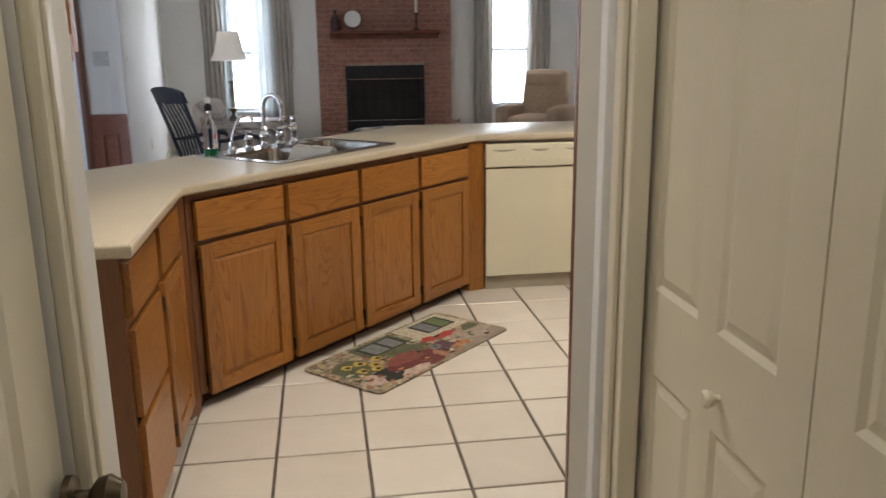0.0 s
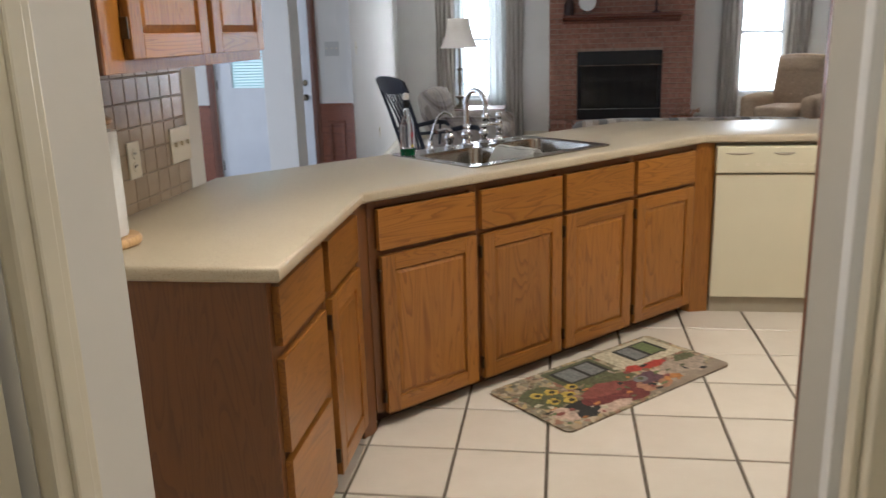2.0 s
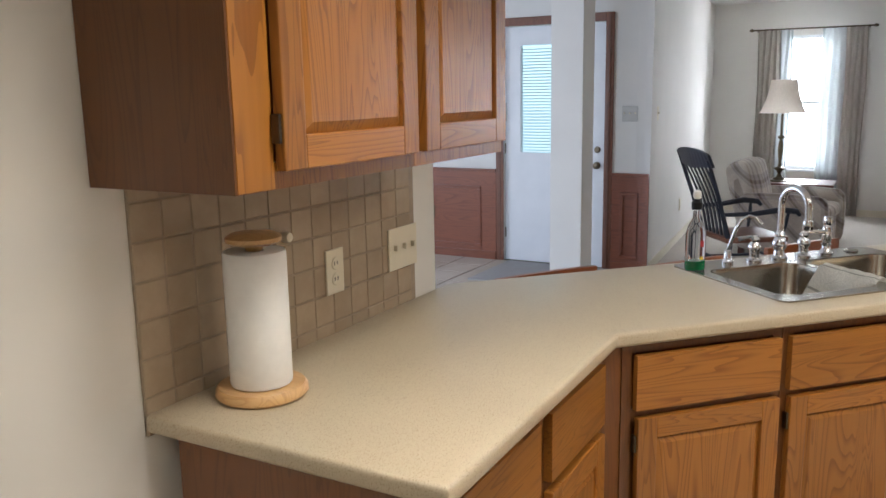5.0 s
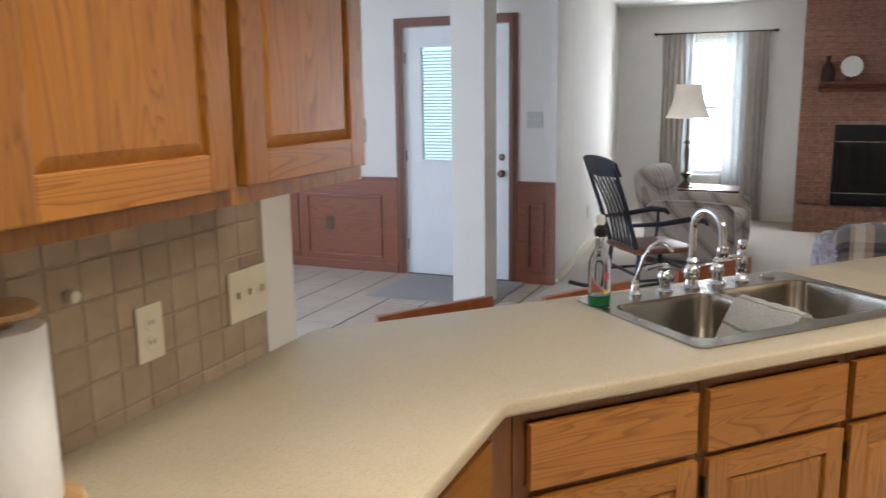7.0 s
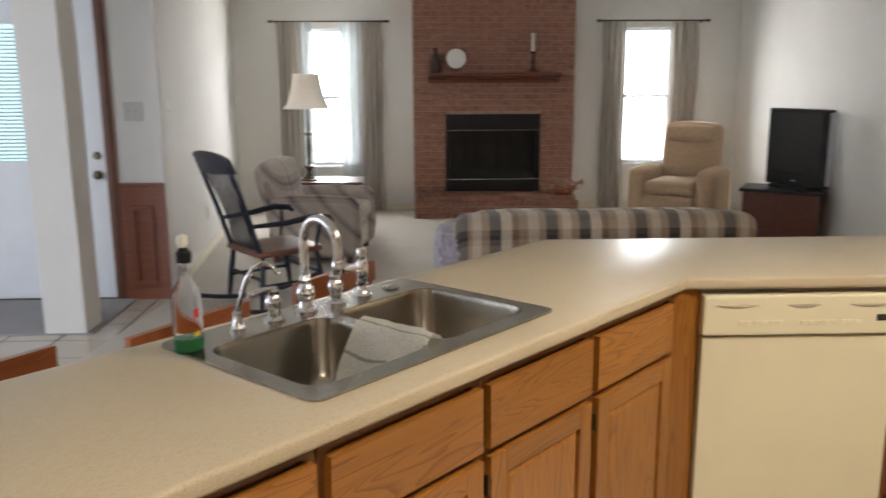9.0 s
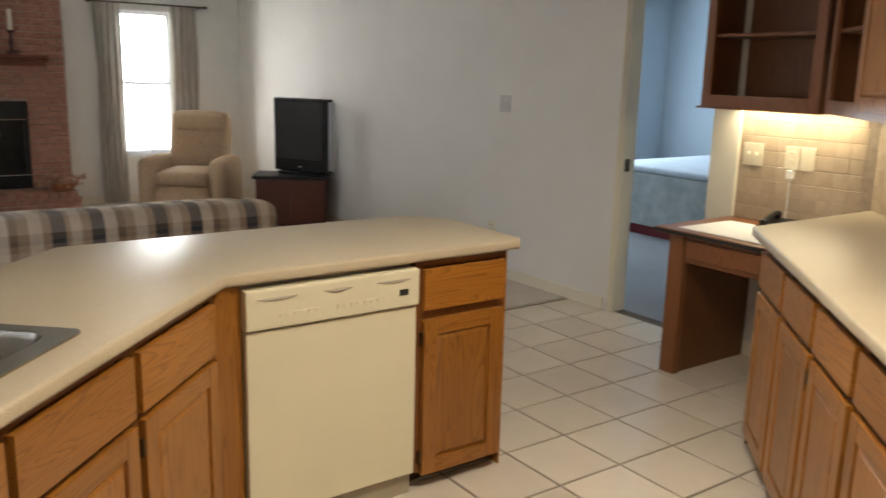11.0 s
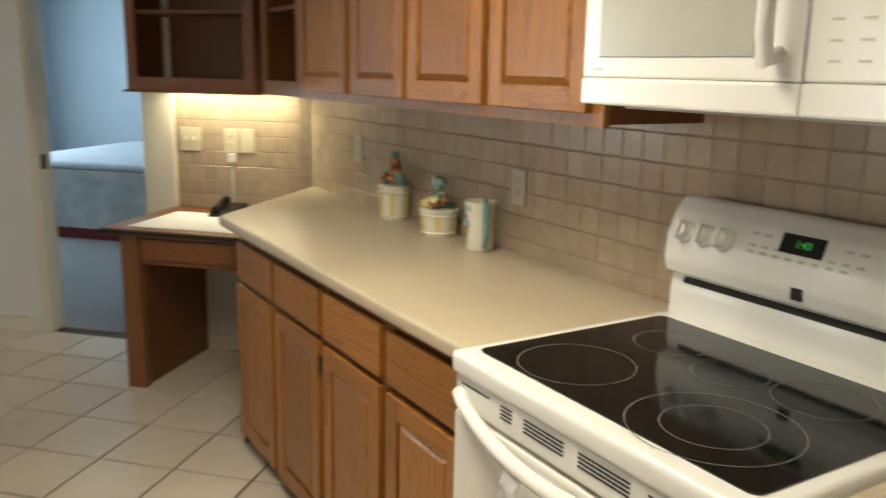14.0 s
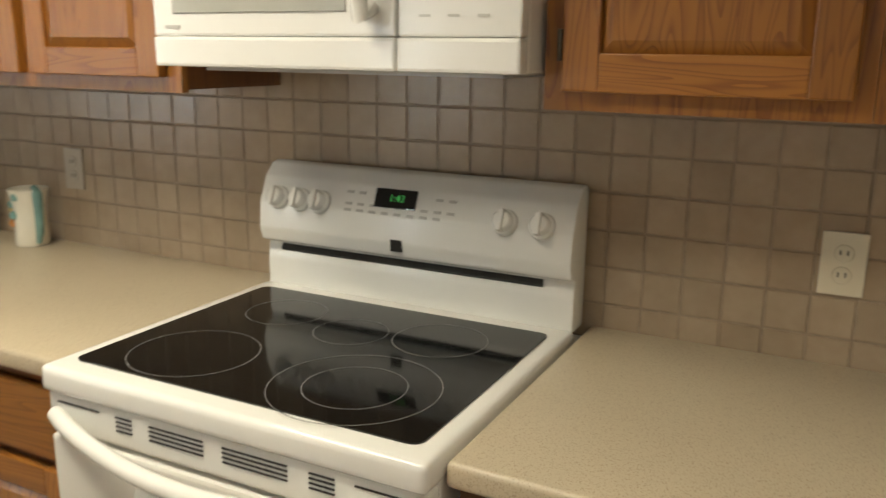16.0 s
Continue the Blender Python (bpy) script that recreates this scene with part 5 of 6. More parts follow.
def blob(cx, cy, rx, ry, col, n=14, name="printed_shape", wob=0.18):
    r2 = random.Random(int(cx * 1000) + n)
    bm = bmesh.new()
    bm.faces.new([bm.verts.new((cx + rx * math.cos(6.2832 * k / n) * r2.uniform(1 - wob, 1 + wob), cy + ry * math.sin(6.2832 * k / n) * r2.uniform(1 - wob, 1 + wob), 0.0114)) for k in range(n)])
    return part(name, bm, col, rug)


def ink(c):
    return plain("mat_ink", c, 0.85, 0, 0.3, 60, 0.3)


INK_MAROON, INK_GREEN, INK_CREAM, INK_DARK, INK_YELLOW, INK_RED, INK_GREY, INK_TAN, INK_ORANGE = [ink(c) for c in (
    (0.13, 0.030, 0.026), (0.12, 0.15, 0.06), (0.46, 0.41, 0.29), (0.022, 0.022, 0.018), (0.44, 0.32, 0.06), (0.34, 0.045, 0.03), (0.16, 0.165, 0.16), (0.32, 0.16, 0.09), (0.40, 0.17, 0.05))]
INK_OLIVE, INK_WINE, INK_PALE, INK_PLUM, INK_PATH = [ink(c) for c in ((0.09, 0.095, 0.045), (0.20, 0.06, 0.045), (0.46, 0.34, 0.26), (0.10, 0.05, 0.06), (0.32, 0.255, 0.195))]
for x0, x1, y0, y1, c, up in ((-0.22, 0.07, 0.03, 0.21, INK_OLIVE, 0), (-0.19, 0.05, 0.06, 0.19, INK_DARK, 1), (-0.17, -0.07, 0.07, 0.18, INK_GREY, 2), (-0.05, 0.03, 0.07, 0.18, INK_GREY, 2),
                             (0.10, 0.46, 0.0, 0.215, INK_CREAM, 0), (0.20, 0.42, 0.05, 0.19, INK_DARK, 1), (0.22, 0.30, 0.06, 0.18, INK_GREY, 2), (0.32, 0.40, 0.06, 0.18, INK_GREEN, 2)):
    part("printed_shape", boxes((x0, x1, y0, y1, 0.011, 0.0113 + 0.0003 * up)), c, rug)
level = 0
for a in ((-0.36, 0.03, 0.10, 0.10, INK_OLIVE), (-0.30, -0.13, 0.10, 0.07, INK_DARK), (-0.05, -0.02, 0.16, 0.05, INK_OLIVE), (-0.10, -0.12, 0.17, 0.09, INK_MAROON), (-0.12, -0.06, 0.12, 0.05, INK_WINE), (-0.20, -0.19, 0.09, 0.03, INK_PALE),
          (0.09, -0.15, 0.10, 0.055, INK_TAN), (0.12, -0.10, 0.09, 0.05, INK_PLUM), (0.07, -0.09, 0.035, 0.025, INK_GREY), (0.19, -0.09, 0.03, 0.035, INK_PALE), (0.19, -0.16, 0.05, 0.03, INK_ORANGE), (0.24, -0.02, 0.07, 0.03, INK_RED),
          (0.13, 0.0, 0.045, 0.03, INK_RED), (0.33, -0.10, 0.13, 0.07, INK_PATH), (0.40, -0.05, 0.06, 0.03, INK_OLIVE), (-0.40, -0.12, 0.05, 0.06, INK_PALE)):
    level += 1
    blob(*a, n=22, wob=0.16).location.z = 0.0010 + 0.00006 * level
r3 = random.Random(9)
for k in range(60):
    level += 1
    c = (INK_OLIVE, INK_DARK, INK_ORANGE, INK_GREEN, INK_CREAM, INK_WINE, INK_PATH)[k % 7]
    q = blob(r3.uniform(-0.45, 0.44), r3.uniform(-0.20, 0.05), r3.uniform(0.008, 0.024), r3.uniform(0.006, 0.016), c, 9, "printed_leaf", 0.4)
    q.location.z = 0.0010 + 0.00006 * level
for cx, cy in ((-0.36, -0.02), (-0.31, 0.05), (-0.27, -0.01), (-0.21, 0.035), (-0.38, 0.06), (-0.30, -0.05)):
    level += 1
    blob(cx, cy, 0.030, 0.025, INK_YELLOW, 18, "printed_flower", 0.28).location.z = 0.0010 + 0.00006 * level
    level += 1
    blob(cx + 0.004, cy - 0.003, 0.015, 0.012, INK_DARK, 10, "printed_flower", 0.1).location.z = 0.0010 + 0.00006 * level

# small round fixture, added unseen over the west counter to brighten that side
cg = thing("ceiling_light", pose(-1.0, -2.3, ROOM_H), "small round ceiling light added out of view as fill", "light")
part("pan", lathe([(0, -0.001), (0.19, -0.001), (0.19, -0.02), (0.175, -0.022), (0, -0.022)], 32), enamel, cg, "", True)
part("diffuser", lathe([(0.17, -0.0225), (0.165, -0.035), (0.0, -0.05)], 32), lamp_glow, cg, "glowing white diffuser of an unseen light", True)

# unseen ceiling fixture, added over the kitchen to carry its overhead light
cf = thing("ceiling_light", pose(0.56, -1.11, ROOM_H), "boxy oak-framed kitchen ceiling light, added out of view, lit", "light")
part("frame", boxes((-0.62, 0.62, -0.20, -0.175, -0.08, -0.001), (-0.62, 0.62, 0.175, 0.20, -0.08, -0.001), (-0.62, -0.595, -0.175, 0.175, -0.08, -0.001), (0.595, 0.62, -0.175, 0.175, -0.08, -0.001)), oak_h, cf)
part("diffuser", boxes((-0.594, 0.594, -0.174, 0.174, -0.06, -0.05)), lamp_glow, cf, "glowing white diffuser of an unseen light")

# ---- entry ----
ED = pose(-3.865, 3.28, 0)
casing("door_frame_entry", ED, 0.92, 2.045, trim_wood, "dark wood trim round the front door", 0.07, 0.02)
ed = thing("front_door", ED @ pose(0.003, 0.03, 0.004), "white front door with a half window and blinds, closed", "door", kind="structure")
GX0, GX1, GZ0, GZ1 = 0.15, 0.742, 0.97, 1.88
dm = bmesh.new()
for b_ in ((0, GX0, 0, 0.04, 0, 2.035), (GX1, 0.914, 0, 0.04, 0, 2.035), (GX0, GX1, 0, 0.04, 0, GZ0), (GX0, GX1, 0, 0.04, GZ1, 2.035)):
    box(dm, *b_)
leaf = part("leaf", dm, white_paint, ed)
for x0, x1 in ((0.14, 0.41), (0.50, 0.77)):
    pb = bmesh.new()
    f = pb.faces.new([pb.verts.new(p) for p in ((x0, -0.002, 0.25), (x1, -0.002, 0.25), (x1, -0.002, 0.78), (x0, -0.002, 0.78))])
    bmesh.ops.inset_region(pb, faces=[f], thickness=0.012, depth=0.008)
    bmesh.ops.inset_region(pb, faces=[f], thickness=0.014, depth=-0.007)
    bmesh.ops.inset_region(pb, faces=[f], thickness=0.025, depth=0.006)
    part("panel", pb, white_paint, leaf)
part("window_frame", boxes((GX0 - 0.03, GX0, -0.014, 0, GZ0 - 0.03, GZ1 + 0.03), (GX1, GX1 + 0.03, -0.014, 0, GZ0 - 0.03, GZ1 + 0.03), (GX0, GX1, -0.014, 0, GZ0 - 0.03, GZ0), (GX0, GX1, -0.014, 0, GZ1, GZ1 + 0.03)), white_paint, leaf)
gp = part("pane", boxes((GX0, GX1, 0.026, 0.030, GZ0, GZ1)), pane_glass, ed)
gp.visible_shadow = False
for k in range(34):
    z = GZ0 + 0.013 + 0.026 * k
    sl = part("blind_slat", side_prism([(0.008, z), (0.020, z + 0.010), (0.0205, z + 0.0095), (0.0085, z - 0.0005)], GX0 + 0.004, GX1 - 0.004), blind_mat, ed)
for z, r in ((0.872, 0.028), (1.003, 0.026)):
    kb = lathe([(0, -0.055), (r * 0.8, -0.05), (r, -0.038), (r * 0.5, -0.024), (r * 0.5, -0.01), (r * 1.1, -0.006), (r * 1.1, 0)] if z < 1 else [(0, -0.022), (r * 0.8, -0.02), (r, -0.008), (r * 1.1, 0)], 20)
    bmesh.ops.rotate(kb, verts=kb.verts, matrix=Matrix.Rotation(radians(-90), 3, "X"))
    bmesh.ops.translate(kb, verts=kb.verts, vec=(0.845, 0, z))
    part("knob" if z < 1 else "deadbolt", kb, bronze, ed, "dark bronze knob" if z < 1 else "dark bronze deadbolt", True)
for z in (0.25, 1.0, 1.8):
    part("hinge", boxes((-0.006, 0.006, -0.008, 0.0, z - 0.045, z + 0.045), bev=0.002), bronze, ed)


def wainscot(m, L, fields, label):
    t_ = thing("wainscot", m, label, "wainscot", kind="structure")
    part("board", boxes((0, L, -0.018, -0.001, 0.0, 0.80)), panel_wood, t_)
    part("cap", boxes((0, L, -0.034, -0.001, 0.80, 0.822), bev=0.005), panel_wood, t_)
    part("base", boxes((0, L, -0.030, -0.018, 0.0, 0.075), bev=0.004), panel_wood, t_)
    for x0, x1 in fields:
        for b_ in ((x0, x1, 0.635, 0.665), (x0, x1, 0.105, 0.135), (x0, x0 + 0.03, 0.135, 0.635), (x1 - 0.03, x1, 0.135, 0.635)):
            part("moulding", boxes((b_[0], b_[1], -0.030, -0.0175, b_[2], b_[3]), bev=0.005), panel_wood, t_)
    return t_


ws = wainscot(pose(-6.28, 3.28, 0), 2.343, [(0.12, 0.70), (0.78, 1.36), (1.437, 2.195)], "reddish wood wainscot panels beside the front door")
so = plate(pose(-4.60, 3.257, 0.41), 0.075, 0.12, "brown outlet plate on the wood wainscot", "outlet", sockets=2)
for c_ in so.children:
    if c_.name.startswith(("cover", "socket")):
        c_.data.materials[0] = bronze
wainscot(pose(-2.873, 3.28, 0), 0.311, [(0.075, 0.225)], "narrow reddish wood wainscot panel by the door")
plate(pose(-2.735, 3.276, 1.305), 0.13, 0.125, "off-white triple switch plate by the front door", "switch", toggles=3, paint=plate_grey)
plate(pose(-2.585, 3.55, 1.30, 0, 0, 94.6), 0.075, 0.12, "white switch plate round the corner from the door", "switch", toggles=1)
plate(pose(-2.69, 4.9, 0.36, 0, 0, 94.6), 0.075, 0.12, "ivory outlet low on the side wall", "outlet", sockets=2)
single("column", boxes((-0.125, 0.125, -0.125, 0.125, 0, ROOM_H), bev=0.006), wall_paint, "square off-white painted column", "column", pose(-2.965, 2.56, 0), "structure")
single("entry_mat", boxes((-3.80, -2.80, 2.43, 3.24, 0.001, 0.012), bev=0.004), mat_mat, "grey rectangular mat inside the front door", "mat")


# ---- stools behind the peninsula ----
def stool(m, label):
    t_ = thing("counter_chair", m, label, "chair", "chairs behind the peninsula")
    rb = bmesh.new()
    n = 10
    for z0, z1 in ((0.745, 0.825),):
        rows = []
        for k in range(n + 1):
            x = -0.23 + 0.46 * k / n
            y = -0.03 * (1 - (x / 0.23) ** 2)
            rows.append([rb.verts.new((x, y + dy, z + 0.012 * (1 - (x / 0.23) ** 2))) for dy, z in ((-0.011, z0), (0.011, z0), (0.011, z1), (-0.011, z1))])
        for a, c in zip(rows, rows[1:]):
            for i in range(4):
                rb.faces.new((a[i], a[(i + 1) % 4], c[(i + 1) % 4], c[i]))
        rb.faces.new(rows[0][::-1])
        rb.faces.new(rows[-1])
    bmesh.ops.recalc_face_normals(rb, faces=rb.faces)
    part("top_rail", rb, stool_wood, t_)
    for x in (-0.20, 0.20):
        part("back_post", tube([(x, 0.0, 0.0), (x, 0.04, 0.45), (x, 0.0, 0.76)], 0.017, 8), stool_wood, t_, "", True)
        part("front_leg", tube([(x * 1.02, 0.42, 0.0), (x * 0.95, 0.40, 0.44)], [0.013, 0.019], 8), stool_wood, t_, "", True)
        part("stretcher", tube([(x, 0.02, 0.2), (x, 0.41, 0.2)], 0.009, 8), stool_wood, t_, "", True)
    for x in (-0.12, -0.06, 0, 0.06, 0.12):
        part("spindle", tube([(x, 0.05, 0.46), (x, -0.02, 0.75)], 0.007, 6), stool_wood, t_, "", True)
    part("seat", boxes((-0.22, 0.22, 0.02, 0.44, 0.435, 0.465), bev=0.012), stool_wood, t_)
    return t_


st0 = stool(pose(-1.93, -0.50, 0, 0, 0, 56.5), "reddish wood chair, its curved back above the counter")
copy_thing(st0, pose(-1.50, -0.07, 0, 0, 0, 57))
copy_thing(st0, pose(-1.13, 0.52, 0, 0, 0, 57))

# ---- living room ----
FX0, FX1, FY, FZ0, FZ1 = -0.491, 0.575, 6.90, 0.255, 1.12
CX0, CX1 = -0.853, 0.955
fp = thing("fireplace", pose(0, 0, 0), "red brick fireplace with raised hearth and black insert", "fireplace")
for b_ in ((CX0 + 0.004, FX0, FY + 0.014, 7.148, 0, ROOM_H - 0.001), (FX1, CX1 - 0.004, FY + 0.014, 7.148, 0, ROOM_H - 0.001), (FX0, FX1, FY + 0.014, 7.148, FZ1, ROOM_H - 0.001),
           (FX0, FX1, FY + 0.014, 7.148, 0, FZ0 - 0.012), (CX0 + 0.01, CX1 - 0.01, 6.51, FY + 0.013, 0, 0.188)):
    part("mortar_bed", boxes(b_), mortar_mat, fp)
part("firebox", boxes((FX0, FX1, 7.10, 7.147, FZ0, FZ1), (FX0, FX1, FY + 0.05, 7.10, FZ1 - 0.004, FZ1 - 0.001)), firebox_mat, fp, "dark firebox")
ins = part("insert_frame", boxes((FX0 + 0.002, FX0 + 0.045, FY - 0.008, FY + 0.05, FZ0, FZ1), (FX1 - 0.045, FX1 - 0.002, FY - 0.008, FY + 0.05, FZ0, FZ1), (FX0 + 0.045, FX1 - 0.045, FY - 0.008, FY + 0.05, FZ1 - 0.17, FZ1),
                             (FX0 + 0.045, FX1 - 0.045, FY - 0.008, FY + 0.05, FZ0, FZ0 + 0.13), bev=0.003), black_metal, fp)
part("glass_door", boxes((FX0 + 0.045, FX1 - 0.045, FY + 0.012, FY + 0.016, FZ0 + 0.13, FZ1 - 0.17)), plain("smoked_glass", (0.01, 0.01, 0.01), 0.08), fp, "smoked glass doors")
for z in (FZ1 - 0.178, FZ0 + 0.135):
    part("bright_strip", boxes((FX0 + 0.01, FX1 - 0.01, FY - 0.014, FY - 0.008, z - 0.004, z + 0.004)), chrome, fp, "thin bright metal strip")
mt = single("mantel_shelf", side_prism([(FY - 0.20, 1.573), (FY - 0.003, 1.573), (FY - 0.003, 1.463), (FY - 0.05, 1.463), (FY - 0.06, 1.498), (FY - 0.14, 1.52), (FY - 0.16, 1.545), (FY - 0.20, 1.548)], -0.68, 0.77, bev=0.004), mantel_wood,
            "reddish wooden mantel shelf on the brick chimney", "mantel")
MZ = 1.574
pl_ = thing("plate_stand", pose(-0.376, FY - 0.08, MZ), "round white plate standing on the mantel", "plate")
pb = lathe([(0, 0), (0.055, 0.0), (0.075, 0.006), (0.105, 0.012), (0.107, 0.016), (0.075, 0.011), (0.055, 0.005), (0, 0.005)], 36)
bmesh.ops.rotate(pb, verts=pb.verts, matrix=Matrix.Rotation(radians(82), 3, "X"))
bmesh.ops.translate(pb, verts=pb.verts, vec=(0, 0, 0.150))
part("plate", pb, enamel, pl_, "", True)
part("easel", tube([(-0.05, -0.04, 0.006), (-0.045, -0.03, 0.045), (-0.03, 0.012, 0.05), (0, 0.06, 0.006), (0.03, 0.012, 0.05), (0.045, -0.03, 0.045), (0.05, -0.04, 0.006)], 0.007, 6), bronze, pl_)
vz = thing("vase", pose(-0.605, FY - 0.09, MZ) @ Matrix.Diagonal((1.05, 1.05, 1.1, 1)), "dark brown bottle vase on the mantel", "vase")
part("body", lathe([(0, 0), (0.05, 0), (0.058, 0.02), (0.058, 0.11), (0.04, 0.16), (0.02, 0.185), (0.018, 0.22), (0.028, 0.235), (0.026, 0.24), (0, 0.238)], 24), plain("brown_pottery", (0.05, 0.022, 0.016), 0.4, 0, 0.2), vz, "", True)
cs = thing("candlestick", pose(0.468, FY - 0.09, MZ) @ Matrix.Diagonal((1.1, 1.1, 1.15, 1)), "dark wood candlestick with a white candle", "candlestick")
part("stick", lathe([(0, 0), (0.045, 0), (0.045, 0.012), (0.018, 0.025), (0.014, 0.06), (0.022, 0.09), (0.013, 0.13), (0.016, 0.17), (0.034, 0.185), (0.03, 0.195), (0, 0.195)], 20), plain("dark_turned_wood", (0.07, 0.025, 0.018), 0.4, 0, 0.2), cs, "", True)
part("candle", lathe([(0, 0.195), (0.02, 0.195), (0.02, 0.36), (0.016, 0.366), (0, 0.362)], 18), ceramic_white, cs, "white candle", True)
bk = thing("dried_arrangement", pose(0.80, 6.63, 0.255) @ Matrix.Scale(1.5, 4), "dried flower arrangement on the hearth", "dried flowers")
part("basket", lathe([(0, 0), (0.07, 0), (0.10, 0.05), (0.095, 0.055), (0, 0.04)], 20), stool_wood, bk, "", True)
db = bmesh.new()
for k in range(70):
    a, q, z = rnd.uniform(0, 6.28), rnd.uniform(0, 0.17), rnd.uniform(0.04, 0.10)
    c = Vector((q * math.cos(a), 0.6 * q * math.sin(a), z - q * 0.15))
    d1 = Vector((rnd.uniform(-1, 1), rnd.uniform(-1, 1), rnd.uniform(-0.2, 1))).normalized() * rnd.uniform(0.025, 0.05)
    d2 = d1.orthogonal().normalized() * rnd.uniform(0.008, 0.016)
    db.faces.new([db.verts.new(c + v) for v in (-d1 * 0.2, d2 + d1 * 0.4, d1, -d2 + d1 * 0.4)])
part("petals", db, dried, bk)


def curtain(parent, x0, x1, z0, z1, material, waves, name="drape"):
    cb = bmesh.new()
    n, prev = waves * 8, None
    for k in range(n + 1):
        u = k / n
        x = x0 + (x1 - x0) * u
        col = []
        for z in (z0, z0 + (z1 - z0) * 0.35, z0 + (z1 - z0) * 0.7, z1):
            amp = 0.012 + 0.016 * (z1 - z) / (z1 - z0)
            col.append(cb.verts.new((x + 0.01 * math.sin(5 * z + 7 * u), amp * math.sin(2 * math.pi * waves * u + 0.6 * math.sin(z * 3)), z)))
        if prev:
            for a in range(3):
                cb.faces.new((prev[a], col[a], col[a + 1], prev[a + 1]))
        prev = col
    return part(name, cb, material, parent, "", True)


def window_unit(name, x0, x1, sheers, blinds, label):
    w_ = thing(name, pose(0, 7.15, 0), label, "window", kind="structure")
    part("window_frame", boxes((x0, x0 + 0.035, 0.03, 0.09, 0.53, 2.07), (x1 - 0.035, x1, 0.03, 0.09, 0.53, 2.07), (x0 + 0.035, x1 - 0.035, 0.03, 0.09, 0.53, 0.575), (x0 + 0.035, x1 - 0.035, 0.03, 0.09, 2.03, 2.07),
                               (x0 + 0.035, x1 - 0.035, 0.035, 0.085, 1.285, 1.325)), white_paint, w_)
    part("window_sill", boxes((x0 - 0.03, x1 + 0.03, -0.035, 0.03, 0.505, 0.53), bev=0.005), white_paint, w_)
    for z0, z1 in ((0.575, 1.285), (1.325, 2.03)):
        q = part("pane", boxes((x0 + 0.035, x1 - 0.035, 0.055, 0.059, z0, z1)), pane_glass, w_)
        q.visible_shadow = False
    if blinds:
        for k in range(58):
            z = 0.56 + 0.0255 * k
            part("blind_slat", boxes((x0 + 0.006, x1 - 0.006, 0.006, 0.024, z, z + 0.0012)), blind_mat, w_)
    return w_


window_unit("window_1", -2.06, -1.50, True, False, "bright double-hung window with a white frame")
window_unit("window_2", 1.56, 2.10, False, True, "bright window with white blinds half open")


def drapes(x0, x1, panels, label):
    t_ = thing("curtains", pose(0, 7.085, 0), label, "curtains")
    part("rod", tube([(x0, 0, 2.14), (x1, 0, 2.14)], 0.009, 10), bronze, t_, "dark metal curtain rod", True)
    for x in (x0, x1):
        part("finial", lathe([(0, -0.03), (0.014, -0.02), (0.018, 0), (0.012, 0.02), (0, 0.03)], 12, (0, 0, 0)), bronze, t_, "", True).matrix_local = pose(x, 0, 2.14, 0, 90, 0)
        part("bracket", boxes((x + (0.06 if x == x0 else -0.07), x + (0.07 if x == x0 else -0.06), 0, 0.064, 2.12, 2.15)), bronze, t_)
    for a, c, mm, n in panels:
        curtain(t_, a, c, 0.02, 2.135, mm, n, "drape" if mm is drape_cloth else "sheer_panel")
    return t_


drapes(-2.43, -1.135, [(-2.35, -2.10, drape_cloth, 4), (-2.11, -1.97, sheer_cloth, 2), (-1.66, -1.42, sheer_cloth, 3), (-1.43, -1.20, drape_cloth, 4)], "taupe drapes and white sheers parted on a rod")
drapes(1.246, 2.483, [(1.30, 1.56, drape_cloth, 4), (2.10, 2.38, drape_cloth, 4)], "taupe drapes parted on a dark rod")

# sofa, its back to the kitchen
so_ = thing("sofa", pose(0.29, 2.70, 0), "plaid sofa seen from behind, tan and charcoal stripes", "sofa")
part("base", pillow_box(-0.86, 0.86, -0.40, 0.42, 0.08, 0.42, 0.04, 0.01), plaid_mat, so_, "", True)
part("backrest", pillow_box(-0.90, 0.90, -0.44, -0.18, 0.10, 0.725, 0.09, 0.015), plaid_mat, so_, "", True)
for sx in (-1, 1):
    part("arm", pillow_box(min(sx * 0.78, sx * 0.97), max(sx * 0.78, sx * 0.97), -0.30, 0.44, 0.08, 0.58, 0.07, 0.015), plaid_mat, so_, "", True)
    part("seat_cushion", pillow_box(min(0, sx * 0.77), max(0, sx * 0.77), -0.18, 0.46, 0.42, 0.54, 0.045, 0.015), plaid_mat, so_, "", True)
    part("back_cushion", pillow_box(min(0, sx * 0.77), max(0, sx * 0.77), -0.20, 0.0, 0.52, 0.705, 0.06, 0.015), plaid_mat, so_, "", True)
    for y in (-0.34, 0.36):
        part("foot", boxes((sx * 0.8 - 0.03, sx * 0.8 + 0.03, y - 0.03, y + 0.03, 0.007, 0.09), bev=0.005), red_wood, so_)

# a ruffled throw on the sofa's arm
th_ = pillow_box(-1.0, -0.80, -0.40, 0.02, 0.30, 0.615, 0.05, 0.02)
bmesh.ops.subdivide_edges(th_, edges=th_.edges[:], cuts=2, use_grid_fill=True)
r5 = random.Random(21)
for v in th_.verts:
    v.co += Vector((r5.uniform(-0.016, 0.010), r5.uniform(-0.018, 0.012), r5.uniform(-0.012, 0.012)))
single("throw", th_, plain("lavender_grey_cloth", (0.46, 0.43, 0.50), 0.95, 0, 0.2, 30, 0.4), "crumpled lavender grey throw over the sofa arm", "throw", pose(0.305, 2.70, 0), smooth=True)

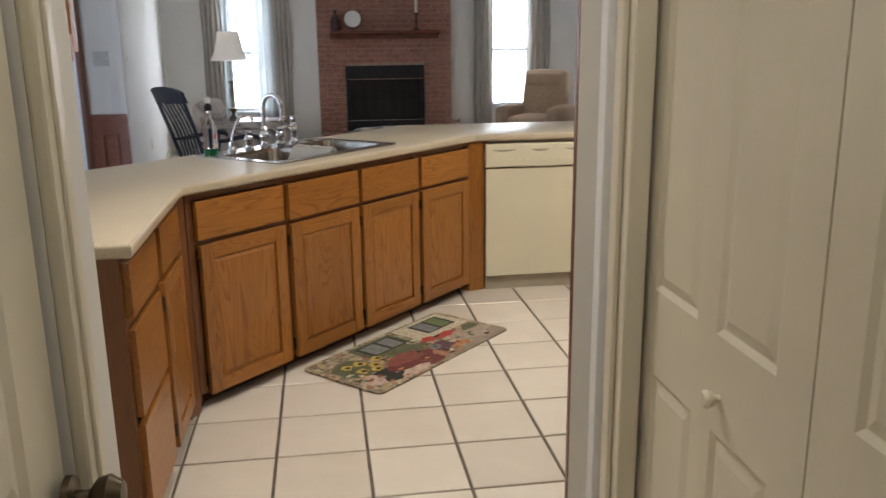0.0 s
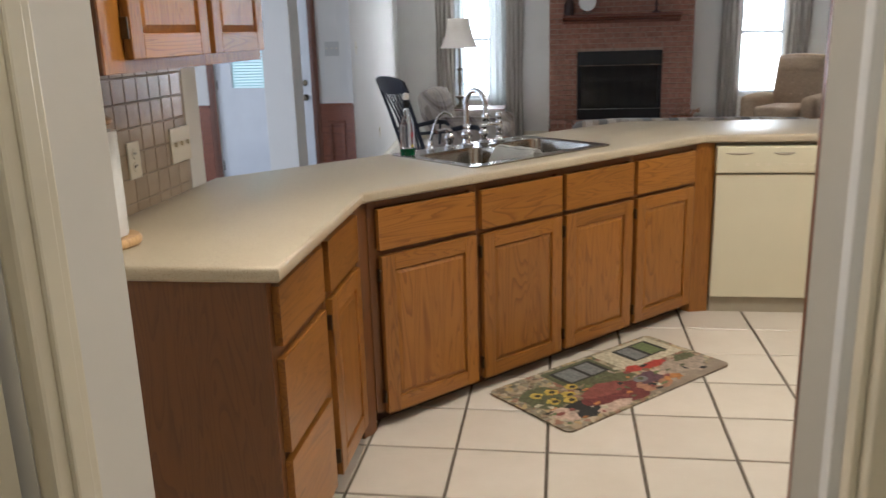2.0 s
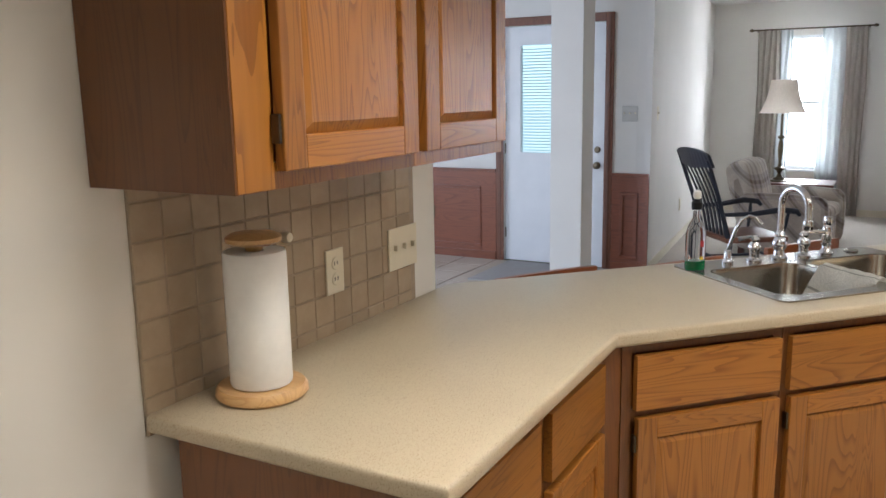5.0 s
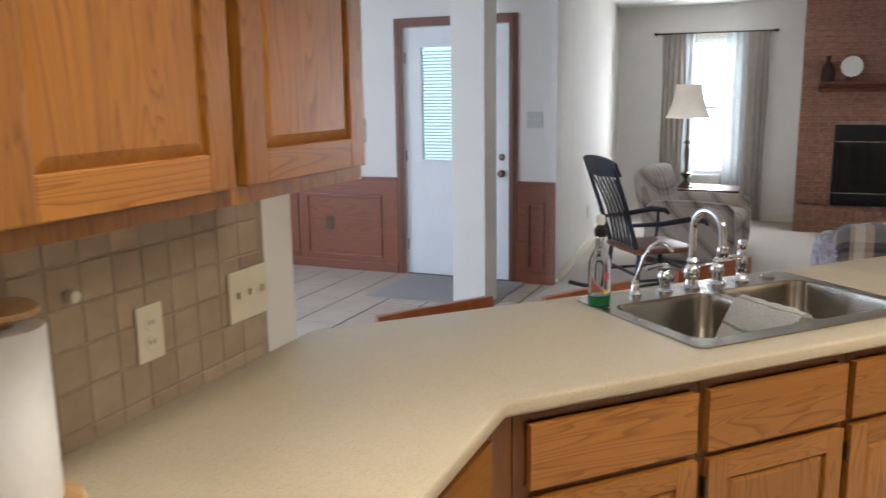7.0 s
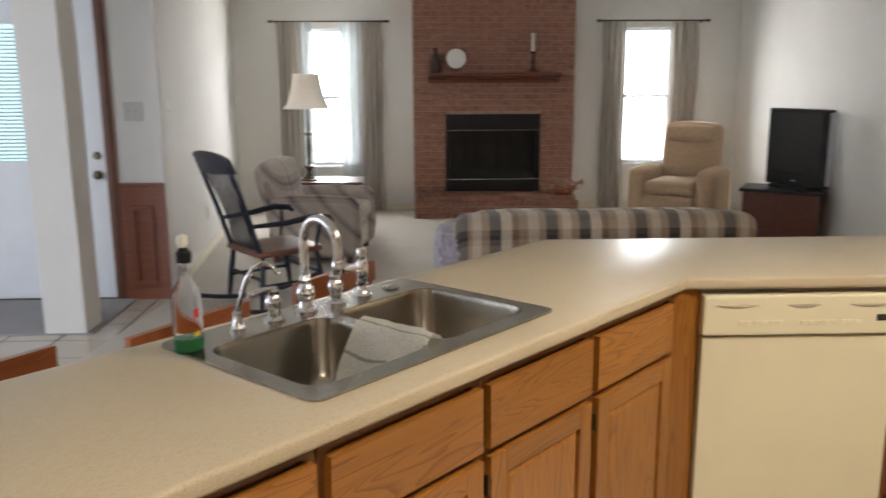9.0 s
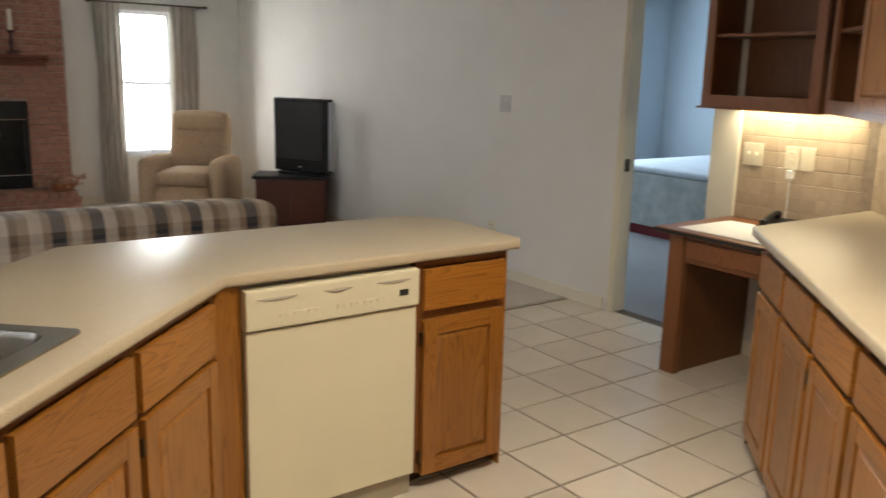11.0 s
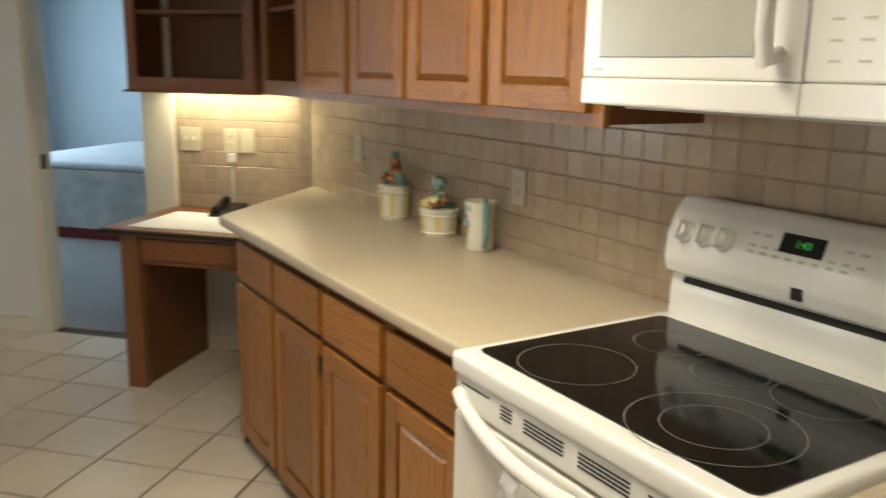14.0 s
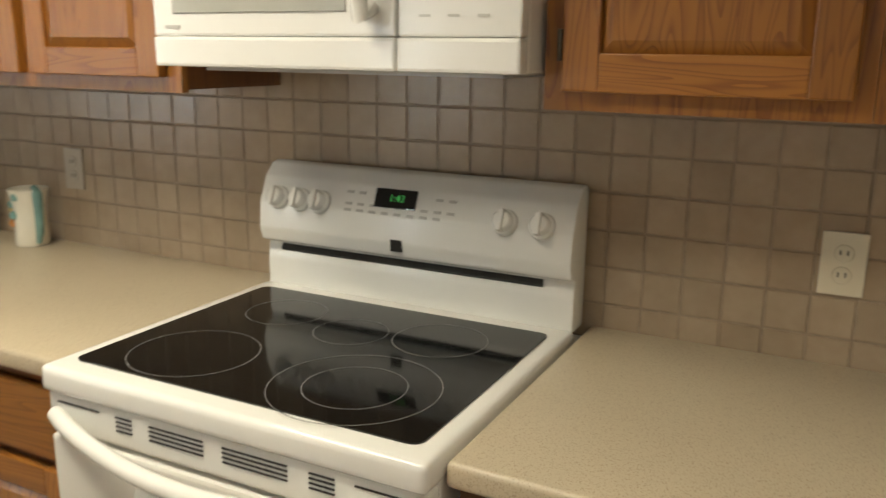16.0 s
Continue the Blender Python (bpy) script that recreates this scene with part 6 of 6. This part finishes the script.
# plaid armchair
ac = thing("armchair", pose(-1.66, 4.72, 0, 0, 0, -97), "plaid upholstered armchair with loose seat cushion", "armchair")
part("base", pillow_box(-0.36, 0.36, -0.36, 0.36, 0.06, 0.36, 0.04, 0.01), chair_plaid, ac, "", True)
bk_ = pillow_box(-0.35, 0.35, -0.10, 0.10, 0.0, 0.58, 0.08, 0.025)
bmesh.ops.rotate(bk_, verts=bk_.verts, matrix=Matrix.Rotation(radians(14), 3, "X"))
bmesh.ops.translate(bk_, verts=bk_.verts, vec=(0, -0.27, 0.26))
part("backrest", bk_, chair_plaid, ac, "", True)
part("seat_cushion", pillow_box(-0.26, 0.26, -0.22, 0.40, 0.34, 0.46, 0.05, 0.02), chair_plaid, ac, "", True)
for sx in (-1, 1):
    part("arm", pillow_box(min(sx * 0.26, sx * 0.44), max(sx * 0.26, sx * 0.44), -0.34, 0.40, 0.06, 0.555, 0.075, 0.02), chair_plaid, ac, "", True)
    for y in (-0.3, 0.32):
        part("foot", boxes((sx * 0.36 - 0.025, sx * 0.36 + 0.025, y - 0.025, y + 0.025, 0.007, 0.08)), red_wood, ac)

# rocking chair
rk = thing("rocking_chair", pose(-1.80, 3.08, 0.0, 0, 0, -54), "navy black painted wooden rocking chair with slat back", "chair")
for sx in (-1, 1):
    x = 0.25 * sx
    part("rocker", tube([(x, -0.52 + 0.1 * k, 0.026 + 0.10 * ((k - 5.0) / 5.5) ** 2) for k in range(11)], 0.016, 8), navy_paint, rk, "", True)
    part("back_post", tube([(x * 0.86, -0.20, 0.40), (x * 0.92, -0.30, 0.72), (x * 0.98, -0.40, 1.0)], [0.019, 0.017, 0.014], 8), navy_paint, rk, "", True)
    for y0 in (-0.19, 0.20):
        part("leg", tube([(x * 0.9, y0, 0.40), (x * 0.97, y0 * 1.1, 0.22), (x, y0 * 1.2, 0.055)], [0.015, 0.021, 0.013], 8), navy_paint, rk, "", True)
    part("arm", tube([(x * 0.95, -0.255, 0.60), (x * 1.08, -0.05, 0.605), (x * 1.14, 0.15, 0.63), (x * 1.14, 0.27, 0.615), (x * 1.12, 0.30, 0.585)], [0.014, 0.019, 0.023, 0.022, 0.014], 10), navy_paint, rk, "", True)
    part("arm_post", tube([(x * 1.0, 0.18, 0.42), (x * 1.06, 0.20, 0.52), (x * 1.13, 0.21, 0.61)], [0.011, 0.016, 0.011], 8), navy_paint, rk, "", True)
    part("stretcher", tube([(x * 0.97, -0.21, 0.20), (x * 0.97, 0.22, 0.20)], 0.011, 8), navy_paint, rk, "", True)
part("stretcher", tube([(-0.24, 0.22, 0.24), (0.24, 0.22, 0.24)], 0.012, 8), navy_paint, rk, "", True)
part("stretcher", tube([(-0.24, -0.21, 0.24), (0.24, -0.21, 0.24)], 0.012, 8), navy_paint, rk, "", True)
part("seat", pillow_box(-0.245, 0.245, -0.23, 0.25, 0.385, 0.425, 0.018, 0.004), plain("brown_seat_wood", (0.16, 0.06, 0.03), 0.35, 0, 0.2), rk, "brown wooden seat", True)
cr = bmesh.new()
rows = []
for k in range(13):
    u = k / 12 * 2 - 1
    x, y = 0.275 * u, -0.405 - 0.03 * (1 - u * u)
    zt = 1.055 + 0.02 * (1 - u * u) - 0.02 * abs(u) ** 4
    zb = 0.925 + 0.02 * abs(u)
    rows.append([cr.verts.new(p) for p in ((x, y + 0.035 - 0.01, zb), (x, y + 0.035 + 0.012, zb), (x, y + 0.008, zt), (x, y - 0.014, zt))])
for a, c in zip(rows, rows[1:]):
    for i in range(4):
        cr.faces.new((a[i], a[(i + 1) % 4], c[(i + 1) % 4], c[i]))
cr.faces.new(rows[0][::-1])
cr.faces.new(rows[-1])
bmesh.ops.recalc_face_normals(cr, faces=cr.faces)
part("crest_rail", cr, navy_paint, rk)
for k in range(6):
    x = -0.175 + 0.07 * k
    sl = bmesh.new()
    prev = None
    for j in range(7):
        u = j / 6
        y, z = -0.20 - 0.185 * u + 0.03 * math.sin(math.pi * u), 0.42 + 0.52 * u
        row = [sl.verts.new((x * (0.9 + 0.12 * u) + dx, y + dy, z)) for dx, dy in ((-0.014, -0.005), (0.014, -0.005), (0.014, 0.005), (-0.014, 0.005))]
        if prev:
            for i in range(4):
                sl.faces.new((prev[i], prev[(i + 1) % 4], row[(i + 1) % 4], row[i]))
        prev = row
    bmesh.ops.recalc_face_normals(sl, faces=sl.faces)
    part("back_slat", sl, navy_paint, rk)

# end table and lamp
et = thing("end_table", pose(-1.68, 5.83, 0), "dark cherry end table beside the armchair", "table")
part("tabletop", boxes((-0.33, 0.33, -0.26, 0.26, 0.505, 0.53), bev=0.007), red_wood, et)
part("apron", boxes((-0.29, 0.29, -0.22, 0.22, 0.41, 0.505)), red_wood, et)
for x in (-0.27, 0.27):
    for y in (-0.2, 0.2):
        part("leg", tube([(x, y, 0.007), (x, y, 0.2), (x, y, 0.41)], [0.014, 0.02, 0.024], 10), red_wood, et, "", True)
tl = thing("table_lamp", pose(-1.885, 5.78, 0.531), "brass table lamp with a flared cream shade", "lamp")
part("base", lathe([(0, 0), (0.085, 0), (0.085, 0.012), (0.06, 0.02), (0.055, 0.035), (0.03, 0.05), (0.016, 0.08), (0.03, 0.11), (0.055, 0.13), (0.058, 0.14), (0.02, 0.155), (0.013, 0.20), (0.02, 0.26), (0.028, 0.33),
                        (0.022, 0.39), (0.013, 0.43), (0.035, 0.45), (0.036, 0.46), (0.012, 0.475), (0.012, 0.70), (0, 0.70)], 22), plain("antique_brass", (0.15, 0.12, 0.08), 0.3, 1.0, 0.2), tl, "", True)
sh = lathe([(0.225, 0.702), (0.20, 0.745), (0.168, 0.825), (0.142, 0.93), (0.127, 1.035)], 36)
part("shade", sh, shade_cloth, tl, "flared cream fabric shade", True)

# television on a stand
ts = thing("tv_stand", pose(2.60, 5.12, 0, 0, 0, -30), "dark cherry television stand in the corner", "stand")
part("cabinet", boxes((-0.33, 0.33, -0.20, 0.20, 0.05, 0.47), bev=0.004), red_wood, ts)
part("top", boxes((-0.36, 0.36, -0.23, 0.23, 0.47, 0.50), bev=0.006), black_metal, ts, "black top")
for sx in (-1, 1):
    part("door", boxes((min(sx * 0.005, sx * 0.32), max(sx * 0.005, sx * 0.32), -0.212, -0.2005, 0.075, 0.455), bev=0.004), red_wood, ts)
part("plinth", boxes((-0.31, 0.31, -0.17, 0.19, 0.007, 0.05)), red_wood, ts)
tv = thing("television", pose(2.70, 5.08, 0.501, 0, 0, -66), "flat silver-framed television, switched off", "television")
part("foot", prism(rounded(-0.24, 0.24, -0.13, 0.13, 0.06), 0.0, 0.022, 0.006), black_metal, tv)
part("casing", boxes((-0.33, 0.33, -0.045, 0.05, 0.022, 0.725), bev=0.012), black_metal, tv)
part("bezel", boxes((-0.318, 0.318, -0.054, -0.044, 0.115, 0.715), bev=0.006), black_metal, tv)
part("screen", boxes((-0.292, 0.292, -0.058, -0.053, 0.145, 0.69)), screen_mat, tv, "dark glossy screen")
part("maker_mark", boxes((-0.02, 0.02, -0.0475, -0.0445, 0.065, 0.073)), enamel, tv)
part("speaker_side", boxes((0.332, 0.36, -0.03, 0.04, 0.05, 0.70), bev=0.008), silver, tv)

# recliner
rc = thing("recliner", pose(1.95, 6.10, 0, 0, 0, -36), "tan button-tufted recliner armchair", "armchair")
part("base", pillow_box(-0.34, 0.34, -0.34, 0.36, 0.05, 0.36, 0.04, 0.01), tan_cloth, rc, "", True)
part("seat_cushion", pillow_box(-0.25, 0.25, -0.42, 0.22, 0.34, 0.48, 0.05, 0.02), tan_cloth, rc, "", True)
part("footrest", pillow_box(-0.26, 0.26, -0.43, -0.34, 0.10, 0.33, 0.035, 0.012), tan_cloth, rc, "", True)
for sx in (-1, 1):
    part("arm", pillow_box(min(sx * 0.26, sx * 0.44), max(sx * 0.26, sx * 0.44), -0.38, 0.30, 0.05, 0.60, 0.075, 0.02), tan_cloth, rc, "", True)


def leaned(bm):
    bmesh.ops.rotate(bm, verts=bm.verts, matrix=Matrix.Rotation(radians(-11), 3, "X"))
    bmesh.ops.translate(bm, verts=bm.verts, vec=(0, 0.24, 0.40))
    return bm


back = part("backrest", leaned(pillow_box(-0.29, 0.29, -0.09, 0.13, 0.0, 0.64, 0.07, 0.025)), tan_cloth, rc, "", True)
part("head_roll", leaned(pillow_box(-0.25, 0.25, -0.14, -0.04, 0.44, 0.60, 0.045, 0.015)), tan_cloth, back, "", True)
for k in range(8):
    part("tuft_button", leaned(lathe([(0, -0.012), (0.014, -0.008), (0.016, 0.0), (0, 0.004)], 10, (-0.18 + 0.12 * (k % 4), -0.118, 0.18 + 0.13 * (k // 4)))), tan_cloth, back, "", True)

# ---- bedroom ----
bed = thing("bed", pose(5.35, 1.9, 0), "made bed with a pale quilt and dark red skirt", "bed")
part("mattress", pillow_box(0.0, 2.0, 0.0, 1.7, 0.30, 0.62, 0.06, 0.01), quilt_mat, bed, "", True)
part("bedspread", pillow_box(-0.015, 2.0, -0.01, 1.71, 0.605, 0.665, 0.028, 0.006), quilt_top, bed, "pale blue-white bedspread", True)
part("quilt_drop", boxes((-0.025, -0.004, -0.01, 1.7, 0.10, 0.60), bev=0.006), quilt_mat, bed, "patterned quilt hanging down")
part("skirt", boxes((-0.012, 1.98, 0.02, 1.68, 0.006, 0.12)), maroon, bed, "dark red bed skirt")
part("pillow", pillow_box(1.45, 1.95, 0.1, 0.75, 0.66, 0.80, 0.06, 0.03), quilt_top, bed, "", True)
part("cushion", pillow_box(1.35, 1.52, 0.15, 0.6, 0.66, 1.0, 0.06, 0.03), maroon, bed, "dark red cushion", True)
vl = thing("valance", pose(7.585, 1.9, 1.98), "dark red window valance in the bedroom", "curtain")
curtain(vl, -0.45, 0.45, 0.0, 0.34, maroon, 6, "cloth").matrix_local = pose(0, 0, 0, 0, 0, 90)

# ---- tiles and bricks ----
def tile_mesh(name, w, h, d, ease, material):
    """One piece with eased edges; local x and y along the face, z out of it."""
    bm = bmesh.new()
    a = [bm.verts.new((x, y, 0)) for x, y in ((0, 0), (w, 0), (w, h), (0, h))]
    b_ = [bm.verts.new((x, y, d - ease)) for x, y in ((0, 0), (w, 0), (w, h), (0, h))]
    c = [bm.verts.new((x, y, d)) for x, y in ((ease, ease), (w - ease, ease), (w - ease, h - ease), (ease, h - ease))]
    for p, q in ((a, b_), (b_, c)):
        for i in range(4):
            j = (i + 1) % 4
            bm.faces.new((p[i], p[j], q[j], q[i]))
    bm.faces.new(c)
    me = bpy.data.meshes.new(name)
    bm.to_mesh(me)
    bm.free()
    me.materials.append(material)
    return me


def joined(name, rects, d, ease, parent, material, to3, label):
    """Many pieces in one mesh of kind stuff; rects are (x, y, w, h)."""
    vs, fs = [], []
    for x, y, w, h in rects:
        k = len(vs)
        vs += [to3(x, y, 0), to3(x + w, y, 0), to3(x + w, y + h, 0), to3(x, y + h, 0)]
        vs += [to3(x + ease, y + ease, d), to3(x + w - ease, y + ease, d), to3(x + w - ease, y + h - ease, d), to3(x + ease, y + h - ease, d)]
        fs += [(k + i, k + (i + 1) % 4, k + 4 + (i + 1) % 4, k + 4 + i) for i in range(4)] + [(k + 4, k + 5, k + 6, k + 7)]
    me = bpy.data.meshes.new(name)
    me.from_pydata(vs, [], fs)
    me.materials.append(material)
    ob = new(name, me)
    ob.parent = parent
    return tagged(ob, label, "", "", "stuff")


G, GAP = 0.32, 0.011
tm = tile_mesh("floor_tile", G - GAP, G - GAP, 0.008, 0.0022, tile_mat)
rest, made = [], 0
for i in range(-17, 13):
    for j in range(-16, 15):
        x, y = -1.055 + i * G + GAP / 2, -1.515 + j * G + GAP / 2
        if x > 3.12 - 0.02 or y < -6.2 or (x > -2.55 and y + G > 1.76) or y + G > 3.30:
            continue
        if x - y > 3.0 and y < -0.3 and x > 0:
            continue
        near = -2.0 < x < 2.9 and -3.6 < y < 1.7
        if near and made < 300:
            ob = new("floor_tile", tm)
            ob.parent, ob.location = floor, (x, y, -0.0062)
            ob.rotation_euler = (rnd.uniform(-0.0012, 0.0012), rnd.uniform(-0.0012, 0.0012), 0)
            made += 1
        else:
            w = min(G - GAP, 3.13 - x)
            h = min(G - GAP, 3.27 - y)
            rest.append((x, y, w, h))
joined("floor_tiles", rest, 0.0018, 0.0022, floor, tile_mat, lambda x, y, z: (x, y, z), "beige ceramic floor tiles")


def splash(parent, m, x0, x1, z0, z1, mount):
    """Small square tiles on a wall, with a thin bed of grout behind them."""
    P, g = 0.0765, 0.0032
    g_ = part("grout_bed", boxes((x0, x1, -0.0068, -0.0005, z0, z1)), splash_grout, parent)
    g_.matrix_world = m
    me = tile_mesh("wall_tile", P - g, P - g, 0.0085, 0.002, splash_mat)
    k = 0
    nx, nz = int((x1 - x0) / P), int(round((z1 - z0) / P))
    for i in range(nx):
        for j in range(nz):
            ob = new("wall_tile", me)
            ob.parent = parent
            ob.matrix_world = m @ pose(x0 + g / 2 + i * P, -0.0005, z0 + g / 2 + j * P, 90 + rnd.uniform(-0.5, 0.5), 0, rnd.uniform(-0.5, 0.5))
            k += 1
    return k


bpy.context.view_layer.update()
splash(range_wall, RUN_R @ pose(0, BACK_R, 0), -0.6725, 3.36, 0.884, 1.42, None)
wd = [o for o in bpy.data.objects if o.name == "wall_east"][0]
splash(wd, EAST @ pose(6.68, 0, 0), 0.0, 0.735, 0.913, 1.372, None)
splash(wd, EAST @ pose(6.68, 0, 0), 0.0, 0.735, 0.765, 0.913, None)
splash(left_wall, pose(-2.02, -2.36, 0, 0, 0, 90), 0.0, 1.017, 0.8635, 1.372, None)
part("tile_end_trim", boxes((-2.022, -2.004, -1.343, -1.208, 0.911, ROOM_H - 0.002), bev=0.002), cream_paint, left_wall)

# bricks of the chimney front and hearth
BW, BH, J = 0.203, 0.064, 0.010
bmesh_full = tile_mesh("brick", BW - J, BH - J, 0.013, 0.003, brick_mat)
extra, count = [], 0
for r in range(int((ROOM_H - 0.255) / BH)):
    z = 0.255 + r * BH + J / 2
    x = CX0 - (BW / 2 if r % 2 else 0.0)
    while x < CX1 - 0.02:
        a, c = max(x, CX0) + J / 2, min(x + BW, CX1) - J / 2
        x += BW
        if c - a < 0.03:
            continue
        if z + BH - J > FZ0 and z < FZ1 - 0.01 and c > FX0 and a < FX1:
            if a < FX0 - 0.03:
                c = FX0 - 0.003
            elif c > FX1 + 0.03:
                a = FX1 + 0.003
            else:
                continue
        if abs(c - a - (BW - J)) < 1e-4 and count < 290:
            ob = new("brick", bmesh_full)
            ob.parent = fp
            ob.matrix_local = pose(a, FY + 0.0135 + rnd.uniform(-0.003, 0.002), z, 90, rnd.uniform(-0.4, 0.4), 0)
            count += 1
        else:
            extra.append((a, z, c - a, BH - J))
for r in range(3):
    z = r * BH + J / 2 + 0.004
    x = CX0 - (BW / 2 if r % 2 else 0.0)
    while x < CX1 - 0.02:
        a, c = max(x, CX0) + J / 2, min(x + BW, CX1) - J / 2
        x += BW
        if c - a > 0.03:
            ob = new("brick", bmesh_full)
            ob.parent, ob.scale = fp, ((c - a) / (BW - J), 1, 1)
            ob.location, ob.rotation_euler = (a, 6.51, z), (radians(90), 0, 0)
joined("brickwork_rest", extra, 0.013, 0.003, fp, brick_mat, lambda x, z, d: (x, FY + 0.0135 - d, z), "cut and upper bricks")
cap = tile_mesh("brick", 0.092 - J, 0.40, 0.055, 0.005, brick_mat)
for k in range(19):
    ob = new("brick", cap)
    ob.parent, ob.location = fp, (CX0 + 0.03 + 0.092 * k, 6.495, 0.195)
